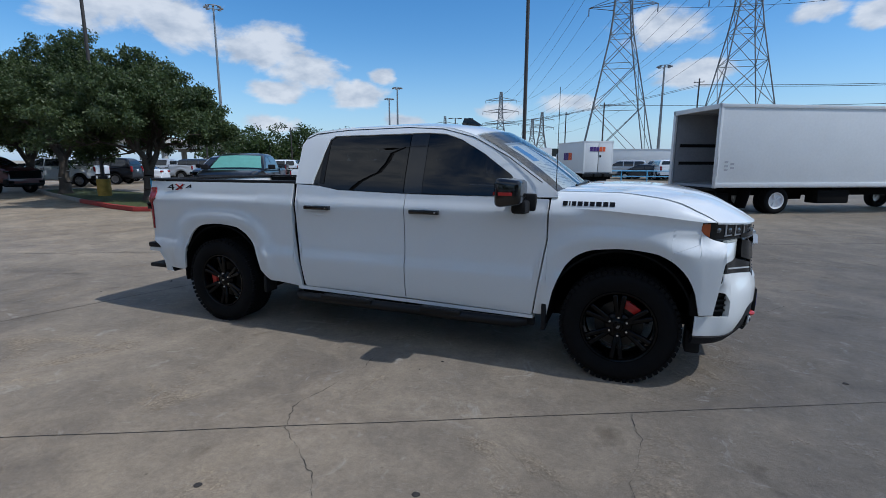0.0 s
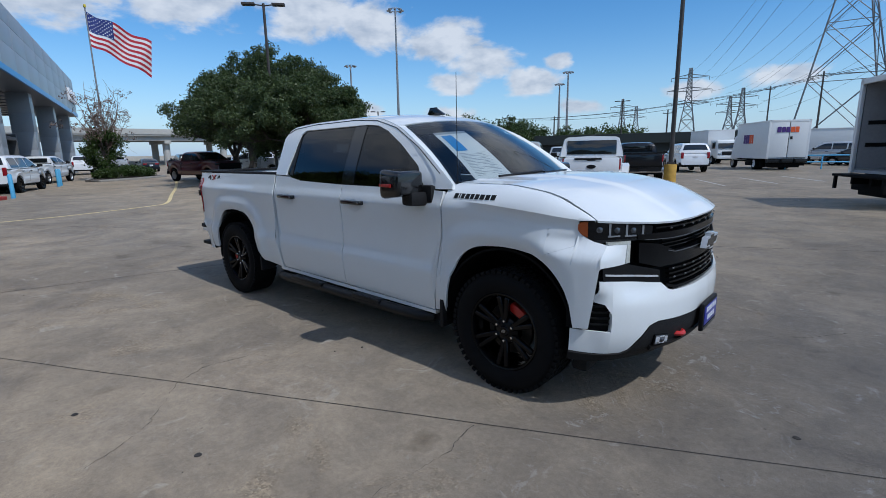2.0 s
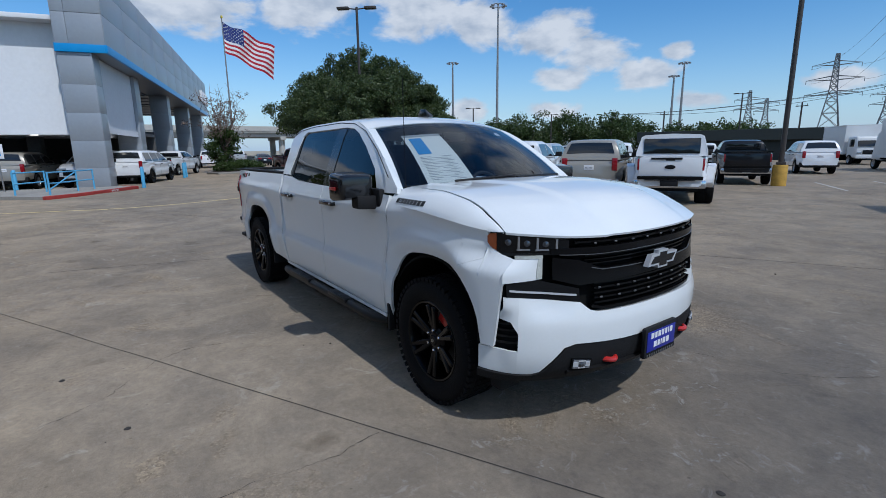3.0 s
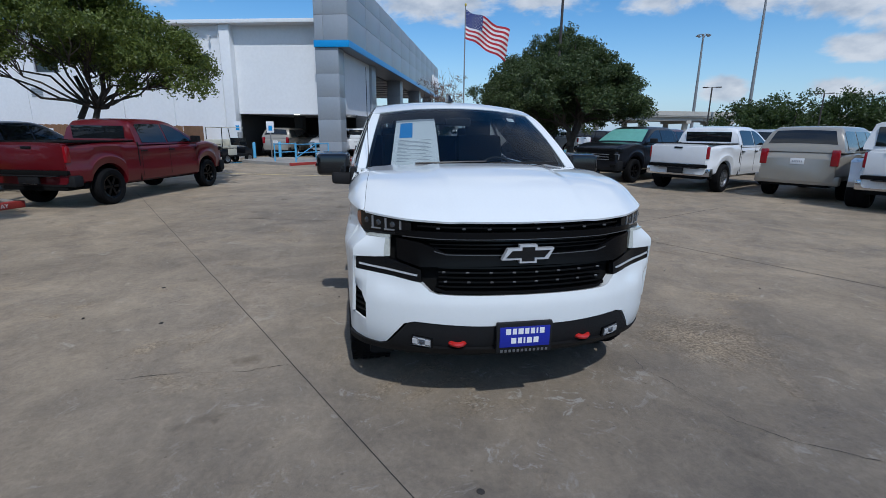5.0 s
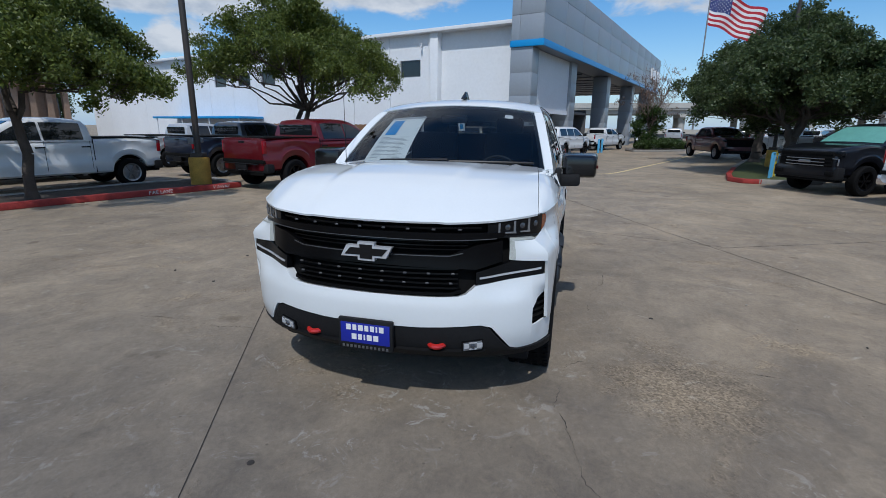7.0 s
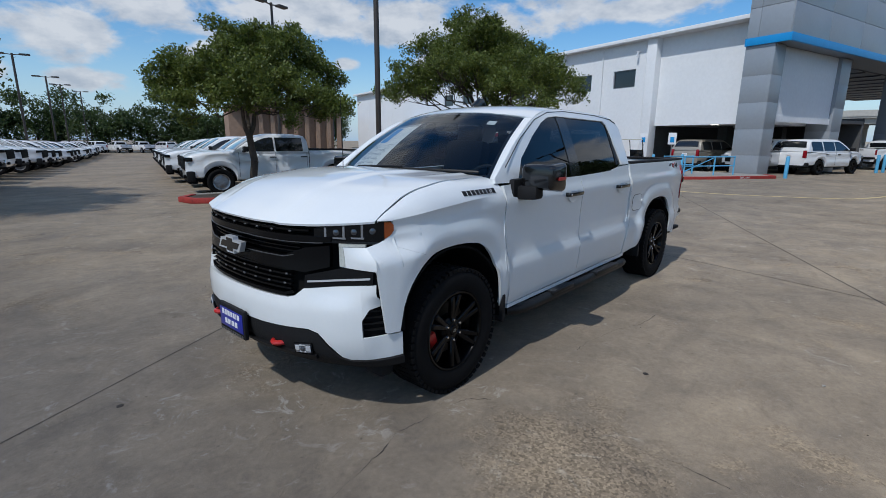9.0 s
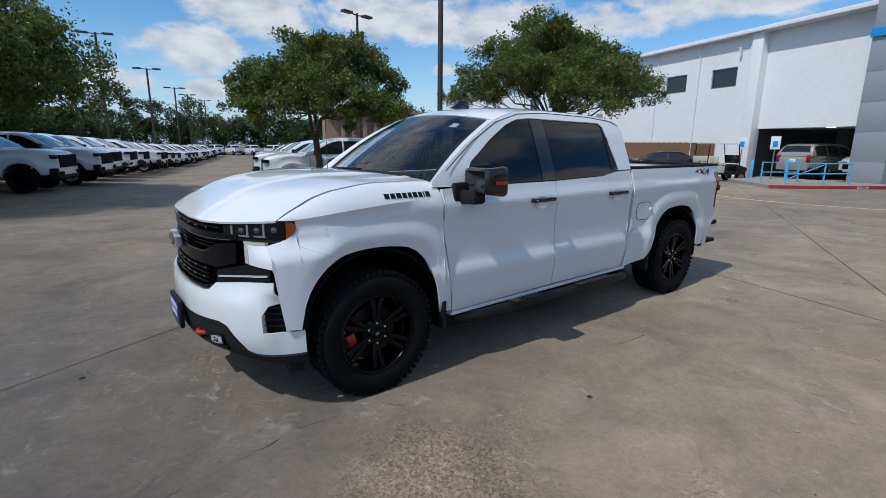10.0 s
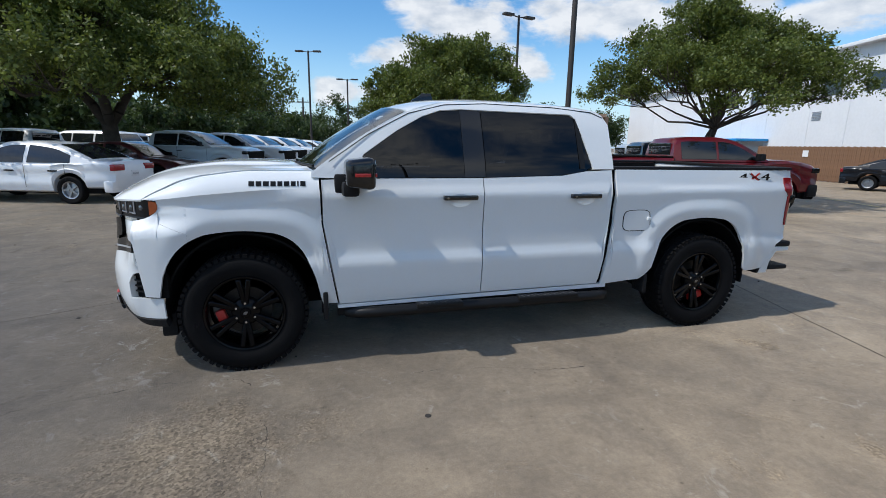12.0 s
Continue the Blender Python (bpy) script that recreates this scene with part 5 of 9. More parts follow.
        skin(b, [(-0.75, v0), (-0.40 - 0.03 * (i % 3), v0)], [(-0.75, v0 + 0.006), (-0.40 - 0.03 * (i % 3), v0 + 0.006)], lambda a, v: tuple(Vector(screen(0.94 * a, v)) + Vector((-0.007, 0, -0.0098))), (0.6, 0, 0.8), 0.2, 1, 0.0005)
    part("sheet_print", b, GREY_INK, st)
    b = bmesh.new()
    skin(b, [(0.66, 0.80), (0.76, 0.80)], [(0.66, 0.87), (0.76, 0.87)], lambda a, v: tuple(Vector(screen(0.94 * a, v)) + Vector((-0.006, 0, -0.009))), (0.6, 0, 0.8), 0.05, 2, 0.0006)
    part("service_sticker", b, PAPER, T, "small pale sticker")
    for s, x0, y0 in ((1, 1.50, 0.12), (-1, 1.47, -0.45)):
        b = bmesh.new()
        pts = [Vector(screen((y0 + (0.62 if s > 0 else 0.55) * k) / 0.84, 0.035 + 0.02 * k)) + Vector((0.012, 0, 0.012)) for k in (0, 0.35, 0.7, 1.0)]
        pipe(b, pts, 0.010, 6)
        part("wiper", b, SATIN, T)

    def roof_pt(x, a):
        z, = (smooth_at(RAIL_TOP, x),)
        y = cab_y(z)
        xx = x + (0.10 * (1 - a * a) if x > 0.60 else 0.10 * (1 - a * a) * max(0.0, (x - 0.2) / 0.4))
        return (xx, a * (y - 0.001), z + 0.052 * (1 - abs(a) ** 2.4) * (1.0 if x > -0.75 else max(0.3, 1 + (x + 0.75) * 3)))
    b = bmesh.new()
    skin(b, [(-0.952, -1.0), (0.70, -1.0)], [(-0.952, 1.0), (0.70, 1.0)], roof_pt, (0, 0, 1), 0.05, 20, 0.02)
    part("roof", b, WHITE, T)
    b = bmesh.new()
    quad_pts = [(-0.945, -0.80), (-0.945, 0.80)]
    skin(b, [(-0.90, 0.95), (0.90, 0.95)], [(-0.90, 1.40), (0.90, 1.40)], lambda y, z: (-0.950, y, z), (-1, 0, 0), 0.2, 3, 0.02)
    skin(b, [(-0.925, 1.40), (-0.60, 1.40)], [(-0.725, 1.80), (-0.60, 1.86)], lambda y, z: (-0.950, y, z), (-1, 0, 0), 0.05, 4, 0.02)
    skin(b, [(0.60, 1.40), (0.925, 1.40)], [(0.60, 1.86), (0.725, 1.80)], lambda y, z: (-0.950, y, z), (-1, 0, 0), 0.05, 4, 0.02)
    skin(b, [(-0.60, 1.79), (0.60, 1.79)], [(-0.60, 1.86), (0.60, 1.86)], lambda y, z: (-0.950, y, z), (-1, 0, 0), 0.1, 2, 0.02)
    part("cab_back", b, WHITE, T)
    b = bmesh.new()
    skin(b, [(-0.60, 1.40), (0.60, 1.40)], [(-0.60, 1.79), (0.60, 1.79)], lambda y, z: (-0.952, y, z), (-1, 0, 0), 0.3, 3, 0)
    part("rear_window", b, glass("rear_screen_glass", (0.42, 0.45, 0.46)), T)
    # roof antenna fin and mast
    b = bmesh.new()
    vs = box(b, (0.42, 0.0, 1.965), (0.20, 0.045, 0.075), 0.01)
    for v in vs:
        k = (v.co.z - 1.93) / 0.07
        if k > 0.4:
            v.co.x = 0.385 + (v.co.x - 0.42) * 0.45
            v.co.y *= 0.35
    part("antenna_fin", b, GLOSS, T, "black roof antenna fin")
    b = bmesh.new()
    rod(b, (1.37, -0.83, 1.36), (1.37, -0.835, 2.12), 0.0035, 0.002, 6)
    rod(b, (1.37, -0.83, 1.33), (1.37, -0.83, 1.38), 0.014, 0.008, 8)
    part("antenna_mast", b, SATIN, T, "thin black whip antenna")
    # bed floor, front wall, tailgate, rear bumper
    b = bmesh.new()
    box(b, (-1.86, 0, 0.93), (1.80, 1.60, 0.05), 0.005)
    for i in range(11):
        box(b, (-1.86, -0.70 + 0.14 * i, 0.962), (1.76, 0.07, 0.016), 0)
    part("bed_floor", b, LINER, T, "black ribbed bed floor")
    b = bmesh.new()
    box(b, (-0.995, 0, 1.17), (0.03, 1.72, 0.46), 0.005)
    part("bed_front_wall", b, SATIN, T)
    b = bmesh.new()
    box(b, (-2.805, 0, 1.06), (0.075, 1.74, 0.66), 0.015)
    part("tailgate", b, WHITE, T)
    b = bmesh.new()
    box(b, (-2.800, 0, 1.400), (0.095, 1.72, 0.030), 0.01)
    part("tailgate_cap", b, PLASTIC, T)
    b = bmesh.new()
    box(b, (-2.87, 0, 0.575), (0.12, 1.40, 0.20), 0.03, None, 3)
    rb = part("rear_bumper", b, WHITE, T)

    def prism(outline, y0, y1):
        b = bmesh.new()
        rows = [[b.verts.new((x, y, z)) for x, z in outline] for y in (y0, y1)]
        b.faces.new(rows[0])
        b.faces.new(rows[1][::-1])
        n = len(outline)
        for i in range(n):
            b.faces.new((rows[0][i], rows[1][i], rows[1][(i + 1) % n], rows[0][(i + 1) % n]))
        bmesh.ops.recalc_face_normals(b, faces=b.faces)
        bmesh.ops.bevel(b, geom=list(b.edges), offset=0.006, segments=2, affect="EDGES", profile=0.6)
        return b
    for s in (-1, 1):
        part("bumper_end", prism([(-2.93, 0.678), (-2.745, 0.686), (-2.66, 0.585), (-2.607, 0.437), (-2.70, 0.437), (-2.725, 0.55), (-2.785, 0.636), (-2.93, 0.641)], s * 0.66, s * 0.938),
             WHITE, rb, "white cranked bumper end")
        part("bumper_strip", prism([(-2.735, 0.712), (-2.63, 0.575), (-2.578, 0.437), (-2.609, 0.437), (-2.663, 0.587), (-2.748, 0.690)], s * 0.70, s * 0.934), PLASTIC, rb)
        b = bmesh.new()
        box(b, (-2.825, s * 0.83, 0.708), (0.21, 0.24, 0.052), 0.018)
        part("bumper_pad", b, PLASTIC, rb, "black corner step pad")
        b = bmesh.new()
        box(b, (-2.83, s * 0.81, 0.483), (0.225, 0.27, 0.044), 0.018)
        part("bumper_pad", b, PLASTIC, rb, "black lower corner step")
        b = bmesh.new()
        box(b, (-2.74, s * 0.78, 0.565), (0.06, 0.22, 0.16), 0.01)
        part("step_recess", b, LINER, rb)
    b = bmesh.new()
    box(b, (-2.55, 0, 0.52), (0.35, 1.60, 0.08), 0.02)
    part("rear_crossmember", b, LINER, T)
    # cabin
    b = bmesh.new()
    box(b, (0.25, 0, 0.70), (2.30, 1.70, 0.10), 0.02)
    part("cabin_floor", b, SEAT, T)
    b = bmesh.new()
    vs = box(b, (1.20, 0, 1.20), (0.46, 1.66, 0.30), 0.06)
    part("dashboard", b, SEAT, T)
    for y in (-0.40, 0.40):
        b = bmesh.new()
        box(b, (0.42, y, 0.96), (0.52, 0.50, 0.20), 0.06)
        box(b, (0.12, y, 1.30), (0.17, 0.50, 0.64), 0.06, Matrix.Rotation(-0.22, 4, "Y"))
        box(b, (0.03, y, 1.68), (0.11, 0.28, 0.17), 0.04, Matrix.Rotation(-0.15, 4, "Y"))
        part("front_seat", b, SEAT, T, "black front seat")
    b = bmesh.new()
    box(b, (-0.45, 0, 0.96), (0.48, 1.50, 0.18), 0.05)
    box(b, (-0.76, 0, 1.30), (0.15, 1.50, 0.60), 0.05, Matrix.Rotation(-0.2, 4, "Y"))
    for y in (-0.48, 0.48):
        box(b, (-0.80, y, 1.62), (0.09, 0.26, 0.15), 0.03)
    part("rear_bench", b, SEAT, T, "black rear bench")
    b = bmesh.new()
    c = Vector((0.86, 0.40, 1.24))
    ring = []
    for i in range(25):
        a = 2 * math.pi * i / 24
        ring.append(c + Matrix.Rotation(-0.45, 3, "Y") @ Vector((0, 0.19 * math.cos(a), 0.19 * math.sin(a))))
    pipe(b, ring, 0.015, 6)
    rod(b, c, c + Vector((0.28, 0, -0.12)), 0.05, 0.04, 8)
    pipe(b, [ring[0], c, ring[12]], 0.014, 6)
    part("steering_wheel", b, SEAT, T)
    b = bmesh.new()
    box(b, (0.86, 0, 1.735), (0.03, 0.24, 0.07), 0.012)
    part("rear_view_mirror", b, SATIN, T)
    # wheels
    wheel(T, AXLE, TRACK, 1, 342)
    wheel(T, AXLE, -TRACK, -1, 60)
    wheel(T, -AXLE, TRACK, 1, 250)
    wheel(T, -AXLE, -TRACK, -1, 185)
    return T


pickup_white()

# ---- other vehicles ----
MESHES = {}


def shared(key, build, material, name, parent, label="", sharp=38):
    """A part whose mesh is built once and then shared."""
    k = (key, material.name)
    if k not in MESHES:
        ob = part(name, build(), material, parent, label, sharp=sharp)
        MESHES[k] = ob.data
        return ob
    ob = new(name, MESHES[k])
    ob.parent = parent
    if label:
        tagged(ob, label)
    return ob


def plain_wheel(parent, x, y, r, w, rim_mat, spokes=5):
    hub = new("wheel")
    hub.parent = parent
    hub.matrix_basis = Matrix.Translation((x, y, r)) @ Matrix.Rotation(0 if y > 0 else math.pi, 4, "Z")

    def tyre():
        t = bmesh.new()
        h = w / 2
        lathe(t, [(r * 0.62, -h * 0.85), (r * 0.72, -h), (r * 0.90, -h), (r * 0.98, -h * 0.8), (r, -h * 0.45), (r, h * 0.45), (r * 0.98, h * 0.8), (r * 0.90, h), (r * 0.72, h), (r * 0.62, h * 0.85)], 28)
        return t

    def rim():
        t = bmesh.new()
        h = w / 2
        lathe(t, [(0.0, h * 0.62), (r * 0.14, h * 0.60), (r * 0.18, h * 0.35), (r * 0.50, h * 0.25), (r * 0.56, h * 0.80), (r * 0.63, h * 0.88), (r * 0.63, -h * 0.8)], 28)
        for i in range(spokes):
            a = 2 * math.pi * i / spokes
            rot = Matrix.Rotation(-a, 4, "Y")
            box(t, rot @ Vector((r * 0.36, h * 0.58, 0)), (r * 0.46, h * 0.22, r * 0.14), 0, rot)
        return t
    shared(("tyre", r, w), tyre, RUBBER, "tyre", hub)
    shared(("rim", r, w, spokes), rim, rim_mat, "rim", hub)


SPECS = {
    "pickup": dict(W=2.03, wb=3.745, r=0.41, tw=0.27, front=2.84, rear=-2.83, belt=1.33, sill=0.44,
                   deck=[(-2.83, 1.38), (-0.96, 1.385), (-0.94, 1.33), (1.40, 1.34), (1.95, 1.36), (2.35, 1.325), (2.64, 1.26), (2.78, 1.18), (2.825, 1.08), (2.84, 0.95)],
                   cab=[(-0.96, 1.36), (-0.93, 1.74), (-0.84, 1.86), (-0.3, 1.91), (0.2, 1.91), (0.62, 1.84), (1.05, 1.62), (1.46, 1.34)],
                   glass=[(-0.76, 0.13), (0.19, 1.14)], back=(-0.955, 1.44, 1.80), top=1.80),
    "suv": dict(W=2.02, wb=3.10, r=0.40, tw=0.26, front=2.52, rear=-2.70, belt=1.27, sill=0.42,
                deck=[(-2.70, 1.10), (-2.60, 1.26), (1.10, 1.26), (1.75, 1.26), (2.10, 1.21), (2.35, 1.12), (2.46, 1.0), (2.52, 0.85)],
                cab=[(-2.64, 1.20), (-2.52, 1.55), (-2.36, 1.80), (-2.15, 1.88), (-1.0, 1.91), (0.0, 1.90), (0.30, 1.84), (0.75, 1.60), (1.22, 1.26)],
                glass=[(-2.30, -1.40), (-1.30, -0.35), (-0.28, 0.92)], back=None, top=1.78),
    "sedan": dict(W=1.84, wb=2.80, r=0.335, tw=0.22, front=2.34, rear=-2.45, belt=0.95, sill=0.28,
                  deck=[(-2.45, 0.86), (-2.38, 1.02), (-2.0, 1.05), (-1.6, 1.00), (1.0, 0.96), (1.55, 0.93), (2.0, 0.84), (2.25, 0.70), (2.34, 0.56)],
                  cab=[(-2.0, 1.02), (-1.55, 1.22), (-1.0, 1.41), (-0.4, 1.47), (0.1, 1.46), (0.45, 1.36), (0.85, 1.15), (1.22, 0.95)],
                  glass=[(-1.45, -0.42), (-0.32, 0.82)], back=None, top=1.385),
}


def vehicle(kind, paint, label, category, m, rim_mat=STEEL, trim=PLASTIC, bumper=PLASTIC, tonneau=False, shade=False, group="", plate=True, name=None):
    sp = SPECS[kind]
    names = {"pickup": "pickup_truck", "suv": "sport_utility_vehicle", "sedan": "sedan_car"}
    T = root(name or names[kind], label, category, m, group)
    hw, ax, r, front, rear, sill, belt = sp["W"] / 2, sp["wb"] / 2, sp["r"], sp["front"], sp["rear"], sp["sill"], sp["belt"]
    mid, half = (front + rear) / 2, (front - rear) / 2

    def width(x):
        k = abs(x - mid) / half
        return hw * (1 - 0.16 * k ** 7 - 0.012 * k * k)

    def bottom(x):
        z = sill + (0.10 if x > ax + r or x < -ax - r else 0.0)
        for a in (ax, -ax):
            d = abs(x - a)
            R = r * 1.19
            if d < R:
                z = max(z, r + math.sqrt(R * R - d * d) * 1.02)
        return z

    def body():
        b = bmesh.new()
        xs = set(np.linspace(rear, front, 26))
        for a in (ax, -ax):
            for k in range(-9, 10):
                xs.add(a + r * 1.19 * math.sin(k / 9 * math.pi / 2))
            xs |= {a + r * 1.195, a - r * 1.195}
        xs |= {p[0] for p in sp["deck"]}
        xs = sorted(x for x in xs if rear <= x <= front)
        rings = []
        for x in xs:
            w, z0, zt = width(x), bottom(x), line_at(sp["deck"], x)
            z0 = min(z0, zt - 0.12)
            prof = [(0.90, 0.0), (0.965, 0.05), (0.992, 0.22), (1.0, 0.36), (0.978, 0.44), (0.975, 0.70), (0.988, 0.84), (0.965, 0.92), (0.90, 0.985), (0.82, 1.0), (0.4, 1.012), (0.0, 1.016)]
            pts = [(q * w, z0 + (zt - z0) * k) for q, k in prof]
            ring = [b.verts.new((x, y, z)) for y, z in pts] + [b.verts.new((x, -y, z)) for y, z in pts[-2::-1]]
            rings.append(ring)
        for p, q in zip(rings, rings[1:]):
            for i in range(len(p) - 1):
                b.faces.new((p[i], q[i], q[i + 1], p[i + 1]))
            b.faces.new((p[-1], q[-1], q[0], p[0]))
        b.faces.new(rings[0])
        b.faces.new(rings[-1][::-1])
        bmesh.ops.recalc_face_normals(b, faces=b.faces)
        return b

    shared((kind, "body"), body, paint, "body", T, sharp=32)

    def cabw(x, z):
        t = max(0.0, (z - belt) / (1.9 - belt if kind != "sedan" else 1.5 - belt))
        return (hw * 0.955 - (0.235 if kind != "sedan" else 0.26) * t ** 1.15) * (1 - 0.05 * max(0, (abs(x - mid) / half - 0.2)) ** 2)

    def cab():
        b = bmesh.new()
        xs = sorted(set(np.linspace(sp["cab"][0][0], sp["cab"][-1][0], 22)) | {p[0] for p in sp["cab"]})
        rings = []
        for x in xs:
            zt = max(belt + 0.003, smooth_at(sp["cab"], x))
            zs = [belt - 0.02, belt + (zt - belt) * 0.35, belt + (zt - belt) * 0.7, zt - min(0.05, (zt - belt) * 0.2)]
            pts = [(cabw(x, z), z) for z in zs]
            pts += [(cabw(x, zt) - 0.05, zt - 0.004), (cabw(x, zt) * 0.6, zt + 0.014), (0.0, zt + 0.022)]
            rings.append([b.verts.new((x, y, z)) for y, z in pts] + [b.verts.new((x, -y, z)) for y, z in pts[-2::-1]])
        for p, q in zip(rings, rings[1:]):
            for i in range(len(p) - 1):
                b.faces.new((p[i], q[i], q[i + 1], p[i + 1]))
        b.faces.new(rings[0])
        b.faces.new(rings[-1][::-1])
        bmesh.ops.recalc_face_normals(b, faces=b.faces)
        return b

    shared((kind, "cab"), cab, paint, "cab", T, sharp=40)
    top = sp["top"]
    for s in (-1, 1):
        for gi, (x0, x1) in enumerate(sp["glass"]):
            def pane(s=s, x0=x0, x1=x1, gi=gi):
                b = bmesh.new()
                n = 8
                xs = [x0 + (x1 - x0) * i / n for i in range(n + 1)]
                lo = [(x, belt + 0.03) for x in xs]
                hi = [(x, max(belt + 0.035, min(top, smooth_at(sp["cab"], x + (0.09 if x > 0 else -0.05)) - 0.085))) for x in xs]
                skin(b, lo, hi, lambda x, z: (x, s * (cabw(x, z) + 0.006), z), (0, s, 0), 0.2, 5, 0.012)
                return b
            shared((kind, "pane", s, gi), pane, GLASS_FAR, "side_window", T)
        def mirror(s=s):
            b = bmesh.new()
            xm = sp["glass"][-1][1] - 0.02
            box(b, (xm, s * (hw + 0.13), belt + 0.10), (0.13, 0.24, 0.17 if kind != "sedan" else 0.13), 0.03)
            box(b, (xm + 0.03, s * (hw + 0.0), belt + 0.03), (0.08, 0.14, 0.05), 0.01)
            return b
        shared((kind, "mirror", s), mirror, trim if kind != "sedan" else paint, "mirror", T)
        for xh in ([0.25, -0.78] if kind == "pickup" else [0.0, -1.05]):
            def handle(s=s, xh=xh):
                b = bmesh.new()
                zh = belt - 0.16
                box(b, (xh, s * (hw * 0.99 + 0.004), zh), (0.22, 0.03, 0.035), 0.008)
                return b
            shared((kind, "handle", s, xh), handle, trim, "door_handle", T)
        for xd in ({"pickup": (1.30, 0.16, -0.88), "suv": (1.05, -0.31, -1.32), "sedan": (0.95, -0.37, -1.35)}[kind]):
            def seam(s=s, xd=xd):
                b = bmesh.new()
                skin(b, [(xd, sill + 0.12), (xd + 0.008, sill + 0.12)], [(xd, belt), (xd + 0.008, belt)], lambda x, z: (x, s * (hw * 1.0005 * (0.995 if z > belt - 0.1 else 1.0)), z), (0, s, 0), 0.1, 4, 0.004)
                return b
            if kind != "suv" or xd != -1.32:
                shared((kind, "seam", s, xd), seam, SATIN, "door_seam", T)
        # lamps
        def head(s=s):
            b = bmesh.new()
            z = line_at(sp["deck"], front - 0.12) - 0.10
            box(b, (front - 0.115, s * (width(front - 0.1) - 0.16), z), (0.20, 0.40, 0.125), 0.03)
            return b
        shared((kind, "head", s), head, LAMP_DARK if kind == "pickup" else LENS, "headlamp", T)

        def tail(s=s):
            b = bmesh.new()
            zc, hh = {"pickup": (1.15, 0.34), "suv": (1.12, 0.40), "sedan": (0.88, 0.16)}[kind]
            box(b, (rear + 0.045, s * (width(rear) - (0.06 if kind != "sedan" else 0.17)), zc), (0.12, 0.17 if kind != "sedan" else 0.40, hh), 0.03)
            return b
        shared((kind, "tail", s), tail, TAIL, "tail_lamp", T, "red tail lamp")
    # screens
    cb = sp["cab"]
    iw = [i for i in range(len(cb)) if cb[i][1] > top + 0.02][-1]

    def screen_of(x0, x1, back):
        def f(a, v):
            x = x0 + (x1 - x0) * v
            z = smooth_at(cb, x)
            return (x + (0.012 if not back else -0.012), a * (cabw(x, z) - 0.09), z + 0.022 * (1 - a * a) + 0.008)
        return f

    def wind():
        b = bmesh.new()
        skin(b, [(-1, 0.03), (1, 0.03)], [(-1, 0.96), (1, 0.96)], screen_of(cb[-1][0] - 0.05, cb[iw][0] + 0.06, False), (0.6, 0, 0.8), 0.2, 7, 0.008)
        return b
    shared((kind, "windscreen", shade), wind, SHADE_GREEN if shade else GLASS_FAR, "windscreen", T, "windscreen with green sunshade" if shade else "")

    def rearw():
        b = bmesh.new()
        if kind == "pickup":
            box(b, (-0.958, 0, 1.60), (0.02, 1.36, 0.30), 0.006, Matrix.Rotation(-0.05, 4, "Y"))
        else:
            x0, x1 = (cb[0][0] + 0.07, cb[2][0] - 0.02) if kind == "suv" else (cb[0][0] + 0.06, cb[2][0] - 0.02)
            skin(b, [(-0.94, 0.05), (0.94, 0.05)], [(-0.94, 0.95), (0.94, 0.95)], screen_of(x0, x1, True), (-0.6, 0, 0.6), 0.2, 6, 0.008)
        return b
    shared((kind, "rear_window"), rearw, GLASS_FAR, "rear_window", T)

    # nose and tail
    def grille():
        b = bmesh.new()
        z = line_at(sp["deck"], front - 0.10) - 0.24
        h = 0.40 if kind == "pickup" else 0.30 if kind == "suv" else 0.12
        wd = sp["W"] * (0.76 if kind == "pickup" else 0.66)
        box(b, (front - 0.03, 0, z), (0.09, wd, h), 0.03)
        for i in range(4):
            box(b, (front + 0.014, 0, z - h * 0.36 + h * 0.24 * i), (0.03, wd - 0.05, h * 0.10), 0)
        return b
    shared((kind, "grille"), grille, LINER, "grille", T, "black barred grille")
    if kind != "sedan":
        def dam():
            b = bmesh.new()
            vs = box(b, (front - 0.10, 0, sill + 0.03), (0.26, sp["W"] * 0.88, 0.20), 0.04)
            for v in vs:
                v.co.x -= 0.12 * (abs(v.co.y) / hw) ** 3
            return b
        shared((kind, "dam"), dam, LINER, "air_dam", T)

        def pan():
            b = bmesh.new()
            box(b, (rear + 0.20, 0, sill + 0.04), (0.34, sp["W"] * 0.74, 0.16), 0.03)
            return b
        shared((kind, "pan"), pan, LINER, "rear_underpan", T)
        for s in (-1, 1):
            def fog(s=s):
                b = bmesh.new()
                box(b, (front + 0.015, s * sp["W"] * 0.36, 0.60 if kind == "pickup" else 0.55), (0.10, 0.20, 0.11), 0.025)
                return b
            shared((kind, "fog", s), fog, LINER, "fog_recess", T)

    def bump(front_end):
        b = bmesh.new()
        z = {"pickup": 0.60, "suv": 0.55, "sedan": 0.42}[kind]
        x = front - 0.06 if front_end else rear + 0.06
        vs = box(b, (x, 0, z), (0.24, sp["W"] * 0.93, (0.32 if front_end else 0.24) if kind != "sedan" else 0.28), 0.05)
        for v in vs:
            v.co.x += (-1 if front_end else 1) * 0.10 * (abs(v.co.y) / hw) ** 3
        return b
    shared((kind, "bump_f"), lambda: bump(True), bumper if kind != "sedan" else paint, "front_bumper", T)
    shared((kind, "bump_r"), lambda: bump(False), bumper if kind != "sedan" else paint, "rear_bumper", T)

    def under():
        b = bmesh.new()
        box(b, (mid, 0, sill + 0.05), (2 * half - 0.7, sp["W"] * 0.84, 0.16), 0.02)
        for a in (ax, -ax):
            lathe(b, [(r * 1.20, -hw * 0.88), (r * 1.20, hw * 0.88)], 20, (a, 0, r), 0.0, math.pi)
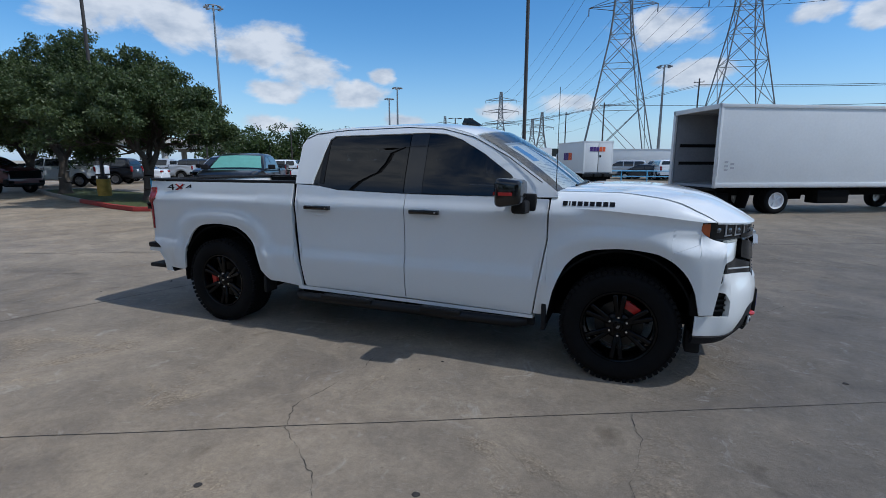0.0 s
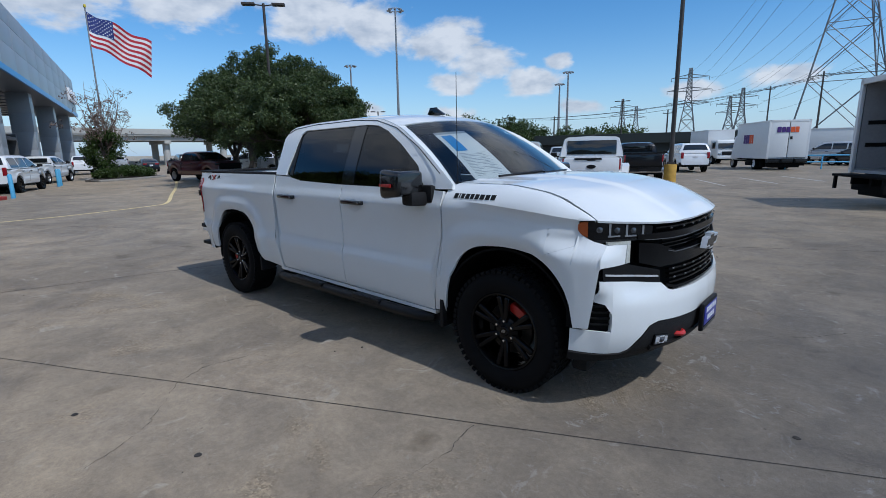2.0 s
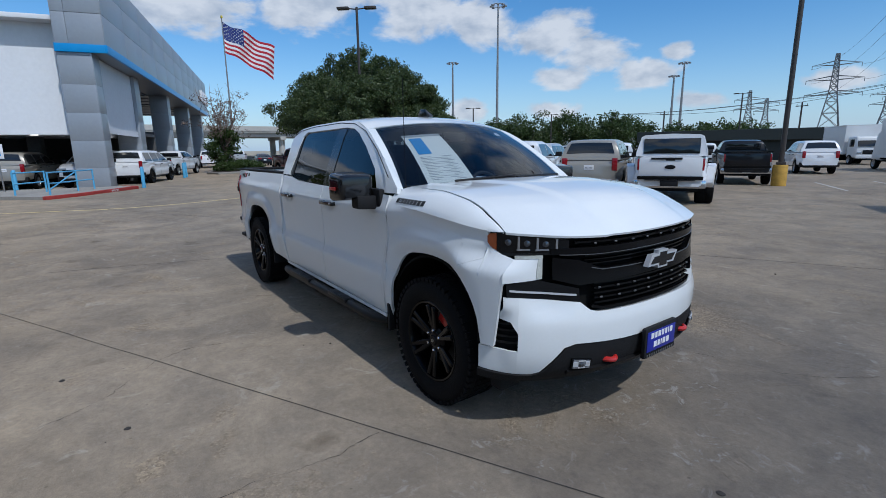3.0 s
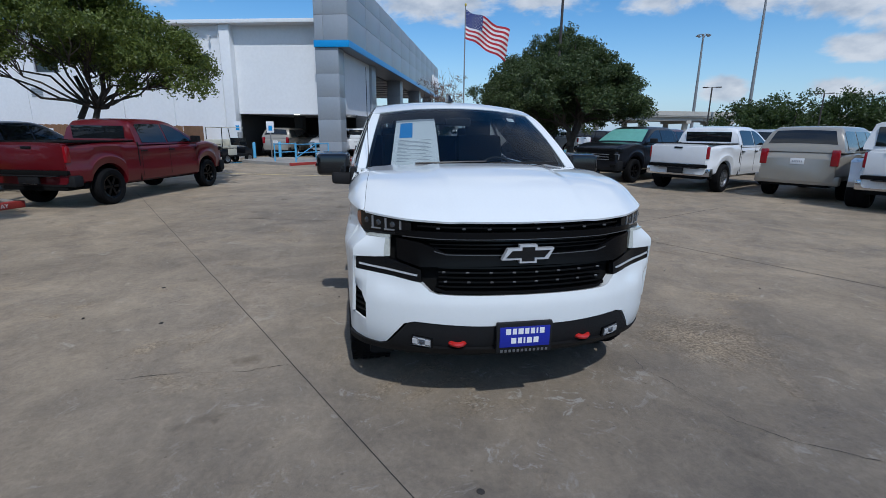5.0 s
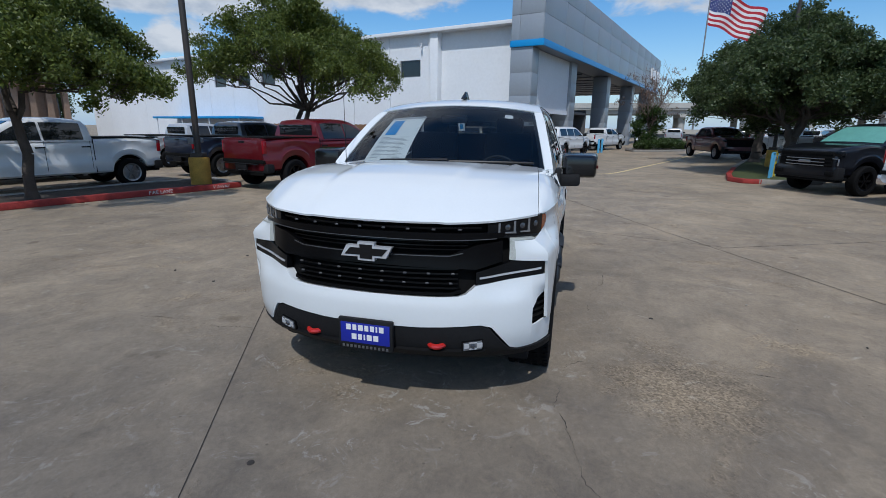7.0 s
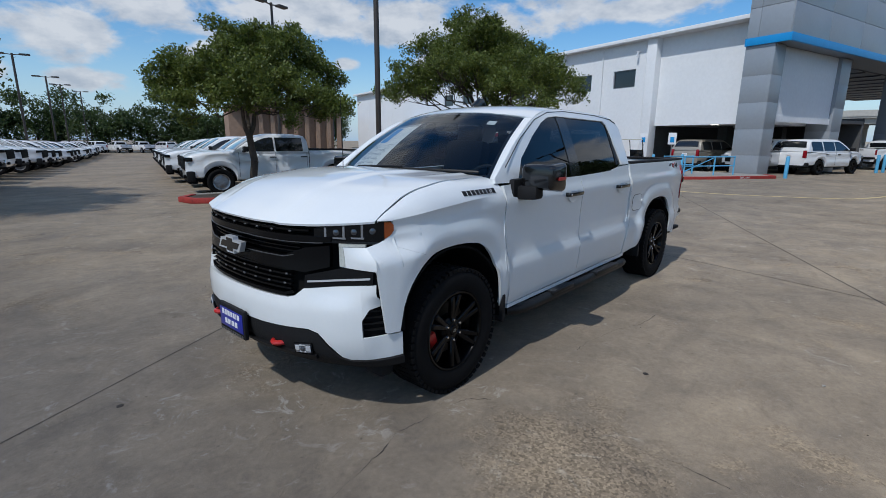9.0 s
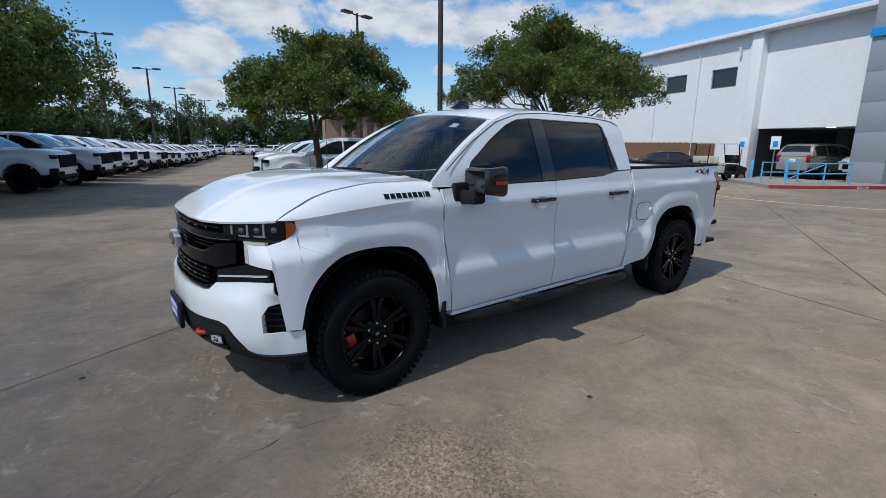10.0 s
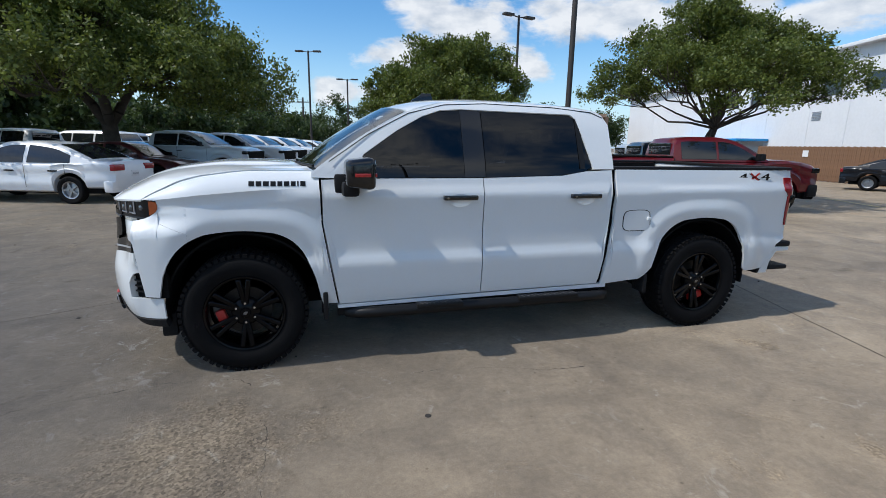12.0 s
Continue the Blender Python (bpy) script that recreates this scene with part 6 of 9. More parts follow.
        return b
    shared((kind, "under"), under, LINER, "underbody", T)
    if kind == "pickup":
        def bedgap():
            b = bmesh.new()
            if tonneau:
                box(b, (-1.87, 0, 1.405), (1.80, 1.72, 0.03), 0.01)
            else:
                box(b, (-1.87, 0, 1.398), (1.74, 1.58, 0.012), 0.002)
                for s in (-1, 1):
                    box(b, (-1.87, s * 0.86, 1.400), (1.82, 0.10, 0.03), 0.008)
            return b
        shared((kind, "bed", tonneau), bedgap, LINER, "bed_cover" if tonneau else "bed_liner", T)

        def gate():
            b = bmesh.new()
            box(b, (rear - 0.004, 0, 1.08), (0.03, 1.62, 0.50), 0.012)
            return b
        tg = shared((kind, "gate"), gate, paint, "tailgate", T)

        def pull():
            b = bmesh.new()
            box(b, (rear - 0.020, 0, 1.285), (0.02, 0.24, 0.055), 0.008)
            return b
        shared((kind, "pull"), pull, SATIN, "tailgate_handle", tg)

        def gap():
            b = bmesh.new()
            box(b, (rear + 0.01, 0, 0.775), (0.10, 1.70, 0.09), 0.01)
            return b
        shared((kind, "gategap"), gap, LINER, "gate_gap", T)

        def tread():
            b = bmesh.new()
            box(b, (rear - 0.055, 0, 0.715), (0.12, 1.30, 0.02), 0.006)
            box(b, (rear - 0.075, 0, 0.63), (0.05, 0.46, 0.16), 0.01)
            return b
        shared((kind, "tread"), tread, PLASTIC, "bumper_tread", T)

        def seam2():
            b = bmesh.new()
            for s in (-1, 1):
                box(b, (-0.955, s * hw * 0.975, 0.92), (0.016, 0.03, 0.9), 0)
            return b
        shared((kind, "cabgap"), seam2, SATIN, "cab_seam", T)
    if shade:
        def trim_bars():
            b = bmesh.new()
            for i in range(3):
                box(b, (front + 0.022, 0, 0.80 + 0.085 * i), (0.03, 1.10, 0.022), 0.004)
            box(b, (front + 0.03, 0, 0.895), (0.03, 0.34, 0.07), 0.008)
            return b
        shared((kind, "bright_bars"), trim_bars, STEEL, "grille_trim", T, "bright grille bars")
        for s in (-1, 1):
            def glow(s=s):
                b = bmesh.new()
                box(b, (front + 0.0, s * 0.80, 0.99), (0.03, 0.22, 0.025), 0.005)
                box(b, (front + 0.0, s * 0.905, 0.90), (0.03, 0.025, 0.18), 0.005)
                return b
            shared((kind, "lamp_edge", s), glow, LENS, "lamp_edge", T)
    if plate:
        def pl():
            b = bmesh.new()
            z = {"pickup": 0.62, "suv": 1.02, "sedan": 0.72}[kind]
            box(b, (rear - (0.075 if kind == "pickup" else 0.0), 0, z), (0.012, 0.31, 0.155), 0.003)
            return b
        p = shared((kind, "plate"), pl, PLATE_WHITE, "number_plate", T)

        def plb():
            b = bmesh.new()
            z = {"pickup": 0.62, "suv": 1.02, "sedan": 0.72}[kind]
            bars(b, [0.026] * 6, -0.11, z - 0.03, 0.05, 0.014, lambda y, zz, d: (rear - (0.0815 if kind == "pickup" else 0.0065) - d, y, zz), 0.001)
            return b
        shared((kind, "plate_bars"), plb, GREY_INK, "plate_bars", p)
    for x in (ax, -ax):
        for s in (-1, 1):
            plain_wheel(T, x, s * (hw - sp["tw"] / 2 - 0.02), r, sp["tw"], rim_mat, 5 if kind != "pickup" else 6)
    return T


def at(x, y, az, dz=0.0):
    return Matrix.Translation((x, y, ground_z(x, y) + dz)) @ Matrix.Rotation(radians(az), 4, "Z")


def uv(u, v):
    p = U * u + V * v
    return p.x, p.y


AZ_U = math.degrees(math.atan2(U.y, U.x))
# beside the building
vehicle("pickup", RED, "red crew-cab pickup with black rims parked by the kerb", "pickup truck", at(-8.8, -6.75, AZ_U), RIM_BLACK)
vehicle("pickup", NAVY, "dark blue pickup with covered bed under oak", "pickup truck", at(-11.3, -11.2, AZ_U), STEEL, tonneau=True)
vehicle("pickup", SILVER, "silver pickup parked beyond the dark one", "pickup truck", at(-14.4, -16.4, AZ_U), STEEL)
vehicle("pickup", WHITE_B, "white work pickup with steel wheels by the island", "pickup truck", at(-4.75 + 0.1, -12.93, AZ_U + 180), STEEL, group="south inner row")
for i in range(10):
    x, y = -4.6 + V.x * 3.0 * (i + 1), -13.1 + V.y * 3.0 * (i + 1)
    vehicle("pickup", WHITE_B, "white fleet pickup in the inner row", "pickup truck", at(x + (0.25 if i % 3 else -0.2), y, AZ_U + 180), STEEL, group="south inner row")
for i in range(24):
    x, y = uv(-10.9 + (0.35 if i % 4 == 1 else 0.0), 15.1 + 3.05 * i)
    vehicle("pickup", WHITE_B, "white pickup in dappled shade" if i == 0 else "white fleet pickup in the long row", "pickup truck", at(x, y, AZ_U), STEEL if i % 3 else RIM_BLACK, group="south outer row", bumper=CHROME if i % 5 == 3 else PLASTIC)
for i in range(7):
    x, y = uv(-18.0, 15.6 + 3.05 * i)
    vehicle("suv" if i % 2 else "pickup", WHITE_B, "white parked vehicle behind the long row", "parked vehicle", at(x, y, AZ_U + 180), STEEL, group="south back row")
for i in range(9):
    x, y = -27.5 + 3.2 * i, -92.0 - 1.1 * i
    vehicle("suv" if i % 3 == 0 else "pickup", WHITE_B, "white pickup at the far end of the lane", "pickup truck", at(x, y, -80), STEEL, group="far end row")
vehicle("sedan", WHITE_B, "white sedan parked under the big oak", "sedan", at(8.05, -10.4, AZ_U + 180), STEEL)
vehicle("sedan", MAROON, "dark red coupe between sedan and pickup", "coupe", at(*uv(-11.6, 12.6), AZ_U), RIM_BLACK, plate=False)
vehicle("sedan", BLACK_PAINT, "black sedan parked by the wooden fence", "sedan", at(-24.2, -10.6, 118), STEEL)
# under the showroom canopy
vehicle("suv", TAN, "tan sport utility vehicle under the canopy", "sport utility vehicle", at(-30.2, -5.2, 165), STEEL)
vehicle("suv", WHITE_B, "white sport utility vehicle beside the grey column", "sport utility vehicle", at(-30.9, 0.35, 155), RIM_BLACK)
vehicle("suv", SILVER, "silver sport utility vehicle nosing out", "sport utility vehicle", at(-29.2, -2.1, -20), STEEL)
vehicle("pickup", WHITE_B, "white pickup under the canopy", "pickup truck", at(-41.0, 3.4, 150), STEEL)
# north group
H = 118.5
vehicle("pickup", WHITE_B, "white crew-cab pickup seen from behind", "pickup truck", at(-8.95, 10.95, H), STEEL, bumper=CHROME, group="north group")
vehicle("suv", TAN, "champagne sport utility vehicle with roof rails", "sport utility vehicle", at(-6.75, 12.75, H), STEEL, bumper=TAN, group="north group")
vehicle("pickup", BLACK_PAINT, "black pickup facing the lot with green sunshade", "pickup truck", at(-11.75, 9.8, H + 180), RIM_BLACK, shade=True, group="north group", plate=False)
vehicle("pickup", BLACK_PAINT, "black pickup with chrome bumper seen from behind", "pickup truck", at(-5.9, 22.3, H), STEEL, bumper=CHROME, group="north group")
vehicle("suv", WHITE_B, "white sport utility vehicle beyond the pole", "sport utility vehicle", at(-6.5, 33.5, H), STEEL, group="north group")
vehicle("pickup", WHITE_B, "white pickup between parked cars", "pickup truck", at(-12.6, 22.5, H), STEEL, group="north group")
vehicle("suv", SILVER, "silver sport utility vehicle behind the group", "sport utility vehicle", at(-14.0, 18.0, H), STEEL, group="north group")
vehicle("pickup", MAROON, "maroon pickup crossing the far lane", "pickup truck", at(-29.6, 9.95, 10), STEEL)
vehicle("pickup", MAROON, "maroon pickup parked behind the oaks", "pickup truck", at(-17.0, 14.2, H + 180), STEEL)
for i in range(12):
    x, y = -34.0 - 0.9 * (i % 5), 16.0 + 3.3 * i
    k = ("pickup", "suv", "sedan")[i % 3]
    vehicle(k, (WHITE_B, BLACK_PAINT, WHITE_B, SILVER, NAVY)[i % 5], "parked vehicle beyond the oak island", "parked vehicle", at(x, y, H + 90), STEEL, group="far north rows")
for i in range(12):
    x, y = -58.0 - 0.6 * (i % 4), 6.0 + 3.3 * i
    vehicle(("sedan", "suv", "pickup")[i % 3], (BLACK_PAINT, WHITE_B, SILVER, BLACK_PAINT)[i % 4], "parked vehicle before the overpass", "parked vehicle", at(x, y, 170), STEEL, group="overpass rows")
for i, (x, y) in enumerate(((5.6, 50.2), (8.6, 51.5), (11.5, 53.0), (14.6, 54.5), (-24.0, 33.0), (-20.8, 34.5), (-17.6, 36.0), (-14.6, 37.0))):
    vehicle(("suv", "sedan", "suv", "pickup")[i % 4], (SILVER, BLACK_PAINT, SILVER, WHITE_B)[i % 4], "parked car at the lot's far edge", "parked vehicle", at(x, y, 30 + 90 * (i > 3)), STEEL, group="lot edge cars")
for k, paint, x, y, az in (("suv", SILVER, 0.5, 50.5, 172), ("sedan", BLACK_PAINT, 2.5, 47.6, 168), ("suv", WHITE_B, 4.4, 47.4, 100)):
    vehicle(k, paint, "parked car behind the pale guard rail", "parked vehicle", at(x, y, az), STEEL, group="lot edge cars")


def dually():
    T = vehicle("pickup", WHITE_B, "white heavy pickup with twin rear wheels and topper", "pickup truck", at(-4.25, 13.1, H), CHROME, bumper=CHROME, group="north group")
    b = bmesh.new()
    prof = [(0.93, 1.38), (0.92, 1.50), (0.80, 1.92), (0.70, 1.97), (0.0, 2.0)]
    rings = []
    for x in (-2.80, -2.70, -1.0, -0.97):
        k = 1.0 if -2.75 < x < -0.99 else 0.985
        rings.append([b.verts.new((x + (0.10 if (x < -2.75 and z > 1.6) else 0.0), y * k, z)) for y, z in prof] + [b.verts.new((x + (0.10 if (x < -2.75 and z > 1.6) else 0.0), -y * k, z)) for y, z in prof[-2::-1]])
    for p, q in zip(rings, rings[1:]):
        for i in range(len(p) - 1):
            b.faces.new((p[i], q[i], q[i + 1], p[i + 1]))
    b.faces.new(rings[0])
    b.faces.new(rings[-1][::-1])
    bmesh.ops.recalc_face_normals(b, faces=b.faces)
    tp = part("topper", b, WHITE_B, T, "white bed topper")
    b = bmesh.new()
    box(b, (-2.862, 0.10, 1.315), (0.02, 0.80, 0.055), 0.008)
    part("gate_trim", b, SATIN, T, "black tailgate strip")
    b = bmesh.new()
    lathe(b, [(0.0, 0.012), (0.9, 0.010), (1.0, 0.0)], 24)
    for v in b.verts:
        v.co = Vector((-2.856 - v.co.y, v.co.x * 0.14, 1.08 + v.co.z * 0.06))
    part("oval_badge", b, BLACK_DECAL, T, "plain dark oval badge")
    b = bmesh.new()
    box(b, (-2.772, 0, 1.66), (0.03, 1.44, 0.42), 0.01, Matrix.Rotation(0.16, 4, "Y"))
    part("topper_window", b, GLASS_FAR, tp)
    for s in (-1, 1):
        b = bmesh.new()
        skin(b, [(-AXLE - 0.62, 0.62), (-AXLE - 0.50, 0.50)] + [(-AXLE + x, z + 0.02) for x, z in ARCH[1:-1]] + [(-AXLE + 0.50, 0.50), (-AXLE + 0.62, 0.62)],
             [(-AXLE - 0.62, 0.66), (-AXLE - 0.45, 1.08), (-AXLE, 1.16), (-AXLE + 0.45, 1.08), (-AXLE + 0.62, 0.66)], lambda x, z: (x, s * (1.20 - 0.25 * max(0.0, abs(x + AXLE) - 0.3)), z), (0, s, 0), 0.05, 4, 0.2)
        part("rear_flare", b, WHITE_B, T, "wide white rear fender")
        plain_wheel(T, -AXLE, s * 1.07, 0.41, 0.22, CHROME, 6)


dually()

# ---- showroom ----
CORNER = Vector((-25.07, -1.11, 0))


def bld(u, v, z=0.0):
    return CORNER + U * u + V * v + Vector((0, 0, z))


BROT = Matrix((U, V, Vector((0, 0, 1)))).transposed().to_4x4()


def bbox(bm, u0, u1, v0, v1, z0, z1, bevel=0.0):
    box(bm, bld((u0 + u1) / 2, (v0 + v1) / 2, (z0 + z1) / 2), (abs(u1 - u0), abs(v1 - v0), abs(z1 - z0)), bevel, BROT)


def showroom():
    T = root("showroom_building", "white and grey dealership building with blue band", "building")
    # side wall: tilt-up panels between shallow grooves
    WIN = [10.05, 13.68, 17.04, 20.45, 25.1, 28.35, 31.8]
    edges = [8.27, 11.86, 15.36, 18.75, 22.1, 26.7, 30.0, 33.5, 36.2, 38.4, 41.8, 45.2, 48.6, 53.0, 57.0]
    W0, W1, Z0, Z1, TOP = 0.87, 0.86, 5.10, 6.22, 7.84
    for a, c in zip(edges, edges[1:]):
        inside = [w for w in WIN if a < w < c]
        rects = [(a + 0.012, c - 0.012, -1.0, TOP)]
        if inside:
            w = inside[0]
            rects = [(a + 0.012, w - W0, -1.0, TOP), (w + W0, c - 0.012, -1.0, TOP), (w - W0, w + W0, -1.0, Z0), (w - W0, w + W0, Z1, TOP)]
        for v0, v1, z0, z1 in rects:
            b = bmesh.new()
            bbox(b, 0.9, 1.2, v0, v1, z0, z1)
            part("wall_panel", b, STUCCO, T, smooth=False)
    for w in WIN:
        win = new("window")
        win.parent = T
        b = bmesh.new()
        bbox(b, 1.02, 1.06, w - W1, w + W1, Z0 + 0.01, Z1 - 0.01)
        part("pane", b, GLASS_FAR, win, "dark glass")
        b = bmesh.new()
        for v0, v1, z0, z1 in ((w - W0, w - W0 + 0.05, Z0, Z1), (w + W0 - 0.05, w + W0, Z0, Z1), (w - W0 + 0.05, w + W0 - 0.05, Z0, Z0 + 0.05), (w - W0 + 0.05, w + W0 - 0.05, Z1 - 0.05, Z1)):
            bbox(b, 0.98, 1.04, v0, v1, z0, z1)
        part("window_frame", b, PANEL_DARK, win)
    b = bmesh.new()
    bbox(b, 1.2, 26.0, 8.25, 57.0, -1.0, TOP - 0.1)
    part("building_core", b, STUCCO, T, smooth=False)
    b = bmesh.new()
    bbox(b, 0.62, 1.3, 7.6, 8.25, -0.6, TOP, 0.02)
    part("pilaster", b, STUCCO, T)
    for v in (11.86, 15.36, 8.42):
        b = bmesh.new()
        rod(b, bld(0.84, v, 0.2), bld(0.84, v, TOP), 0.05, 0.05, 8)
        part("downpipe", b, STUCCO, T)
    b = bmesh.new()
    bbox(b, 0.35, 1.7, 2.0, 57.2, TOP, TOP + 0.22, 0.03)
    part("roof_edge", b, STUCCO, T, "white roof edge")
    b = bmesh.new()
    bbox(b, 1.15, 8.8, 2.02, 7.62, 2.62, TOP)
    part("upper_wall", b, STUCCO, T, smooth=False)
    b = bmesh.new()
    bbox(b, 0.9, 8.8, 0.80, 2.0, 2.88, 6.38)
    part("front_upper_wall", b, STUCCO, T, smooth=False)
    b = bmesh.new()
    bbox(b, 0.8, 8.9, 0.74, 0.79, 2.68, 2.98)
    part("soffit_edge", b, STUCCO, T, smooth=False)
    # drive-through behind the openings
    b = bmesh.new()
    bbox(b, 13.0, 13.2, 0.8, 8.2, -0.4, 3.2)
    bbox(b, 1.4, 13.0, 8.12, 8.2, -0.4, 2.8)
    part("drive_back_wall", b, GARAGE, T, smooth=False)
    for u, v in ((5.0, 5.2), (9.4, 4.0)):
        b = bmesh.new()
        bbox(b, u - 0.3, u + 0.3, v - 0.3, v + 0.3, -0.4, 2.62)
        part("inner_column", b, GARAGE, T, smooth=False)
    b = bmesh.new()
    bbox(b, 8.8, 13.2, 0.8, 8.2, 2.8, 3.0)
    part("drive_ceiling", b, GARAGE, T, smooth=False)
    for u, v in ((1.6, 4.0), (3.0, 1.4), (6.6, 1.5)):
        b = bmesh.new()
        c = bld(u, v, 2.612 if v > 2 else 2.872)
        box(b, c, (0.34, 0.34, 0.02), 0.004)
        part("downlight", b, LAMP_GLOW, T, "lit round soffit lamp")

    def clad_column(u0, u1, v0, v1, top, k):
        col = new("column")
        col.parent = T
        z = -0.35
        while z < top - 0.05:
            z1 = min(top, z + 1.32)
            b = bmesh.new()
            bbox(b, u0, u1, v0, v1, z + 0.004, z1 - 0.004, 0.004)
            part("panel", b, PANEL, col)
            z = z1
        b = bmesh.new()
        bbox(b, u0 + 0.012, u1 - 0.012, v0 + 0.012, v1 - 0.012, -0.35, top)
        part("core", b, PANEL, col, smooth=False)
    clad_column(0.0, 1.1, 0.6, 2.0, 6.38, 0)
    clad_column(7.8, 9.1, 0.6, 1.9, 6.38, 1)
    clad_column(18.7, 20.0, 0.6, 1.9, 6.38, 2)
    clad_column(30.3, 31.6, 0.6, 1.9, 6.38, 3)
    clad_column(41.6, 42.9, 0.6, 1.9, 6.38, 4)
    clad_column(19.8, 21.2, 10.2, 12.0, 6.38, 5)
    # blue band and parapet
    b = bmesh.new()
    bbox(b, -0.12, 44.1, -0.12, 0.0, 6.38, 6.75, 0.01)
    bbox(b, -0.12, 0.0, 0.0, 2.02, 6.38, 6.75, 0.01)
    part("blue_band", b, SIGN_BLUE, T, "bright blue band")
    b = bmesh.new()
    bbox(b, 0.02, 44.0, 0.02, 2.0, 6.40, 10.5)
    bbox(b, 9.0, 44.0, 2.2, 12.0, 6.40, 8.0)
    part("parapet_core", b, PANEL_DARK, T, smooth=False)
    rows = ((6.75, 8.15), (8.15, 9.45), (9.45, 10.52))
    for i in range(11):
        for z0, z1 in rows:
            b = bmesh.new()
            bbox(b, 4.0 * i + 0.008, 4.0 * i + 3.992, -0.03, 0.02, z0 + 0.008, z1 - 0.008, 0.006)
            part("parapet_panel", b, PANEL, T)
    for v0, v1 in ((0.0, 1.45), (1.45, 2.0)):
        for z0, z1 in rows:
            b = bmesh.new()
            bbox(b, -0.03, 0.02, v0 + 0.006, v1 - 0.006, z0 + 0.008, z1 - 0.008, 0.006)
            part("parapet_panel", b, PANEL, T)
    for i in range(6):
        b = bmesh.new()
        bbox(b, 37.0 + 1.1 * i, 37.75 + 1.1 * i, -0.30, -0.05, 7.7, 8.6 + 0.35 * (i % 2 == 0), 0.03)
        part("sign_block", b, PLATE_WHITE, T, "white plain sign block")
    for i in range(12):
        b = bmesh.new()
        bbox(b, 10.4 + 2.8 * i, 10.5 + 2.8 * i, 2.2, 12.0, 6.33, 6.40)
        part("soffit_batten", b, PANEL_DARK, T, smooth=False)
    b = bmesh.new()
    box(b, bld(0.62, 8.95, 7.05), (0.10, 0.12, 0.30), 0.02, BROT)
    rod(b, bld(0.92, 8.95, 7.2), bld(0.5, 8.95, 7.2), 0.03, 0.03, 6)
    part("security_camera", b, PLATE_WHITE, T)
    b = bmesh.new()
    for i in range(6):
        bbox(b, 0.86, 0.90, 21.0, 21.8, 3.6 + 0.1 * i, 3.66 + 0.1 * i)
    part("wall_vent", b, PANEL, T)
    return T


showroom()


def blue_awning():
    T = root("awning", "bright blue flat awning against the white wall", "awning")
    b = bmesh.new()
    bbox(b, -1.6, 0.85, 26.0, 39.5, 2.24, 2.42, 0.02)
    part("cover", b, SIGN_BLUE, T)
    for v in (26.4, 30.6, 34.8, 39.1):
        b = bmesh.new()
        rod(b, bld(-1.4, v, -0.75), bld(-1.4, v, 2.24), 0.06, 0.06, 8)
        part("post", b, STUCCO, T)


blue_awning()


def wood_fence():
    T = root("wooden_fence", "brown cedar board fence along the wall", "fence")
    brds = {}
    for i in range(95):
        v = 10.1 + 0.145 * i
        if "b" not in brds:
            b = bmesh.new()
            box(b, (0, 0, 1.05), (0.022, 0.138, 2.05), 0.004, None, 1)
            ob = part("board", b, FENCE, T, smooth=False)
            brds["b"] = ob.data
        else:
            ob = new("board", brds["b"])
            ob.parent = T
        ob.matrix_basis = Matrix.Translation(bld(-1.2 + 0.006 * (i % 2), v, -0.27 + 0.02 * ((i * 7) % 3))) @ BROT
    for z in (0.5, 1.7):
        b = bmesh.new()
        bbox(b, -1.17, -1.10, 10.0, 23.9, z - 0.27, z - 0.18)
        part("rail", b, FENCE, T, smooth=False)
    b = bmesh.new()
    bbox(b, -1.245, -1.23, 18.6, 19.1, 1.18, 1.58)
    part("notice", b, PAPER, T, "small white notice")
    for v in (10.0, 23.8):
        b = bmesh.new()
        bbox(b, -1.1, 0.8, v, v + 0.06, -0.4, 1.82)
        part("end_panel", b, FENCE, T, smooth=False)


wood_fence()


def entry_island():
    T = root("kerb_island", "concrete island with red painted kerb", "kerb", kind="structure")
    out = [(-19.4, -4.0), (-20.4, -2.95), (-23.8, -0.72), (-24.6, -1.2), (-24.9, -3.0), (-25.6, -6.5), (-22.4, -6.9)]
    b = bmesh.new()
    slab(b, out, -0.12, 0.06)
    part("island_top", b, KERB_GREY, T, smooth=False)
    for p, q in zip(out[:4], out[1:4]):
        b = bmesh.new()
        a, c = Vector((*p, 0.0)), Vector((*q, 0.0))
        d = c - a
        box(b, (a + c) / 2, (d.length + 0.1, 0.17, 0.156), 0.02, Matrix.Rotation(math.atan2(d.y, d.x), 4, "Z"))
        part("red_kerb", b, KERB_RED, T)
    d = Vector(out[2]) - Vector(out[1])
    n = Vector((d.y, -d.x)).normalized()
    mid = Vector(out[1]) * 0.45 + Vector(out[2]) * 0.55
    side = 1 if n.dot(Vector((0, 0)) - mid) > 0 else -1
    for tx, k in (("FIRE LANE", 0.0),):
        text_part("kerb_lettering", tx, 0.12, Matrix.Translation((mid.x + n.x * side * 0.088, mid.y + n.y * side * 0.088, 0.005)) @ Matrix.Rotation(math.atan2(d.y, d.x) + math.pi, 4, "Z") @ Matrix.Rotation(math.pi / 2, 4, "X"), PLATE_WHITE, T, 0.001, "white kerb lettering")


entry_island()


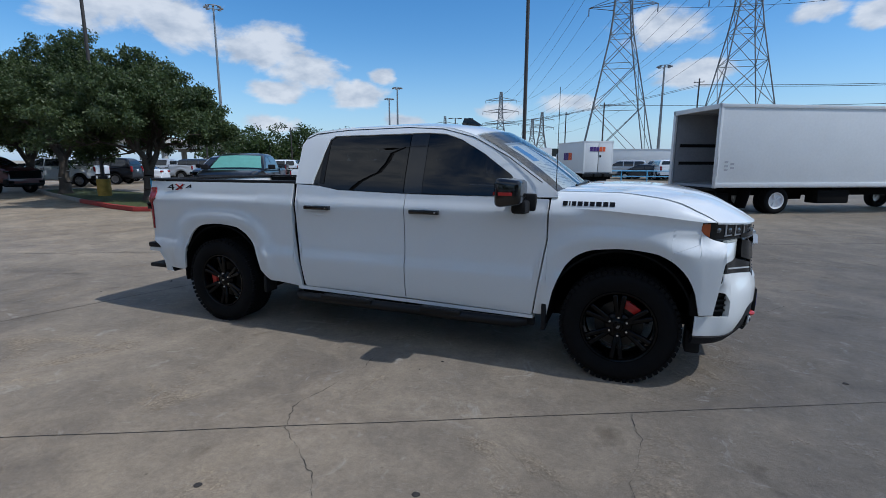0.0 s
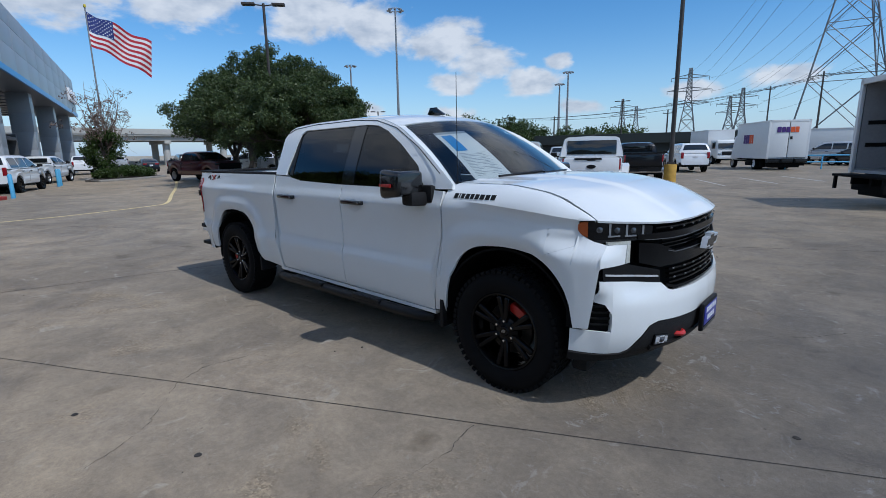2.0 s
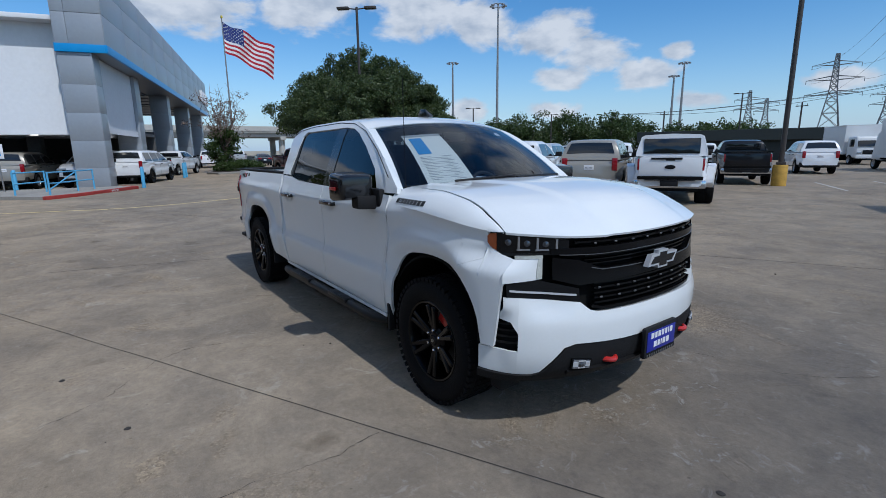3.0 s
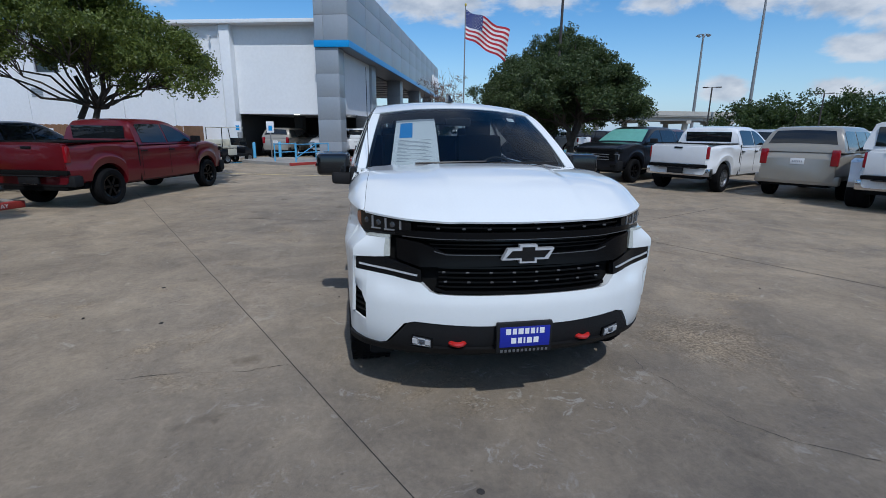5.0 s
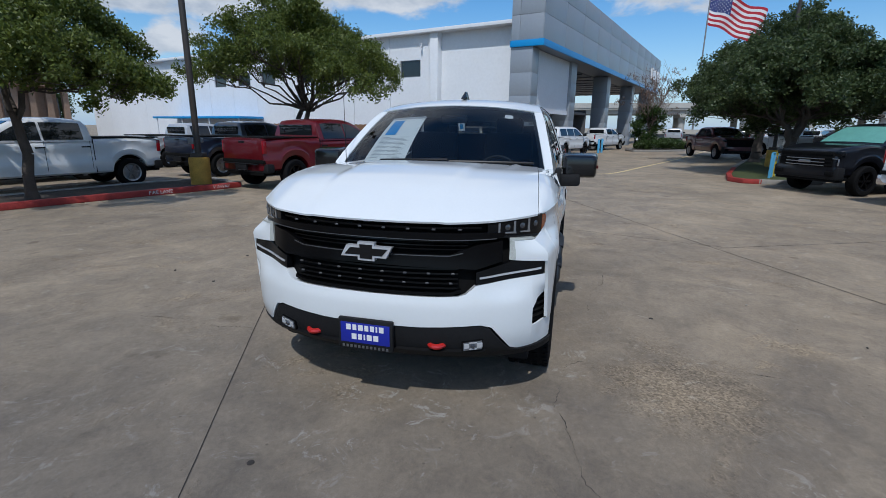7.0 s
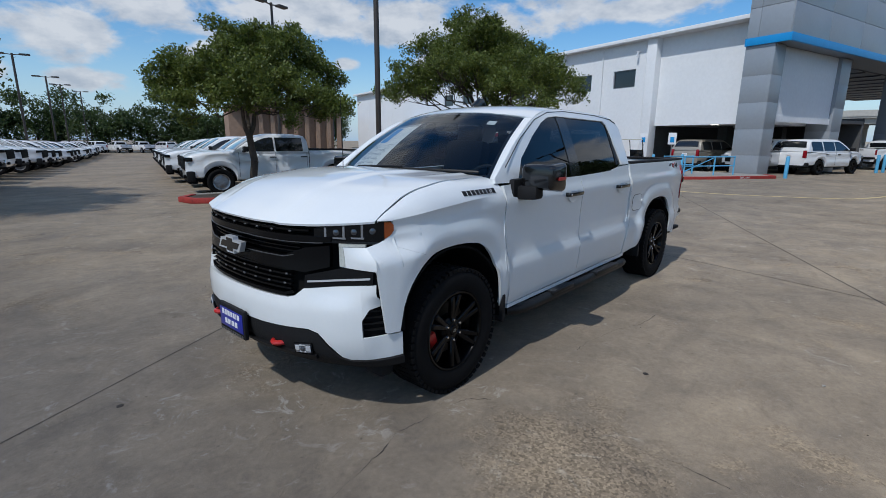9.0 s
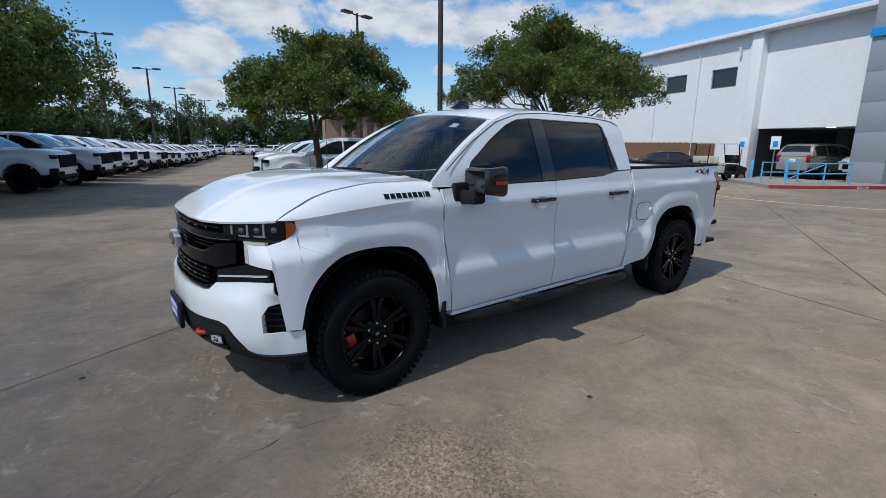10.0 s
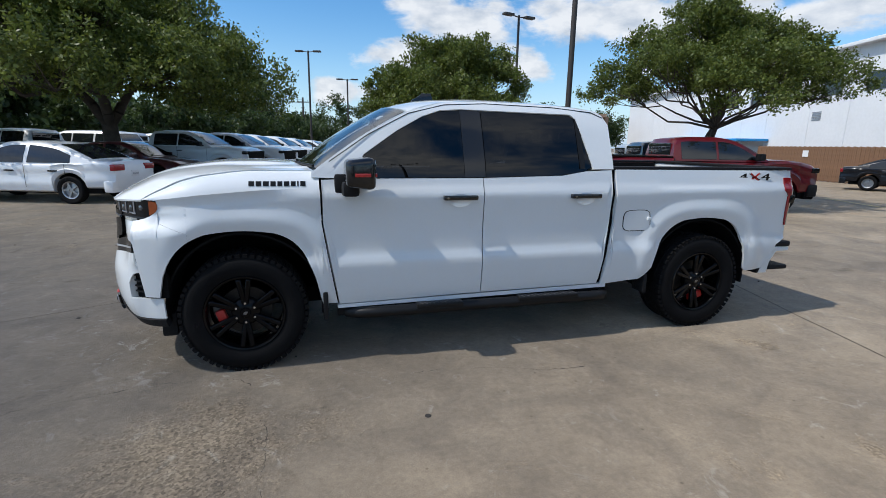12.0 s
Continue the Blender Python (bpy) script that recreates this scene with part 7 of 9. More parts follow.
def blue_rail():
    T = root("handrail", "light blue steel handrail by the ramp", "handrail")
    pts = [Vector((-20.6, -3.9, 0.05)), Vector((-22.2, -3.0, 0.05)), Vector((-23.4, -2.4, 0.05))]
    for p in pts + [pts[0] + Vector((-0.5, -1.1, 0)), pts[1] + Vector((-0.5, -1.1, 0))]:
        b = bmesh.new()
        rod(b, p, p + Vector((0, 0, 0.92)), 0.035, 0.035, 8)
        part("post", b, RAIL_BLUE, T)
    for z in (0.45, 0.88):
        b = bmesh.new()
        pipe(b, [p + Vector((0, 0, z)) for p in pts], 0.028, 8)
        part("rail", b, RAIL_BLUE, T)
        b = bmesh.new()
        pipe(b, [p + Vector((-0.5, -1.1, z)) for p in pts[:2]], 0.028, 8)
        part("rail", b, RAIL_BLUE, T)
    b = bmesh.new()
    rod(b, pts[0] + Vector((0, 0, 0.2)), pts[1] + Vector((0, 0, 0.86)), 0.026, 0.026, 8)
    part("brace", b, RAIL_BLUE, T)


blue_rail()
for i, (x, y) in enumerate(((-24.4, -0.35), (-24.3, -6.6), (-25.1, -5.3), (-33.8, 2.9), (-34.9, 3.2))):
    T = root("bollard", "light blue steel bollard", "bollard", Matrix.Translation((x, y, ground_z(x, y))), group="blue bollards")
    b = bmesh.new()
    lathe(b, [(0.085, 0.0), (0.085, 1.0), (0.06, 1.05), (0.0, 1.065)], 14)
    for v in b.verts:
        v.co = Vector((v.co.x, v.co.z, v.co.y))
    bmesh.ops.recalc_face_normals(b, faces=b.faces)
    part("post", b, RAIL_BLUE, T)


def parking_sign(x, y, az):
    T = root("parking_sign", "white and blue reserved parking sign on post", "sign", Matrix.Translation((x, y, 0.02)) @ Matrix.Rotation(radians(az), 4, "Z"), group="parking signs")
    b = bmesh.new()
    rod(b, (0, 0, 0), (0, 0, 2.0), 0.03, 0.03, 8)
    part("post", b, POLE_GREY, T)
    b = bmesh.new()
    box(b, (0.04, 0, 1.78), (0.012, 0.40, 0.62), 0.003)
    pl = part("plate", b, PLATE_WHITE, T)
    b = bmesh.new()
    box(b, (0.048, 0, 1.72), (0.006, 0.20, 0.28), 0.002)
    part("blue_square", b, SIGN_BLUE, pl)


parking_sign(-24.0, -5.6, 15)
parking_sign(-25.6, -7.7, 15)


def golf_cart():
    T = root("golf_cart", "black golf cart with cream seats and open frame", "golf cart", Matrix.Translation((-22.9, -7.6, ground_z(-22.9, -7.6))) @ Matrix.Rotation(radians(150), 4, "Z"))
    b = bmesh.new()
    box(b, (0, 0, 0.42), (2.2, 1.10, 0.16), 0.04)
    part("chassis", b, SATIN, T)
    b = bmesh.new()
    vs = box(b, (0.85, 0, 0.66), (0.62, 1.12, 0.40), 0.10)
    for v in vs:
        if v.co.x > 1.0 and v.co.z > 0.7:
            v.co.z -= 0.14
    part("front_cowl", b, BLACK_PAINT, T)
    b = bmesh.new()
    box(b, (-0.70, 0, 0.62), (0.9, 1.12, 0.32), 0.08)
    part("rear_body", b, BLACK_PAINT, T)
    for s in (-1, 1):
        b = bmesh.new()
        box(b, (-0.42, s * 0.565, 0.60), (0.62, 0.03, 0.34), 0.012)
        part("side_panel", b, CREAM, T, "cream side panel")
        b = bmesh.new()
        pipe(b, [(-1.12, s * 0.5, 0.62), (-1.42, s * 0.5, 0.64), (-1.46, s * 0.5, 1.02), (-1.12, s * 0.5, 1.0)], 0.02, 6)
        part("grab_bar", b, SATIN, T)
    b = bmesh.new()
    box(b, (-1.28, 0, 0.52), (0.42, 1.05, 0.05), 0.01)
    part("foot_deck", b, SATIN, T)
    for x in (-0.25, -0.85):
        b = bmesh.new()
        box(b, (x, 0, 0.86), (0.48, 1.05, 0.14), 0.04)
        box(b, (x - 0.24, 0, 1.08), (0.10, 1.05, 0.34), 0.04)
        part("seat", b, CREAM, T)
    for s in (-1, 1):
        for x, x2 in ((0.75, 0.55), (-1.05, -1.0)):
            b = bmesh.new()
            rod(b, (x, s * 0.52, 0.7), (x2, s * 0.52, 1.85), 0.022, 0.022, 6)
            part("roof_post", b, SATIN, T)
    b = bmesh.new()
    pipe(b, [(0.55, -0.52, 1.85), (-1.0, -0.52, 1.85), (-1.0, 0.52, 1.85), (0.55, 0.52, 1.85), (0.55, -0.52, 1.85)], 0.022, 6)
    part("roof_frame", b, CREAM, T)
    b = bmesh.new()
    box(b, (0.655, 0, 1.10), (0.012, 1.02, 0.42), 0.004, Matrix.Rotation(-0.17, 4, "Y"))
    part("lower_windscreen", b, GLASS_FAR, T)
    for x in (0.85, -0.80):
        for s in (-1, 1):
            plain_wheel(T, x, s * 0.48, 0.24, 0.20, STEEL, 5)


golf_cart()

# ---- trees ----


def crown_mesh(name, clumps, leaf, count, seed, flat=0.75):
    """Many small folded leaves, clustered round twig ends."""
    rng = np.random.default_rng(seed)
    cl = np.array(clumps)
    w = cl[:, 3] ** 2
    pick = rng.choice(len(cl), size=count, p=w / w.sum())
    d = rng.normal(size=(count, 3))
    d /= np.linalg.norm(d, axis=1)[:, None]
    rad = rng.random(count) ** 0.45
    c = cl[pick, :3] + d * (rad * cl[pick, 3])[:, None] * np.array([1, 1, flat])
    # gather into sprays
    n_s = max(1, count // 9)
    spray = c[:n_s]
    which = rng.integers(0, n_s, count)
    c = spray[which] + rng.normal(size=(count, 3)) * leaf * 1.25
    a = rng.normal(size=(count, 3))
    a /= np.linalg.norm(a, axis=1)[:, None]
    t = rng.normal(size=(count, 3))
    bvec = np.cross(a, t)
    bvec /= np.linalg.norm(bvec, axis=1)[:, None]
    s = leaf * (0.6 + 0.8 * rng.random(count))[:, None]
    p0, p2 = c - a * s * 0.95, c + a * s * 0.95
    nvec = np.cross(a, bvec)
    p1, p3 = c + bvec * s * 0.5 + nvec * s * 0.18, c - bvec * s * 0.5 + nvec * s * 0.18
    verts = np.stack([p0, p1, p2, p3], axis=1).reshape(-1, 3)
    me = bpy.data.meshes.new(name)
    me.vertices.add(count * 4)
    me.vertices.foreach_set("co", verts.astype(np.float32).ravel())
    me.loops.add(count * 4)
    me.loops.foreach_set("vertex_index", np.arange(count * 4, dtype=np.int32))
    me.polygons.add(count)
    me.polygons.foreach_set("loop_start", np.arange(0, count * 4, 4, dtype=np.int32))
    me.update()
    me.validate()
    return me


def limb(bm, a, b, r0, r1, rng, steps=5, wob=0.10):
    a, b = Vector(a), Vector(b)
    pts = [a]
    L = (b - a).length
    for i in range(1, steps):
        k = i / steps
        pts.append(a.lerp(b, k) + Vector(rng.normal(size=3)) * wob * L * 0.35 * math.sin(k * math.pi))
    pts.append(b)
    for i in range(steps):
        rod(bm, pts[i], pts[i + 1], r0 + (r1 - r0) * i / steps, r0 + (r1 - r0) * (i + 1) / steps, 9 if r0 > 0.06 else 5, caps=(i == 0 or i == steps - 1))
    return pts


def tree(name, label, base, fork, lobes, leaf, count, leafmat, trunk_r, seed, stems=3, group=""):
    """lobes: (x, y, z, radius) relative to the base; fork: the height at which the trunk divides into stems."""
    rng = np.random.default_rng(seed)
    z0 = ground_z(base[0], base[1]) + (base[2] if len(base) > 2 else 0.0)
    T = root(name, label, "tree", Matrix.Translation((base[0], base[1], z0)), group)
    bm = bmesh.new()
    top = Vector((0.06 * rng.normal(), 0.06 * rng.normal(), fork))
    rod(bm, (0, 0, -0.05), (0, 0, 0.18), trunk_r * 1.6, trunk_r * 1.12, 12)
    limb(bm, (0, 0, 0.15), top, trunk_r * 1.12, trunk_r * 0.85, rng, 4, 0.06)
    lo = min(q[2] - q[3] * 0.5 for q in lobes)
    mean_z = sum(q[2] for q in lobes) / len(lobes)
    reach = sum(math.hypot(q[0], q[1]) for q in lobes) / len(lobes)
    ends = []
    for i in range(stems):
        a = 2 * math.pi * (i + 0.25) / stems + 0.4 * rng.normal()
        e = Vector((reach * 0.38 * math.cos(a), reach * 0.38 * math.sin(a), fork + (mean_z - fork) * 0.72))
        ends.append(limb(bm, top - Vector((0, 0, 0.12)), e, trunk_r * 0.66, trunk_r * 0.34, rng, 5, 0.14))
    clumps = []
    for lx, ly, lz, lr in lobes:
        end = Vector((lx, ly, lz - lr * 0.2))
        st = min(ends, key=lambda p: (p[-1] - end).length)
        pts = limb(bm, st[3], end, trunk_r * 0.24, trunk_r * 0.07, rng, 5, 0.16)
        n = max(12, int(30 * (lr / 1.4) ** 1.6))
        for i in range(n):
            d = Vector(rng.normal(size=3)).normalized()
            if d.z < -0.55:
                d.z *= -0.6
            k = lr * (0.45 + 0.60 * rng.random())
            c = Vector((lx, ly, lz)) + Vector((d.x * k, d.y * k, d.z * k * 0.78))
            clumps.append((c.x, c.y, c.z, lr * (0.20 + 0.18 * rng.random())))
            if i % 3 == 0:
                limb(bm, pts[3 + (i % 2)], c, trunk_r * 0.07, 0.006, rng, 3, 0.14)
    part("trunk", bm, BARK, T, "grey-brown forked trunk", sharp=60)
    ob = new("crown", crown_mesh("crown", clumps, leaf, count, seed + 7))
    ob.data.materials.append(leafmat)
    ob.parent = T
    tagged(ob, "dense green leaves with gaps")
    return T


def lobes_round(cx, cy, rx, ry, z0, z1, n, r, seed):
    rng = np.random.default_rng(seed)
    out = []
    for i in range(n):
        a = 2 * math.pi * (i + 0.3 * rng.random()) / n * 2.618
        k = math.sqrt((i + 0.5) / n)
        z = z1 - (z1 - z0) * k ** 1.6 + 0.25 * rng.normal()
        out.append((cx + rx * k * math.cos(a), cy + ry * k * math.sin(a), z, r * (0.8 + 0.4 * rng.random())))
    return out


# live oaks on the north island
tree("live_oak_tree", "spreading live oak with dark green crown on island", (-15.9, 8.85, 0.12), 1.2,
     lobes_round(-0.2, 0.05, 2.8, 2.8, 2.3, 4.85, 20, 1.12, 3) + [(-0.4, 0.2, 5.2, 0.9), (0.8, 0.7, 3.1, 1.4), (-1.0, -0.6, 3.1, 1.4)], 0.056, 150000, LEAF_DARK, 0.20, 11, group="island live oaks")
tree("live_oak_tree", "broad live oak behind the first on island", (-23.4, 10.2, 0.12), 1.4,
     lobes_round(0.3, 0.3, 3.7, 3.7, 2.6, 6.1, 20, 1.35, 5) + [(0, 0, 3.3, 1.8), (0.6, 1.0, 6.9, 1.05), (-0.8, 0.2, 6.2, 1.0), (0.2, 0.4, 4.8, 1.6)], 0.064, 110000, LEAF_DARK, 0.22, 12, group="island live oaks")
tree("live_oak_tree", "live oak at the island's far end", (-29.6, 12.3, 0.12), 1.5,
     lobes_round(0, 0, 3.5, 3.5, 2.4, 4.9, 14, 1.5, 6) + [(0, 0, 3.2, 1.8)], 0.08, 54000, LEAF_DARK, 0.22, 13, group="island live oaks")
# oak above the red pickup
tree("oak_tree", "forked oak with open crown above the parked pickups", (-10.9, -8.7, 0.05), 0.85,
     lobes_round(0.2, 0.1, 3.25, 3.25, 3.25, 5.0, 22, 1.05, 21) + [(-0.6, 0.2, 5.15, 0.85), (0.3, 0.4, 4.0, 1.3)], 0.044, 104000, LEAF_MID, 0.17, 22, stems=2)
# small oak on the kerb island
tree("oak_tree", "slim young oak on the red-kerbed island", (-2.5, -10.25, 0.14), 1.75,
     lobes_round(-0.1, 0.1, 2.2, 2.2, 2.5, 3.95, 17, 0.88, 31) + [(1.6, -0.9, 3.1, 0.75), (0, 0, 3.1, 1.1)], 0.042, 80000, LEAF_MID, 0.10, 32)
# big oak over the sedan
tree("oak_tree", "large old oak shading the parked cars", (*uv(-12.9, 13.6), 0.05), 2.1,
     lobes_round(0.4, 0.8, 5.3, 5.6, 3.2, 7.4, 30, 1.75, 41) + [(-2.6, 4.6, 4.0, 1.3), (4.5, 4.0, 4.3, 1.5), (7.2, 2.5, 4.6, 1.6), (0, 0, 4.8, 2.2), (3, 0, 4.6, 2), (-2, 1, 4.4, 1.8)], 0.062, 240000, LEAF_MID, 0.30, 42, stems=4)
tree("oak_tree", "oak in the row behind the cars", (*uv(-25.0, 12.0), 0.05), 2.0,
     lobes_round(0, 0, 4.6, 4.6, 3.0, 7.0, 16, 1.9, 44) + [(0, 0, 4.4, 2.4)], 0.11, 50000, LEAF_MID, 0.26, 45)


def far_tree(i, x, y, h, r, seed, mat_=None):
    rng = np.random.default_rng(seed)
    T = root("distant_tree", "distant leafy tree at the lot's edge", "tree", Matrix.Translation((x, y, ground_z(x, y))), group="tree belt")
    bm = bmesh.new()
    limb(bm, (0, 0, 0), (0, 0, h * 0.6), 0.18, 0.08, rng, 3, 0.05)
    part("trunk", bm, BARK, T)
    clumps = []
    for k in range(26):
        d = Vector(rng.normal(size=3)).normalized()
        q = rng.random() ** 0.4
        clumps.append((d.x * r * q, d.y * r * q, h * 0.52 + d.z * h * 0.42 * q, r * 0.36))
    ob = new("crown", crown_mesh("crown", clumps, 0.22, 4600, seed + 1))
    ob.data.materials.append(mat_ or LEAF_FAR)
    ob.parent = T


k = 0
rng0 = np.random.default_rng(77)
for v in np.arange(10.0, 96.0, 4.6):
    x, y = uv(-25.5 - 2.5 * rng0.random() - 0.02 * v, v)
    far_tree(k, x, y, 5.6 + 2.2 * rng0.random(), 3.0 + rng0.random(), 500 + k)
    k += 1
for i in range(20):
    a = radians(-88 - 2.0 * i)
    d = 103 + 8 * rng0.random()
    far_tree(k, 3 + d * math.cos(a), 3 + d * math.sin(a), 7.5 + 4.5 * rng0.random(), 4.2 + rng0.random(), 600 + k)
    k += 1
for i in range(2, 15):
    a = radians(141 - 2.2 * i)
    d = 88 + 14 * rng0.random()
    far_tree(k, d * math.cos(a), d * math.sin(a), (7.2 if i < 10 else 5.0) + 1.4 * rng0.random(), 4.0 + rng0.random(), 700 + k)
    k += 1


def bare_bush():
    T = root("ornamental_tree", "thin reddish bare-twigged tree with ivy base", "tree", Matrix.Translation((-41.5, 7.4, ground_z(-41.5, 7.4))))
    rng = np.random.default_rng(9)
    bm = bmesh.new()
    limb(bm, (0, 0, 0), (0, 0, 2.6), 0.16, 0.12, rng, 4, 0.05)
    ends = []
    for i in range(34):
        a = 2 * math.pi * i / 34 * 2.6
        e = Vector((1.9 * math.cos(a) * (0.3 + 0.7 * rng.random()), 1.9 * math.sin(a) * (0.3 + 0.7 * rng.random()), 3.6 + 3.1 * rng.random()))
        p = limb(bm, (0, 0, 1.2 + 1.4 * rng.random()), e, 0.05, 0.012, rng, 4, 0.12)
        for j in range(7):
            q = p[2 + j % 3]
            limb(bm, q, q + Vector(rng.normal(size=3)) * 0.55 + Vector((0, 0, 0.35)), 0.016, 0.005, rng, 2, 0.1)
    part("limb_work", bm, TWIG, T, "reddish bare branching limbs")
    cl = [(0.5 * rng.normal(), 0.5 * rng.normal(), 0.6 + 2.8 * rng.random(), 0.55) for _ in range(26)]
    ob = new("ivy", crown_mesh("ivy", cl, 0.09, 7000, 91))
    ob.data.materials.append(BUSH)
    ob.parent = T
    tw = [(1.7 * rng.normal() * 0.6, 1.7 * rng.normal() * 0.6, 5.0 + 0.9 * rng.normal(), 0.6) for _ in range(26)]
    ob = new("dry_leaves", crown_mesh("dry_leaves", tw, 0.06, 2600, 92))
    ob.data.materials.append(TWIG)
    ob.parent = T


bare_bush()
for i, (x, y, r) in enumerate(((-40.2, 8.6, 0.9), (-42.6, 9.2, 0.8), (-39.8, 7.0, 0.7), (-41.3, 10.0, 0.7))):
    T = root("clipped_shrub", "rounded green shrub by the entrance", "shrub", Matrix.Translation((x, y, ground_z(x, y))), group="entrance shrubs")
    rng = np.random.default_rng(i)
    cl = [(r * 0.5 * rng.normal(), r * 0.5 * rng.normal(), r * (0.5 + 0.35 * rng.random()), r * 0.45) for _ in range(14)]
    ob = new("foliage", crown_mesh("foliage", cl, 0.07, 3500, 300 + i))
    ob.data.materials.append(BUSH)
    ob.parent = T
    bm = bmesh.new()
    for j in range(5):
        limb(bm, (0, 0, 0), (0.3 * rng.normal() * r, 0.3 * rng.normal() * r, r * 0.6), 0.03, 0.01, rng, 2)
    part("stem", bm, BARK, T)

# ---- poles, towers, overpass, work trucks ----


def light_pole(name, label, x, y, h, r=0.075, base=True, heads=2, mat_=None, group="", az=0.0, square=False):
    T = root(name, label, "street lamp", Matrix.Translation((x, y, ground_z(x, y))) @ Matrix.Rotation(radians(az), 4, "Z"), group)
    z0 = 0.0
    if base:
        b = bmesh.new()
        lathe(b, [(0.0, 0.0), (0.27, 0.0), (0.27, 0.82), (0.25, 0.86), (0.0, 0.87)], 20)
        for v in b.verts:
            v.co = Vector((v.co.x, v.co.z, v.co.y))
        bmesh.ops.recalc_face_normals(b, faces=b.faces)
        part("base", b, POST_YELLOW, T, "chipped yellow concrete base")
        z0 = 0.86
        b = bmesh.new()
        box(b, (0, 0, z0 + 0.06), (0.34, 0.34, 0.12), 0.02)
        part("base_cover", b, POLE, T)
    b = bmesh.new()
    rod(b, (0, 0, z0), (0, 0, h), r, r * 0.82, 4 if square else 12)
    part("pole", b, mat_ or POLE, T)
    for i in range(heads):
        a = 2 * math.pi * i / max(1, heads)
        b = bmesh.new()
        rod(b, (0, 0, h - 0.1), (0.45 * math.cos(a), 0.45 * math.sin(a), h - 0.05), 0.035, 0.03, 6)
        box(b, (0.72 * math.cos(a), 0.72 * math.sin(a), h - 0.04), (0.62, 0.32, 0.12), 0.03, Matrix.Rotation(a, 4, "Z"))
        part("lamp_head", b, mat_ or POLE, T)
    return T


light_pole("street_lamp", "tall bronze light pole with yellow base", -3.54, 20.49, 14.0, 0.10, True, 2, az=20, group="yellow-based poles")
P2 = light_pole("street_lamp", "bronze light pole with chipped yellow base on island", -6.13, -9.03, 11.5, 0.085, True, 2, az=20, group="yellow-based poles")
b = bmesh.new()
box(b, (0.05, -0.13, 1.30), (0.14, 0.16, 0.16), 0.03)
box(b, (-0.12, 0.04, 1.32), (0.14, 0.14, 0.14), 0.03)
part("flood_lamps", b, POLE_GREY, P2)
light_pole("street_lamp", "bronze light pole rising through the oak", -20.1, 9.87, 9.0, 0.08, True, 2, az=50, group="lot light poles")
light_pole("street_lamp", "bronze light pole south of the building", -9.89, -21.58, 8.7, 0.08, False, 2, az=15, group="lot light poles")
for i, (x, y, h) in enumerate(((1.1, -37.9, 9.0), (-2.5, -45.0, 8.1), (-6.35, -57.2, 8.0), (-10.0, -71.0, 8.6), (-16.0, -90.0, 9.4))):
    light_pole("street_lamp", "slender lamp pole along the south lane", x, y, h, 0.09, False, 2, az=-15, group="south lane poles")
for i, (az, d, h) in enumerate(((139.9, 70, 7.4), (112.3, 75, 8.4), (131.0, 80, 7.0), (124.5, 92, 7.6))):
    a = radians(az)
    light_pole("street_lamp", "distant twin-arm lamp pole", 4.0 + d * math.cos(a), -2.5 + d * math.sin(a), h, 0.10, False, 2, az=az + 90, group="distant lamps")


def high_mast(az, d, el, label, ox, oy):
    a = radians(az)
    h = d * math.tan(radians(el)) + 1.6
    T = root("high_mast_lamp", label, "mast", Matrix.Translation((ox + d * math.cos(a), oy + d * math.sin(a), ground_z(ox + d * math.cos(a), oy + d * math.sin(a)))), group="high masts")
    b = bmesh.new()
    rod(b, (0, 0, 0), (0, 0, h), 0.40 * d / 130, 0.18 * d / 130, 8)
    part("mast", b, POLE_GREY, T)
    b = bmesh.new()
    ring = [Vector((1.6 * math.cos(2 * math.pi * i / 12), 1.6 * math.sin(2 * math.pi * i / 12), h)) for i in range(13)]
    pipe(b, ring, 0.10, 5)
    part("lamp_ring", b, POLE_GREY, T)
    for i in range(8):
        b = bmesh.new()
        w = 2 * math.pi * i / 8
        box(b, (1.7 * math.cos(w), 1.7 * math.sin(w), h - 0.2), (0.7, 0.5, 0.35), 0.05, Matrix.Rotation(w, 4, "Z"))
        part("lamp_head", b, POLE_GREY, T)


for az, d, el, ox, oy in ((136.5, 125, 15.2, 3.2, -3.8), (117.4, 190, 8.4, 3.2, -3.8), (118.3, 205, 7.2, 3.2, -3.8), (87.9, 150, 9.9, 1.9, -4.5), (143.1, 170, 9.6, 5.36, -0.45)):
    high_mast(az, d, el, "very tall grey high-mast lamp by the highway", ox, oy)


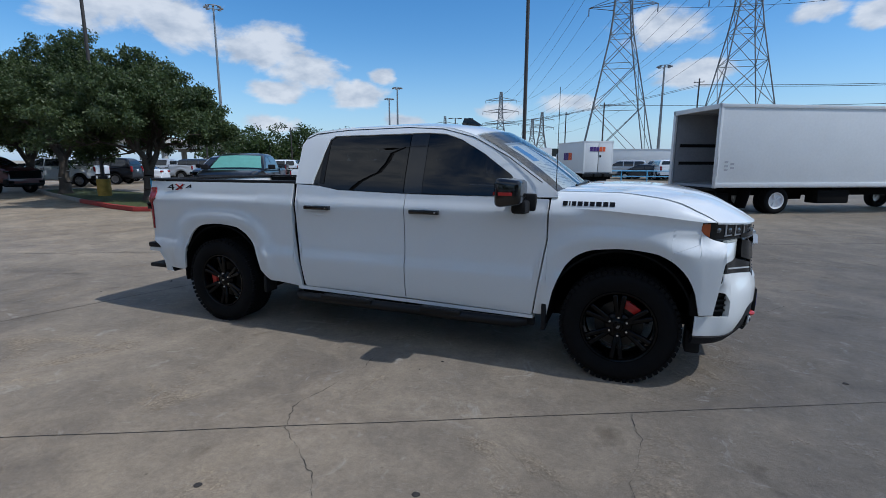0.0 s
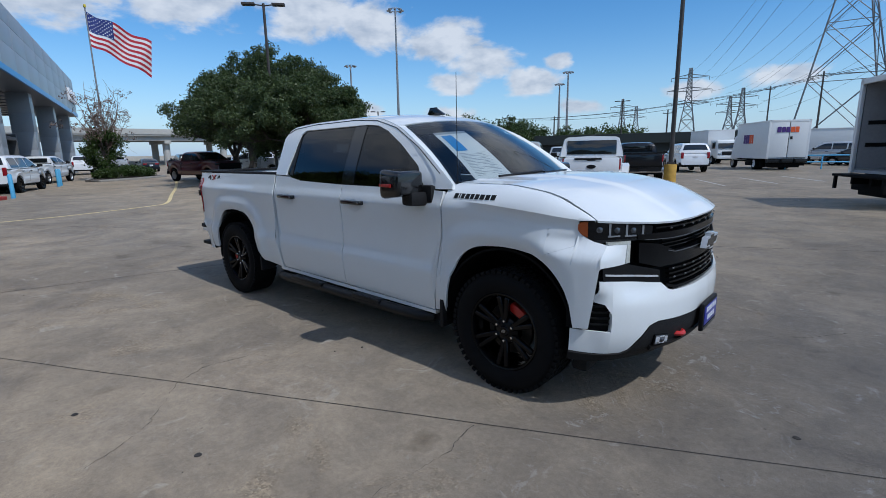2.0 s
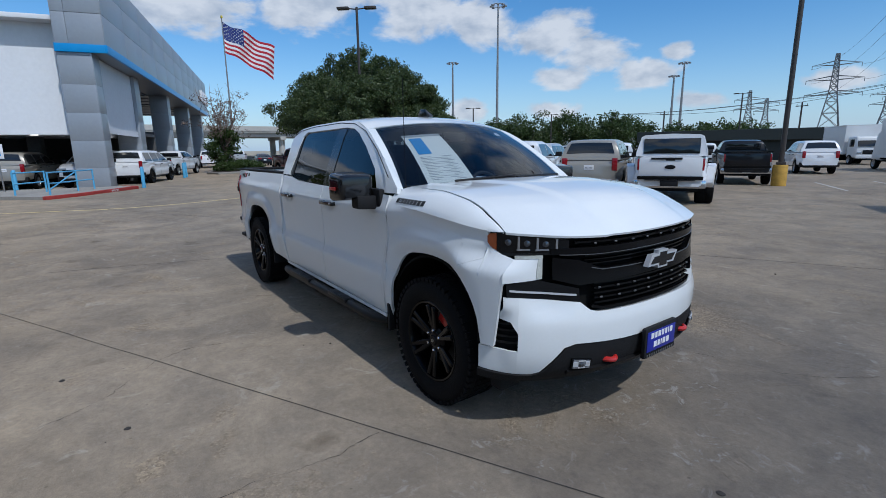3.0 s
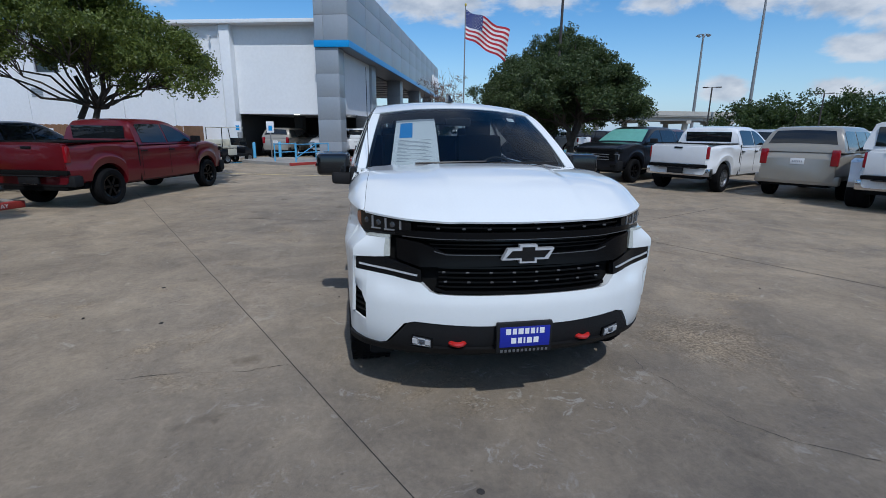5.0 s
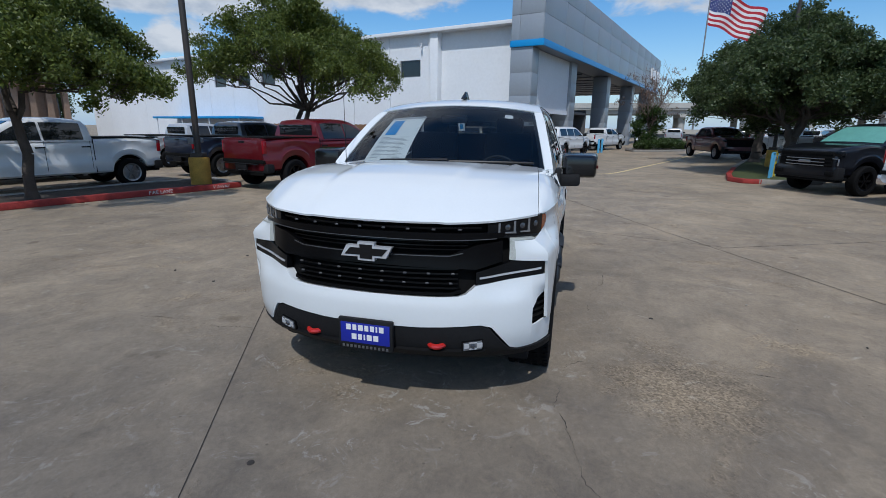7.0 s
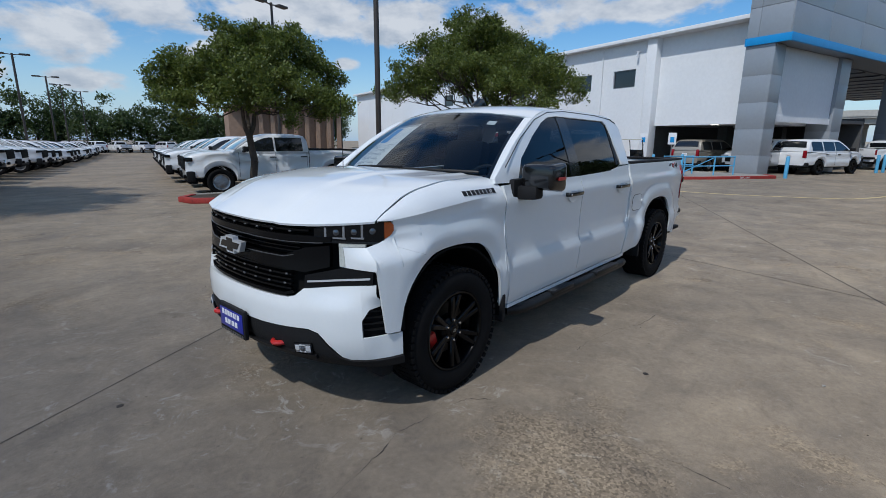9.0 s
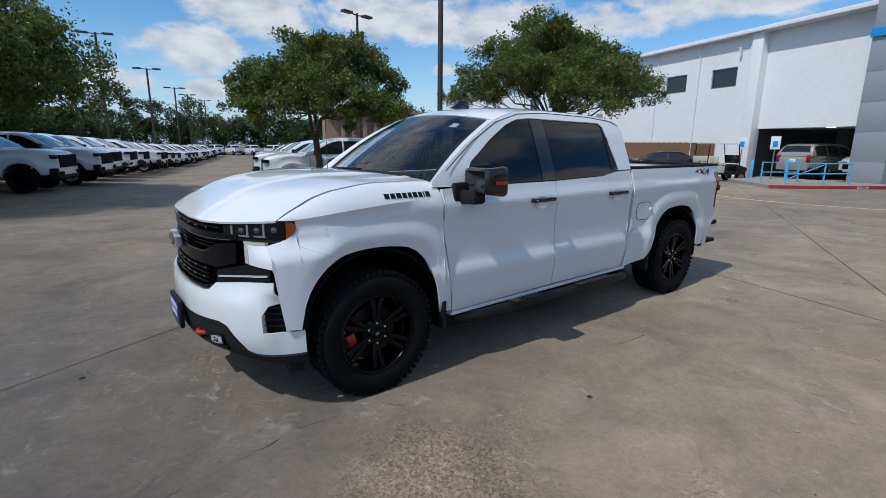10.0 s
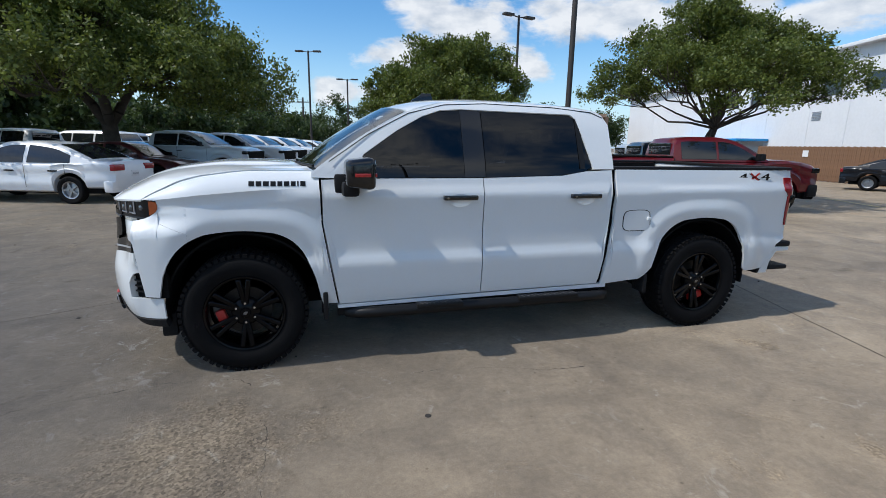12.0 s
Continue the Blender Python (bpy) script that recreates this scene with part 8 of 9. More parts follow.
def lattice_tower(x, y, h, base, waist, arms, label, turn=0.0, thick=0.16, waist_z=0.62):
    T = root("transmission_tower", label, "power pylon", Matrix.Translation((x, y, ground_z(x, y))) @ Matrix.Rotation(turn, 4, "Z"), group="pylons")

    def half(z):
        k = z / h
        return base + (waist - base) * k / waist_z if k < waist_z else waist + (waist * 0.45 - waist) * (k - waist_z) / (1 - waist_z)
    lv = [0.0]
    while lv[-1] < h * 0.985:
        lv.append(min(h, lv[-1] + max(1.8, 1.75 * half(lv[-1]))))
    for sx, sy in ((1, 1), (1, -1), (-1, 1), (-1, -1)):
        b = bmesh.new()
        pipe(b, [Vector((sx * half(z), sy * half(z), z)) for z in lv], thick, 4)
        part("leg", b, LATTICE, T)
    b = bmesh.new()
    for z0, z1 in zip(lv, lv[1:]):
        a, c = half(z0), half(z1)
        for (p, q) in (((1, 1), (1, -1)), ((1, -1), (-1, -1)), ((-1, -1), (-1, 1)), ((-1, 1), (1, 1))):
            rod(b, (p[0] * a, p[1] * a, z0), (q[0] * c, q[1] * c, z1), thick * 0.55, thick * 0.55, 4)
            rod(b, (q[0] * a, q[1] * a, z0), (p[0] * c, p[1] * c, z1), thick * 0.55, thick * 0.55, 4)
            rod(b, (p[0] * c, p[1] * c, z1), (q[0] * c, q[1] * c, z1), thick * 0.5, thick * 0.5, 4)
    part("bracing", b, LATTICE, T)
    for za, la in arms:
        for s in (-1, 1):
            b = bmesh.new()
            w = half(za)
            for sy in (-1, 1):
                rod(b, (s * w, sy * w, za), (s * la, 0, za + 0.4), thick * 0.7, thick * 0.4, 4)
                rod(b, (s * half(za + 2.2), sy * half(za + 2.2), za + 2.2), (s * la, 0, za + 0.4), thick * 0.6, thick * 0.4, 4)
            rod(b, (s * la, 0, za + 0.4), (s * la, 0, za - 1.8), 0.16, 0.16, 6)
            part("cross_arm", b, LATTICE, T)
    return T


lattice_tower(-4.3, 145.5, 62, 9.8, 2.6, ((44, 9), (50, 9), (56, 8)), "tall steel lattice pylon beside the lot", 0.12, 0.17)
lattice_tower(25.5, 144.0, 62, 9.0, 2.6, ((43, 9), (49, 9), (55, 8)), "second tall steel lattice pylon", 0.12, 0.17)
lattice_tower(-92, 345, 52, 6.5, 1.8, ((30, 13), (38, 13), (46, 11)), "distant lattice pylon with three cross-arms", 0.3, 0.26)
lattice_tower(-82, 455, 48, 7.0, 2.0, ((34, 11), (41, 11)), "far lattice pylon on the power line", 0.3, 0.30)
lattice_tower(-165, 420, 44, 6.0, 1.8, ((30, 10), (37, 10)), "far lattice pylon at the horizon", 0.4, 0.30)
lattice_tower(-112, 560, 52, 8.0, 2.0, ((36, 12), (44, 12)), "far lattice pylon behind the line", 0.3, 0.34)
lattice_tower(-190, 520, 46, 7.0, 2.0, ((34, 10), (41, 10)), "faint pylon far off", 0.3, 0.34)


def wood_pole(x, y, h):
    T = root("utility_pole", "dark wooden utility pole with cross-arm", "utility pole", Matrix.Translation((x, y, ground_z(x, y))), group="utility poles")
    b = bmesh.new()
    rod(b, (0, 0, 0), (0, 0, h), 0.22, 0.15, 8)
    part("pole", b, POLE, T)
    b = bmesh.new()
    box(b, (0, 0, h - 0.8), (2.2, 0.14, 0.16), 0.01)
    for s in (-0.9, 0, 0.9):
        rod(b, (s, 0, h - 0.7), (s, 0, h - 0.4), 0.06, 0.05, 6)
    part("cross_arm", b, POLE, T)


for x, y, h in ((-6.4, 125.0, 16.5), (14.0, 122.0, 20.5), (-34.0, 118.0, 10.5), (-58.0, 108.0, 10.0), (-19.0, 150.0, 17.0), (-70.0, 92.0, 9.0), (22.0, -40.0, 10.5), (2.0, -92.0, 10.0)):
    wood_pole(x, y, h)


def cable(a, c, sag, r):
    T = root("power_cable", "thin dark power cable between pylons", "cable", group="power cables")
    a, c = Vector(a), Vector(c)
    b = bmesh.new()
    pts = []
    for i in range(13):
        k = i / 12
        p = a.lerp(c, k)
        p.z -= sag * 4 * k * (1 - k)
        pts.append(p)
    pipe(b, pts, r, 4)
    part("wire", b, WIRE, T)


for x0, x1, r in ((-4.3, -92, 0.05), (25.5, -82, 0.055)):
    for z0, z1, o in ((43, 29, 9), (49, 37, 9), (55, 45, 8)):
        for s in (-1, 1):
            cable((x0 + s * o, 145, z0), (x1 + s * 12, 345 if x1 == -92 else 455, z1), 9, r)
for x0 in (-4.3, 25.5):
    for z0, o in ((43, 9), (49, 9), (55, 8)):
        cable((x0 + o, 145, z0), (x0 + 120, 95 if x0 > 0 else 80, z0 - 6), 7, 0.045)
for z, y in ((19.2, 122.0), (18.8, 121.2), (16.0, 125.0)):
    cable((14.0 if z > 17 else -6.4, y, z), (130, 92, z - 2.5), 2.5, 0.05)
    cable((14.0 if z > 17 else -6.4, y, z), (-70, 108, 10.0), 3.0, 0.04)
cable((22.0, -40, 9.8), (2, -92, 9.3), 1.2, 0.03)
cable((22.0, -40, 9.2), (2, -92, 8.7), 1.2, 0.03)


def overpass():
    T = root("highway_overpass", "pale concrete highway overpass on round columns", "overpass")
    b = bmesh.new()
    p, q = Vector((-112, -60, 0)), Vector((-97, 190, 0))
    d = (q - p).normalized()
    rot = Matrix.Rotation(math.atan2(d.y, d.x), 4, "Z")
    L = (q - p).length
    box(b, (p + q) / 2 + Vector((0, 0, 5.9)), (L, 12.0, 0.5), 0, rot)
    part("deck", b, BRIDGE, T, smooth=False)
    for s in (-1, 1):
        b = bmesh.new()
        box(b, (p + q) / 2 + rot.to_3x3() @ Vector((0, s * 6.0, 6.45)), (L, 0.3, 1.0), 0, rot)
        part("barrier", b, BRIDGE, T, smooth=False)
        b = bmesh.new()
        box(b, (p + q) / 2 + rot.to_3x3() @ Vector((0, s * 5.0, 5.25)), (L, 0.8, 0.9), 0, rot)
        part("girder", b, BRIDGE, T, smooth=False)
    for i in range(int(L / 11)):
        c = p + d * (5 + 11 * i)
        for s in (-4, 4):
            b = bmesh.new()
            e = c + rot.to_3x3() @ Vector((0, s, 0))
            rod(b, e - Vector((0, 0, 0.4)), e + Vector((0, 0, 4.4)), 0.65, 0.65, 12)
            part("column", b, BRIDGE, T)
        b = bmesh.new()
        box(b, c + Vector((0, 0, 4.6)), (1.2, 11.0, 0.7), 0, rot)
        part("cap_beam", b, BRIDGE, T, smooth=False)
    b = bmesh.new()
    box(b, (p + q) / 2 + rot.to_3x3() @ Vector((0, 14, 1.4)), (L, 0.5, 1.1), 0, rot)
    box(b, (p + q) / 2 + rot.to_3x3() @ Vector((0, 12, 0.45)), (L, 3.0, 0.9), 0, rot)
    part("ramp_wall", b, BRIDGE, T, smooth=False)


overpass()


def low_shed():
    T = root("low_building", "long dark flat-roofed building beyond the lot", "building")
    p, q = Vector((-9.7, 66.4, -0.3)), Vector((-34.7, 58.3, -0.3))
    d = (q - p).normalized()
    rot = Matrix.Rotation(math.atan2(d.y, d.x), 4, "Z")
    b = bmesh.new()
    box(b, (p + q) / 2 + Vector((0, 3.5, 1.5)), ((q - p).length - 1.5, 6.0, 3.0), 0, rot)
    part("wall", b, SHED, T, smooth=False)
    b = bmesh.new()
    box(b, (p + q) / 2 + Vector((0, 3.5, 3.3)), ((q - p).length, 8.0, 1.3), 0.03, rot)
    part("roof", b, SHED, T, smooth=False)


low_shed()


def brick_block():
    T = root("brick_building", "low tan brick building with many columns", "building")
    p, q = Vector((-24.8, -56.6, 0.6)), Vector((-37.0, -52.1, 0.6))
    d = (q - p).normalized()
    rot = Matrix.Rotation(math.atan2(d.y, d.x), 4, "Z")
    L = (q - p).length
    b = bmesh.new()
    box(b, (p + q) / 2 + Vector((0, -4, 1.9)), (L, 7.0, 5.8), 0, rot)
    part("wall", b, BRICK, T, smooth=False)
    for i in range(9):
        b = bmesh.new()
        c = p + d * (0.8 + (L - 1.6) * i / 8)
        box(b, c + Vector((0, 0.1, 1.9)), (0.5, 0.6, 5.8), 0, rot)
        part("column", b, BRICK, T, smooth=False)
        b = bmesh.new()
        if i < 8:
            c = p + d * (0.8 + (L - 1.6) * (i + 0.5) / 8)
            box(b, c + Vector((0, -0.42, 2.5)), (0.9, 0.1, 2.4), 0, rot)
            part("window", b, GLASS_FAR, T, smooth=False)
        else:
            b.free()
    b = bmesh.new()
    box(b, (p + q) / 2 + Vector((0, -3.5, 4.95)), (L + 0.6, 8.4, 0.4), 0, rot)
    part("roof", b, BRICK, T, smooth=False)


brick_block()


def flagpole():
    x, y, h = -140.0, 31.6, 36.6
    T = root("flagpole", "tall white flagpole by the entrance", "flagpole", Matrix.Translation((x, y, 0)))
    b = bmesh.new()
    rod(b, (0, 0, 0), (0, 0, h), 0.26, 0.14, 10)
    part("pole", b, POLE_GREY, T)
    b = bmesh.new()
    box(b, (0, 0, h + 0.3), (0.8, 0.5, 0.7), 0.2)
    part("finial", b, TOY_YELLOW, T)
    F = root("flag", "red white and blue striped flag flying from the pole", "flag", Matrix.Translation((x, y, 0)))
    side = Vector((0.25, 0.97, 0)).normalized()
    L, W = 14.2, 7.6

    def cloth(u, v):
        k = u / 2.35
        wv = 1.0 * math.sin(k * 1.9 + v * 0.35) * min(1.0, k)
        n = Vector((-side.y, side.x, 0))
        droop = 2.35 * (0.42 * k + 0.006 * k * k + 0.10 * math.sin(k * 1.9 + 0.15 * v))
        q = side * (u * (0.90 - 0.008 * v)) + n * wv + Vector((0, 0, h - 0.8 - v - droop * (0.88 + 0.017 * v)))
        return q
    for i in range(13):
        b = bmesh.new()
        v0, v1 = W * i / 13, W * (i + 1) / 13
        u0 = L * 0.40 if i < 7 else 0.0
        n = 16
        for k in range(n):
            ua, ub = u0 + (L - u0) * k / n, u0 + (L - u0) * (k + 1) / n
            quad(b, cloth(ua, v0), cloth(ub, v0), cloth(ub, v1), cloth(ua, v1))
        bmesh.ops.remove_doubles(b, verts=b.verts, dist=0.001)
        part("stripe", b, FLAG_RED if i % 2 == 0 else FLAG_WHITE, F)
    b = bmesh.new()
    for k in range(10):
        for j in range(6):
            ua, ub = L * 0.40 * k / 10, L * 0.40 * (k + 1) / 10
            va, vb = W * 7 / 13 * j / 6, W * 7 / 13 * (j + 1) / 6
            quad(b, cloth(ua, va), cloth(ub, va), cloth(ub, vb), cloth(ua, vb))
    bmesh.ops.remove_doubles(b, verts=b.verts, dist=0.001)
    ca = part("canton", b, FLAG_BLUE, F, "blue field with white stars")
    b = bmesh.new()
    for r_ in range(9):
        for c_ in range(6 if r_ % 2 == 0 else 5):
            uu = L * 0.40 * ((c_ + (0.5 if r_ % 2 == 0 else 1.0)) / 6)
            vv = W * 7 / 13 * (r_ + 0.75) / 9.5
            p = cloth(uu, vv)
            n = Vector((side.y, -side.x, 0))
            for sg in (-1, 1):
                pts = []
                for q in range(10):
                    w = 2 * math.pi * q / 10 + math.pi / 2
                    rr = 0.20 if q % 2 == 0 else 0.08
                    pts.append(p + n * 0.04 * sg + side * rr * math.cos(w) + Vector((0, 0, rr * math.sin(w))))
                quad(b, *pts)
    part("star_field", b, FLAG_WHITE, ca)


flagpole()


def box_truck(name, label, m, L=7.2, W=2.45, H=2.5, floor=0.84, open_rear=True, cab=True, rails=True):
    """Faces +x; the box's rear lies at x = 0."""
    T = root(name, label, "box truck", m)
    t = 0.05
    b = bmesh.new()
    for s in (-1, 1):
        box(b, (L / 2, s * (W / 2 - t / 2), floor + H / 2), (L, t, H), 0.006)
    box(b, (L / 2, 0, floor + H - t / 2), (L, W - 2 * t - 0.004, t), 0)
    box(b, (L - t / 2, 0, floor + H / 2), (t, W - 2 * t - 0.004, H - 0.12), 0)
    bx = part("box_body", b, BOX_WHITE, T, "plain white box body")
    for nm, c, d in (("box_floor", (L / 2, 0, floor + 0.03), (L - 0.1, W - 0.12, 0.07)), ("side_lining", (L / 2, W / 2 - 0.075, floor + H / 2), (L - 0.2, 0.03, H - 0.2)),
                     ("side_lining", (L / 2, 0.075 - W / 2, floor + H / 2), (L - 0.2, 0.03, H - 0.2)), ("end_lining", (L - 0.09, 0, floor + H / 2), (0.03, W - 0.2, H - 0.2))):
        b = bmesh.new()
        box(b, c, d, 0)
        part(nm, b, BOX_GREY, bx, "grey lining")
    for z in (0.75, 1.35):
        for s in (-1, 1):
            b = bmesh.new()
            box(b, (L / 2, s * (W / 2 - 0.10), floor + z), (L - 0.5, 0.025, 0.11), 0)
            part("cargo_rail", b, SATIN, bx)
    b = bmesh.new()
    for s in (-1, 1):
        box(b, (0.03, s * (W / 2 - 0.05), floor + H / 2), (0.08, 0.13, H + 0.03), 0.01)
    box(b, (0.03, 0, floor + H - 0.06), (0.08, W, 0.15), 0.01)
    part("rear_frame", b, BOX_WHITE, bx)
    if not open_rear:
        for s in (-1, 1):
            b = bmesh.new()
            box(b, (0.02, s * W * 0.235, floor + H / 2 - 0.03), (0.05, W * 0.45, H - 0.22), 0.012)
            part("rear_door", b, BOX_WHITE, bx)
    for s in (-1, 1):
        for dz, h in ((0.09, 0.12), (H - 0.05, 0.10)):
            b = bmesh.new()
            box(b, (L / 2, s * (W / 2 + 0.012), floor + dz), (L, 0.03, h), 0.004)
            if dz > 1:
                for i in range(40):
                    box(b, (0.15 + (L - 0.3) * i / 39, s * (W / 2 + 0.029), floor + dz), (0.02, 0.008, 0.02), 0)
            part("edge_rail", b, BOX_WHITE, bx)
    b = bmesh.new()
    for s in (-1, 1):
        box(b, (L / 2 + 0.8, s * 0.42, floor - 0.16), (L + 2.2, 0.10, 0.26), 0.01)
    for i in range(8):
        box(b, (0.4 + (L - 0.6) * i / 7, 0, floor - 0.04), (0.08, W - 0.2, 0.08), 0)
    box(b, (L * 0.58, 0.9, floor - 0.30), (1.1, 0.5, 0.42), 0.04)
    box(b, (L * 0.58, -0.9, floor - 0.30), (1.1, 0.5, 0.42), 0.04)
    part("frame", b, LINER, T, "black chassis frame")
    b = bmesh.new()
    box(b, (-0.17 if open_rear else -0.06, 0, floor - 0.06), (0.50 if open_rear else 0.20, W - 0.1, 0.07), 0.012)
    step = part("rear_step", b, LINER, T, "black rear step")
    if open_rear:
        for s in (-1, 1):
            b = bmesh.new()
            box(b, (-0.36, s * (W / 2 - 0.14), floor - 0.26), (0.07, 0.09, 0.36), 0.01)
            part("step_leg", b, LINER, step)
            b = bmesh.new()
            rod(b, (0.02, s * (W / 2 + 0.03), floor + 0.35), (0.02, s * (W / 2 + 0.03), floor + 0.95), 0.014, 0.014, 8)
            part("grab_handle", b, BOX_WHITE, bx)
    b = bmesh.new()
    box(b, (0.45, 0, floor - 0.40), (0.70, W - 0.75, 0.40), 0.03)
    box(b, (0.12, 0, floor - 0.30), (0.10, W - 0.15, 0.36), 0.02)
    part("underrun_guard", b, LINER, T, "black underrun guard and lift housing")
    for s in (-1, 1):
        b = bmesh.new()
        box(b, (1.25, s * 0.86, 0.46), (0.03, 0.52, 0.56), 0.005, Matrix.Rotation(0.25, 4, "Y"))
        part("mud_flap", b, RUBBER, T)
    for k, (x, z) in enumerate(((0.32, 0.78), (0.32, 0.66), (0.32, 0.54), (0.52, 0.72), (0.52, 0.60))):
        b = bmesh.new()
        box(b, (x, -W / 2 - 0.003, floor + z), (0.12, 0.005, 0.06), 0)
        part("small_label", b, GREY_INK, bx, smooth=False)
    for x in (2.25, L + 0.9):
        for s in (-1, 1):
            plain_wheel(T, x, s * 0.98, 0.42, 0.26, PLATE_WHITE if x < 3 else STEEL, 5)
            if x < 3:
                plain_wheel(T, x, s * 0.70, 0.42, 0.24, PLATE_WHITE, 5)
    if cab:
        b = bmesh.new()
        vs = box(b, (L + 1.05, 0, 1.45), (1.85, 2.05, 1.75), 0.16, None, 3)
        for v in vs:
            if v.co.x > L + 1.2 and v.co.z > 1.5:
                v.co.x -= 0.32 * (v.co.z - 1.5)
        part("cab", b, BOX_WHITE, T)
        b = bmesh.new()
        box(b, (L + 1.80, 0, 1.86), (0.06, 1.80, 0.72), 0.02, Matrix.Rotation(-0.31, 4, "Y"))
        part("windscreen", b, GLASS_FAR, T)
        for s in (-1, 1):
            b = bmesh.new()
            box(b, (L + 1.05, s * 1.03, 1.80), (0.90, 0.03, 0.60), 0.02)
            part("side_window", b, GLASS_FAR, T)
            b = bmesh.new()
            box(b, (L + 1.97, s * 0.78, 0.98), (0.05, 0.32, 0.18), 0.02)
            part("headlamp", b, LENS, T)
        b = bmesh.new()
        box(b, (L + 1.97, 0, 1.05), (0.05, 1.1, 0.34), 0.02)
        part("grille", b, SATIN, T)
        b = bmesh.new()
        box(b, (L + 1.95, 0, 0.66), (0.18, 2.0, 0.26), 0.04)
        part("front_bumper", b, BOX_WHITE, T)
    return T


box_truck("box_truck", "white box truck with open empty cargo box", Matrix.Translation((3.62, 13.4, 0)) @ Matrix.Rotation(radians(28.0), 4, "Z"))
box_truck("box_truck", "white cab-over box truck parked far off", Matrix.Translation((-10.9, 55.7, 0)) @ Matrix.Rotation(radians(-57), 4, "Z"), L=5.0, open_rear=False)
box_truck("box_truck", "white trailer-like box truck behind the van", Matrix.Translation((-2.6, 60.0, 0)) @ Matrix.Rotation(radians(15), 4, "Z"), L=8.5, open_rear=False)


def delivery_van():
    m = Matrix.Translation((-0.95, 36.6, 0)) @ Matrix.Rotation(radians(121), 4, "Z")
    T = box_truck("delivery_van", "white walk-in delivery van with coloured side marks", m, L=5.2, W=2.5, H=2.55, floor=0.78, open_rear=False, cab=False)
    b = bmesh.new()
    vs = box(b, (5.75, 0, 1.55), (1.5, 2.3, 1.9), 0.2, None, 3)
    for v in vs:
        if v.co.x > 5.9 and v.co.z > 1.4:
            v.co.x -= 0.55 * (v.co.z - 1.4)
    part("nose", b, BOX_WHITE, T)
    b = bmesh.new()
    box(b, (0.0, 0, 0.62), (0.35, 2.4, 0.22), 0.03)
    part("rear_bumper", b, SATIN, T)
    # plain blocks for the marks
    for s, mt, ws, x0 in ((1, PURPLE, [0.30, 0.28, 0.28], 3.9), (1, ORANGE, [0.30, 0.28], 2.9)):
        b = bmesh.new()
        x = x0
        for w in ws:
            box(b, (x - w / 2, 1.262, 2.15), (w, 0.01, 0.62), 0)
            x -= w + 0.05
        part("side_mark", b, mt, T, "plain coloured blocks", smooth=False)
    for mt, ws, y0 in ((PURPLE, [0.24, 0.22, 0.22], 0.75), (ORANGE, [0.24, 0.22], -0.06)):
        b = bmesh.new()
        y = y0
        for w in ws:
            box(b, (-0.02, y - w / 2, 2.70), (0.02, w, 0.36), 0)
            y -= w + 0.04
        part("rear_mark", b, mt, T, "plain coloured blocks", smooth=False)
    b = bmesh.new()
    box(b, (-0.012, -0.15, 2.15), (0.02, 0.14, 0.20), 0.01)
    part("door_latch", b, SATIN, T)


delivery_van()


def guard_rail():
    T = root("guard_rail", "pale blue pipe guard rail at lot's edge", "railing")
    p, q = Vector((-1.2, 38.5, 0)), Vector((19.0, 44.5, 0))
    for i in range(11):
        b = bmesh.new()
        c = p.lerp(q, i / 10)
        rod(b, c, c + Vector((0, 0, 1.0)), 0.05, 0.05, 6)
        part("post", b, RAIL_BLUE, T)
    for z in (0.5, 0.95):
        b = bmesh.new()
        rod(b, p + Vector((0, 0, z)), q + Vector((0, 0, z)), 0.05, 0.05, 6)
        part("rail", b, RAIL_BLUE, T)


guard_rail()


def play_rail():
    T = root("bike_rack", "yellow and blue painted steel rack by the oak", "rack", Matrix.Translation((-13.6, 7.6, 0.12)))
    for i, mt in enumerate((RAIL_BLUE, TOY_YELLOW, RAIL_BLUE)):
        b = bmesh.new()
        x, y = -0.5 * i, 0.25 * i
        pipe(b, [(x, y, 0), (x, y, 0.85), (x - 0.4, y + 0.2, 0.85), (x - 0.4, y + 0.2, 0)], 0.04, 8)
        part("hoop", b, mt, T)


play_rail()

# ---- kerb islands ----


def kerb_island(name, label, out, red_upto, fill, h=0.15):
    """red_upto: how many of the outline's first edges are painted red."""
    T = root(name, label, "kerb", kind="structure")
    n = len(out)
    zs = [ground_z(x, y) for x, y in out]
    b = bmesh.new()
    c = Vector((sum(p[0] for p in out) / n, sum(p[1] for p in out) / n, 0))
    ins = [Vector((*p, 0)).lerp(c, 0.03) for p in out]
    top = [b.verts.new((p.x, p.y, z + h - 0.03)) for p, z in zip(ins, zs)]
    b.faces.new(top)
    part("island_fill", b, fill, T, smooth=False)
    for i in range(n):
        p, q = Vector((*out[i], zs[i])), Vector((*out[(i + 1) % n], zs[(i + 1) % n]))
        d = q - p
        b = bmesh.new()
        rot = Matrix.Rotation(math.atan2(d.y, d.x), 4, "Z") @ Matrix.Rotation(-math.atan2(d.z, math.hypot(d.x, d.y)), 4, "Y")
        box(b, (p + q) / 2 + Vector((0, 0, h / 2)), (d.length + 0.10, 0.17, h), 0.025, rot)
        part("red_kerb" if i < red_upto else "kerb", b, KERB_RED if i < red_upto else KERB_GREY, T)
    return T


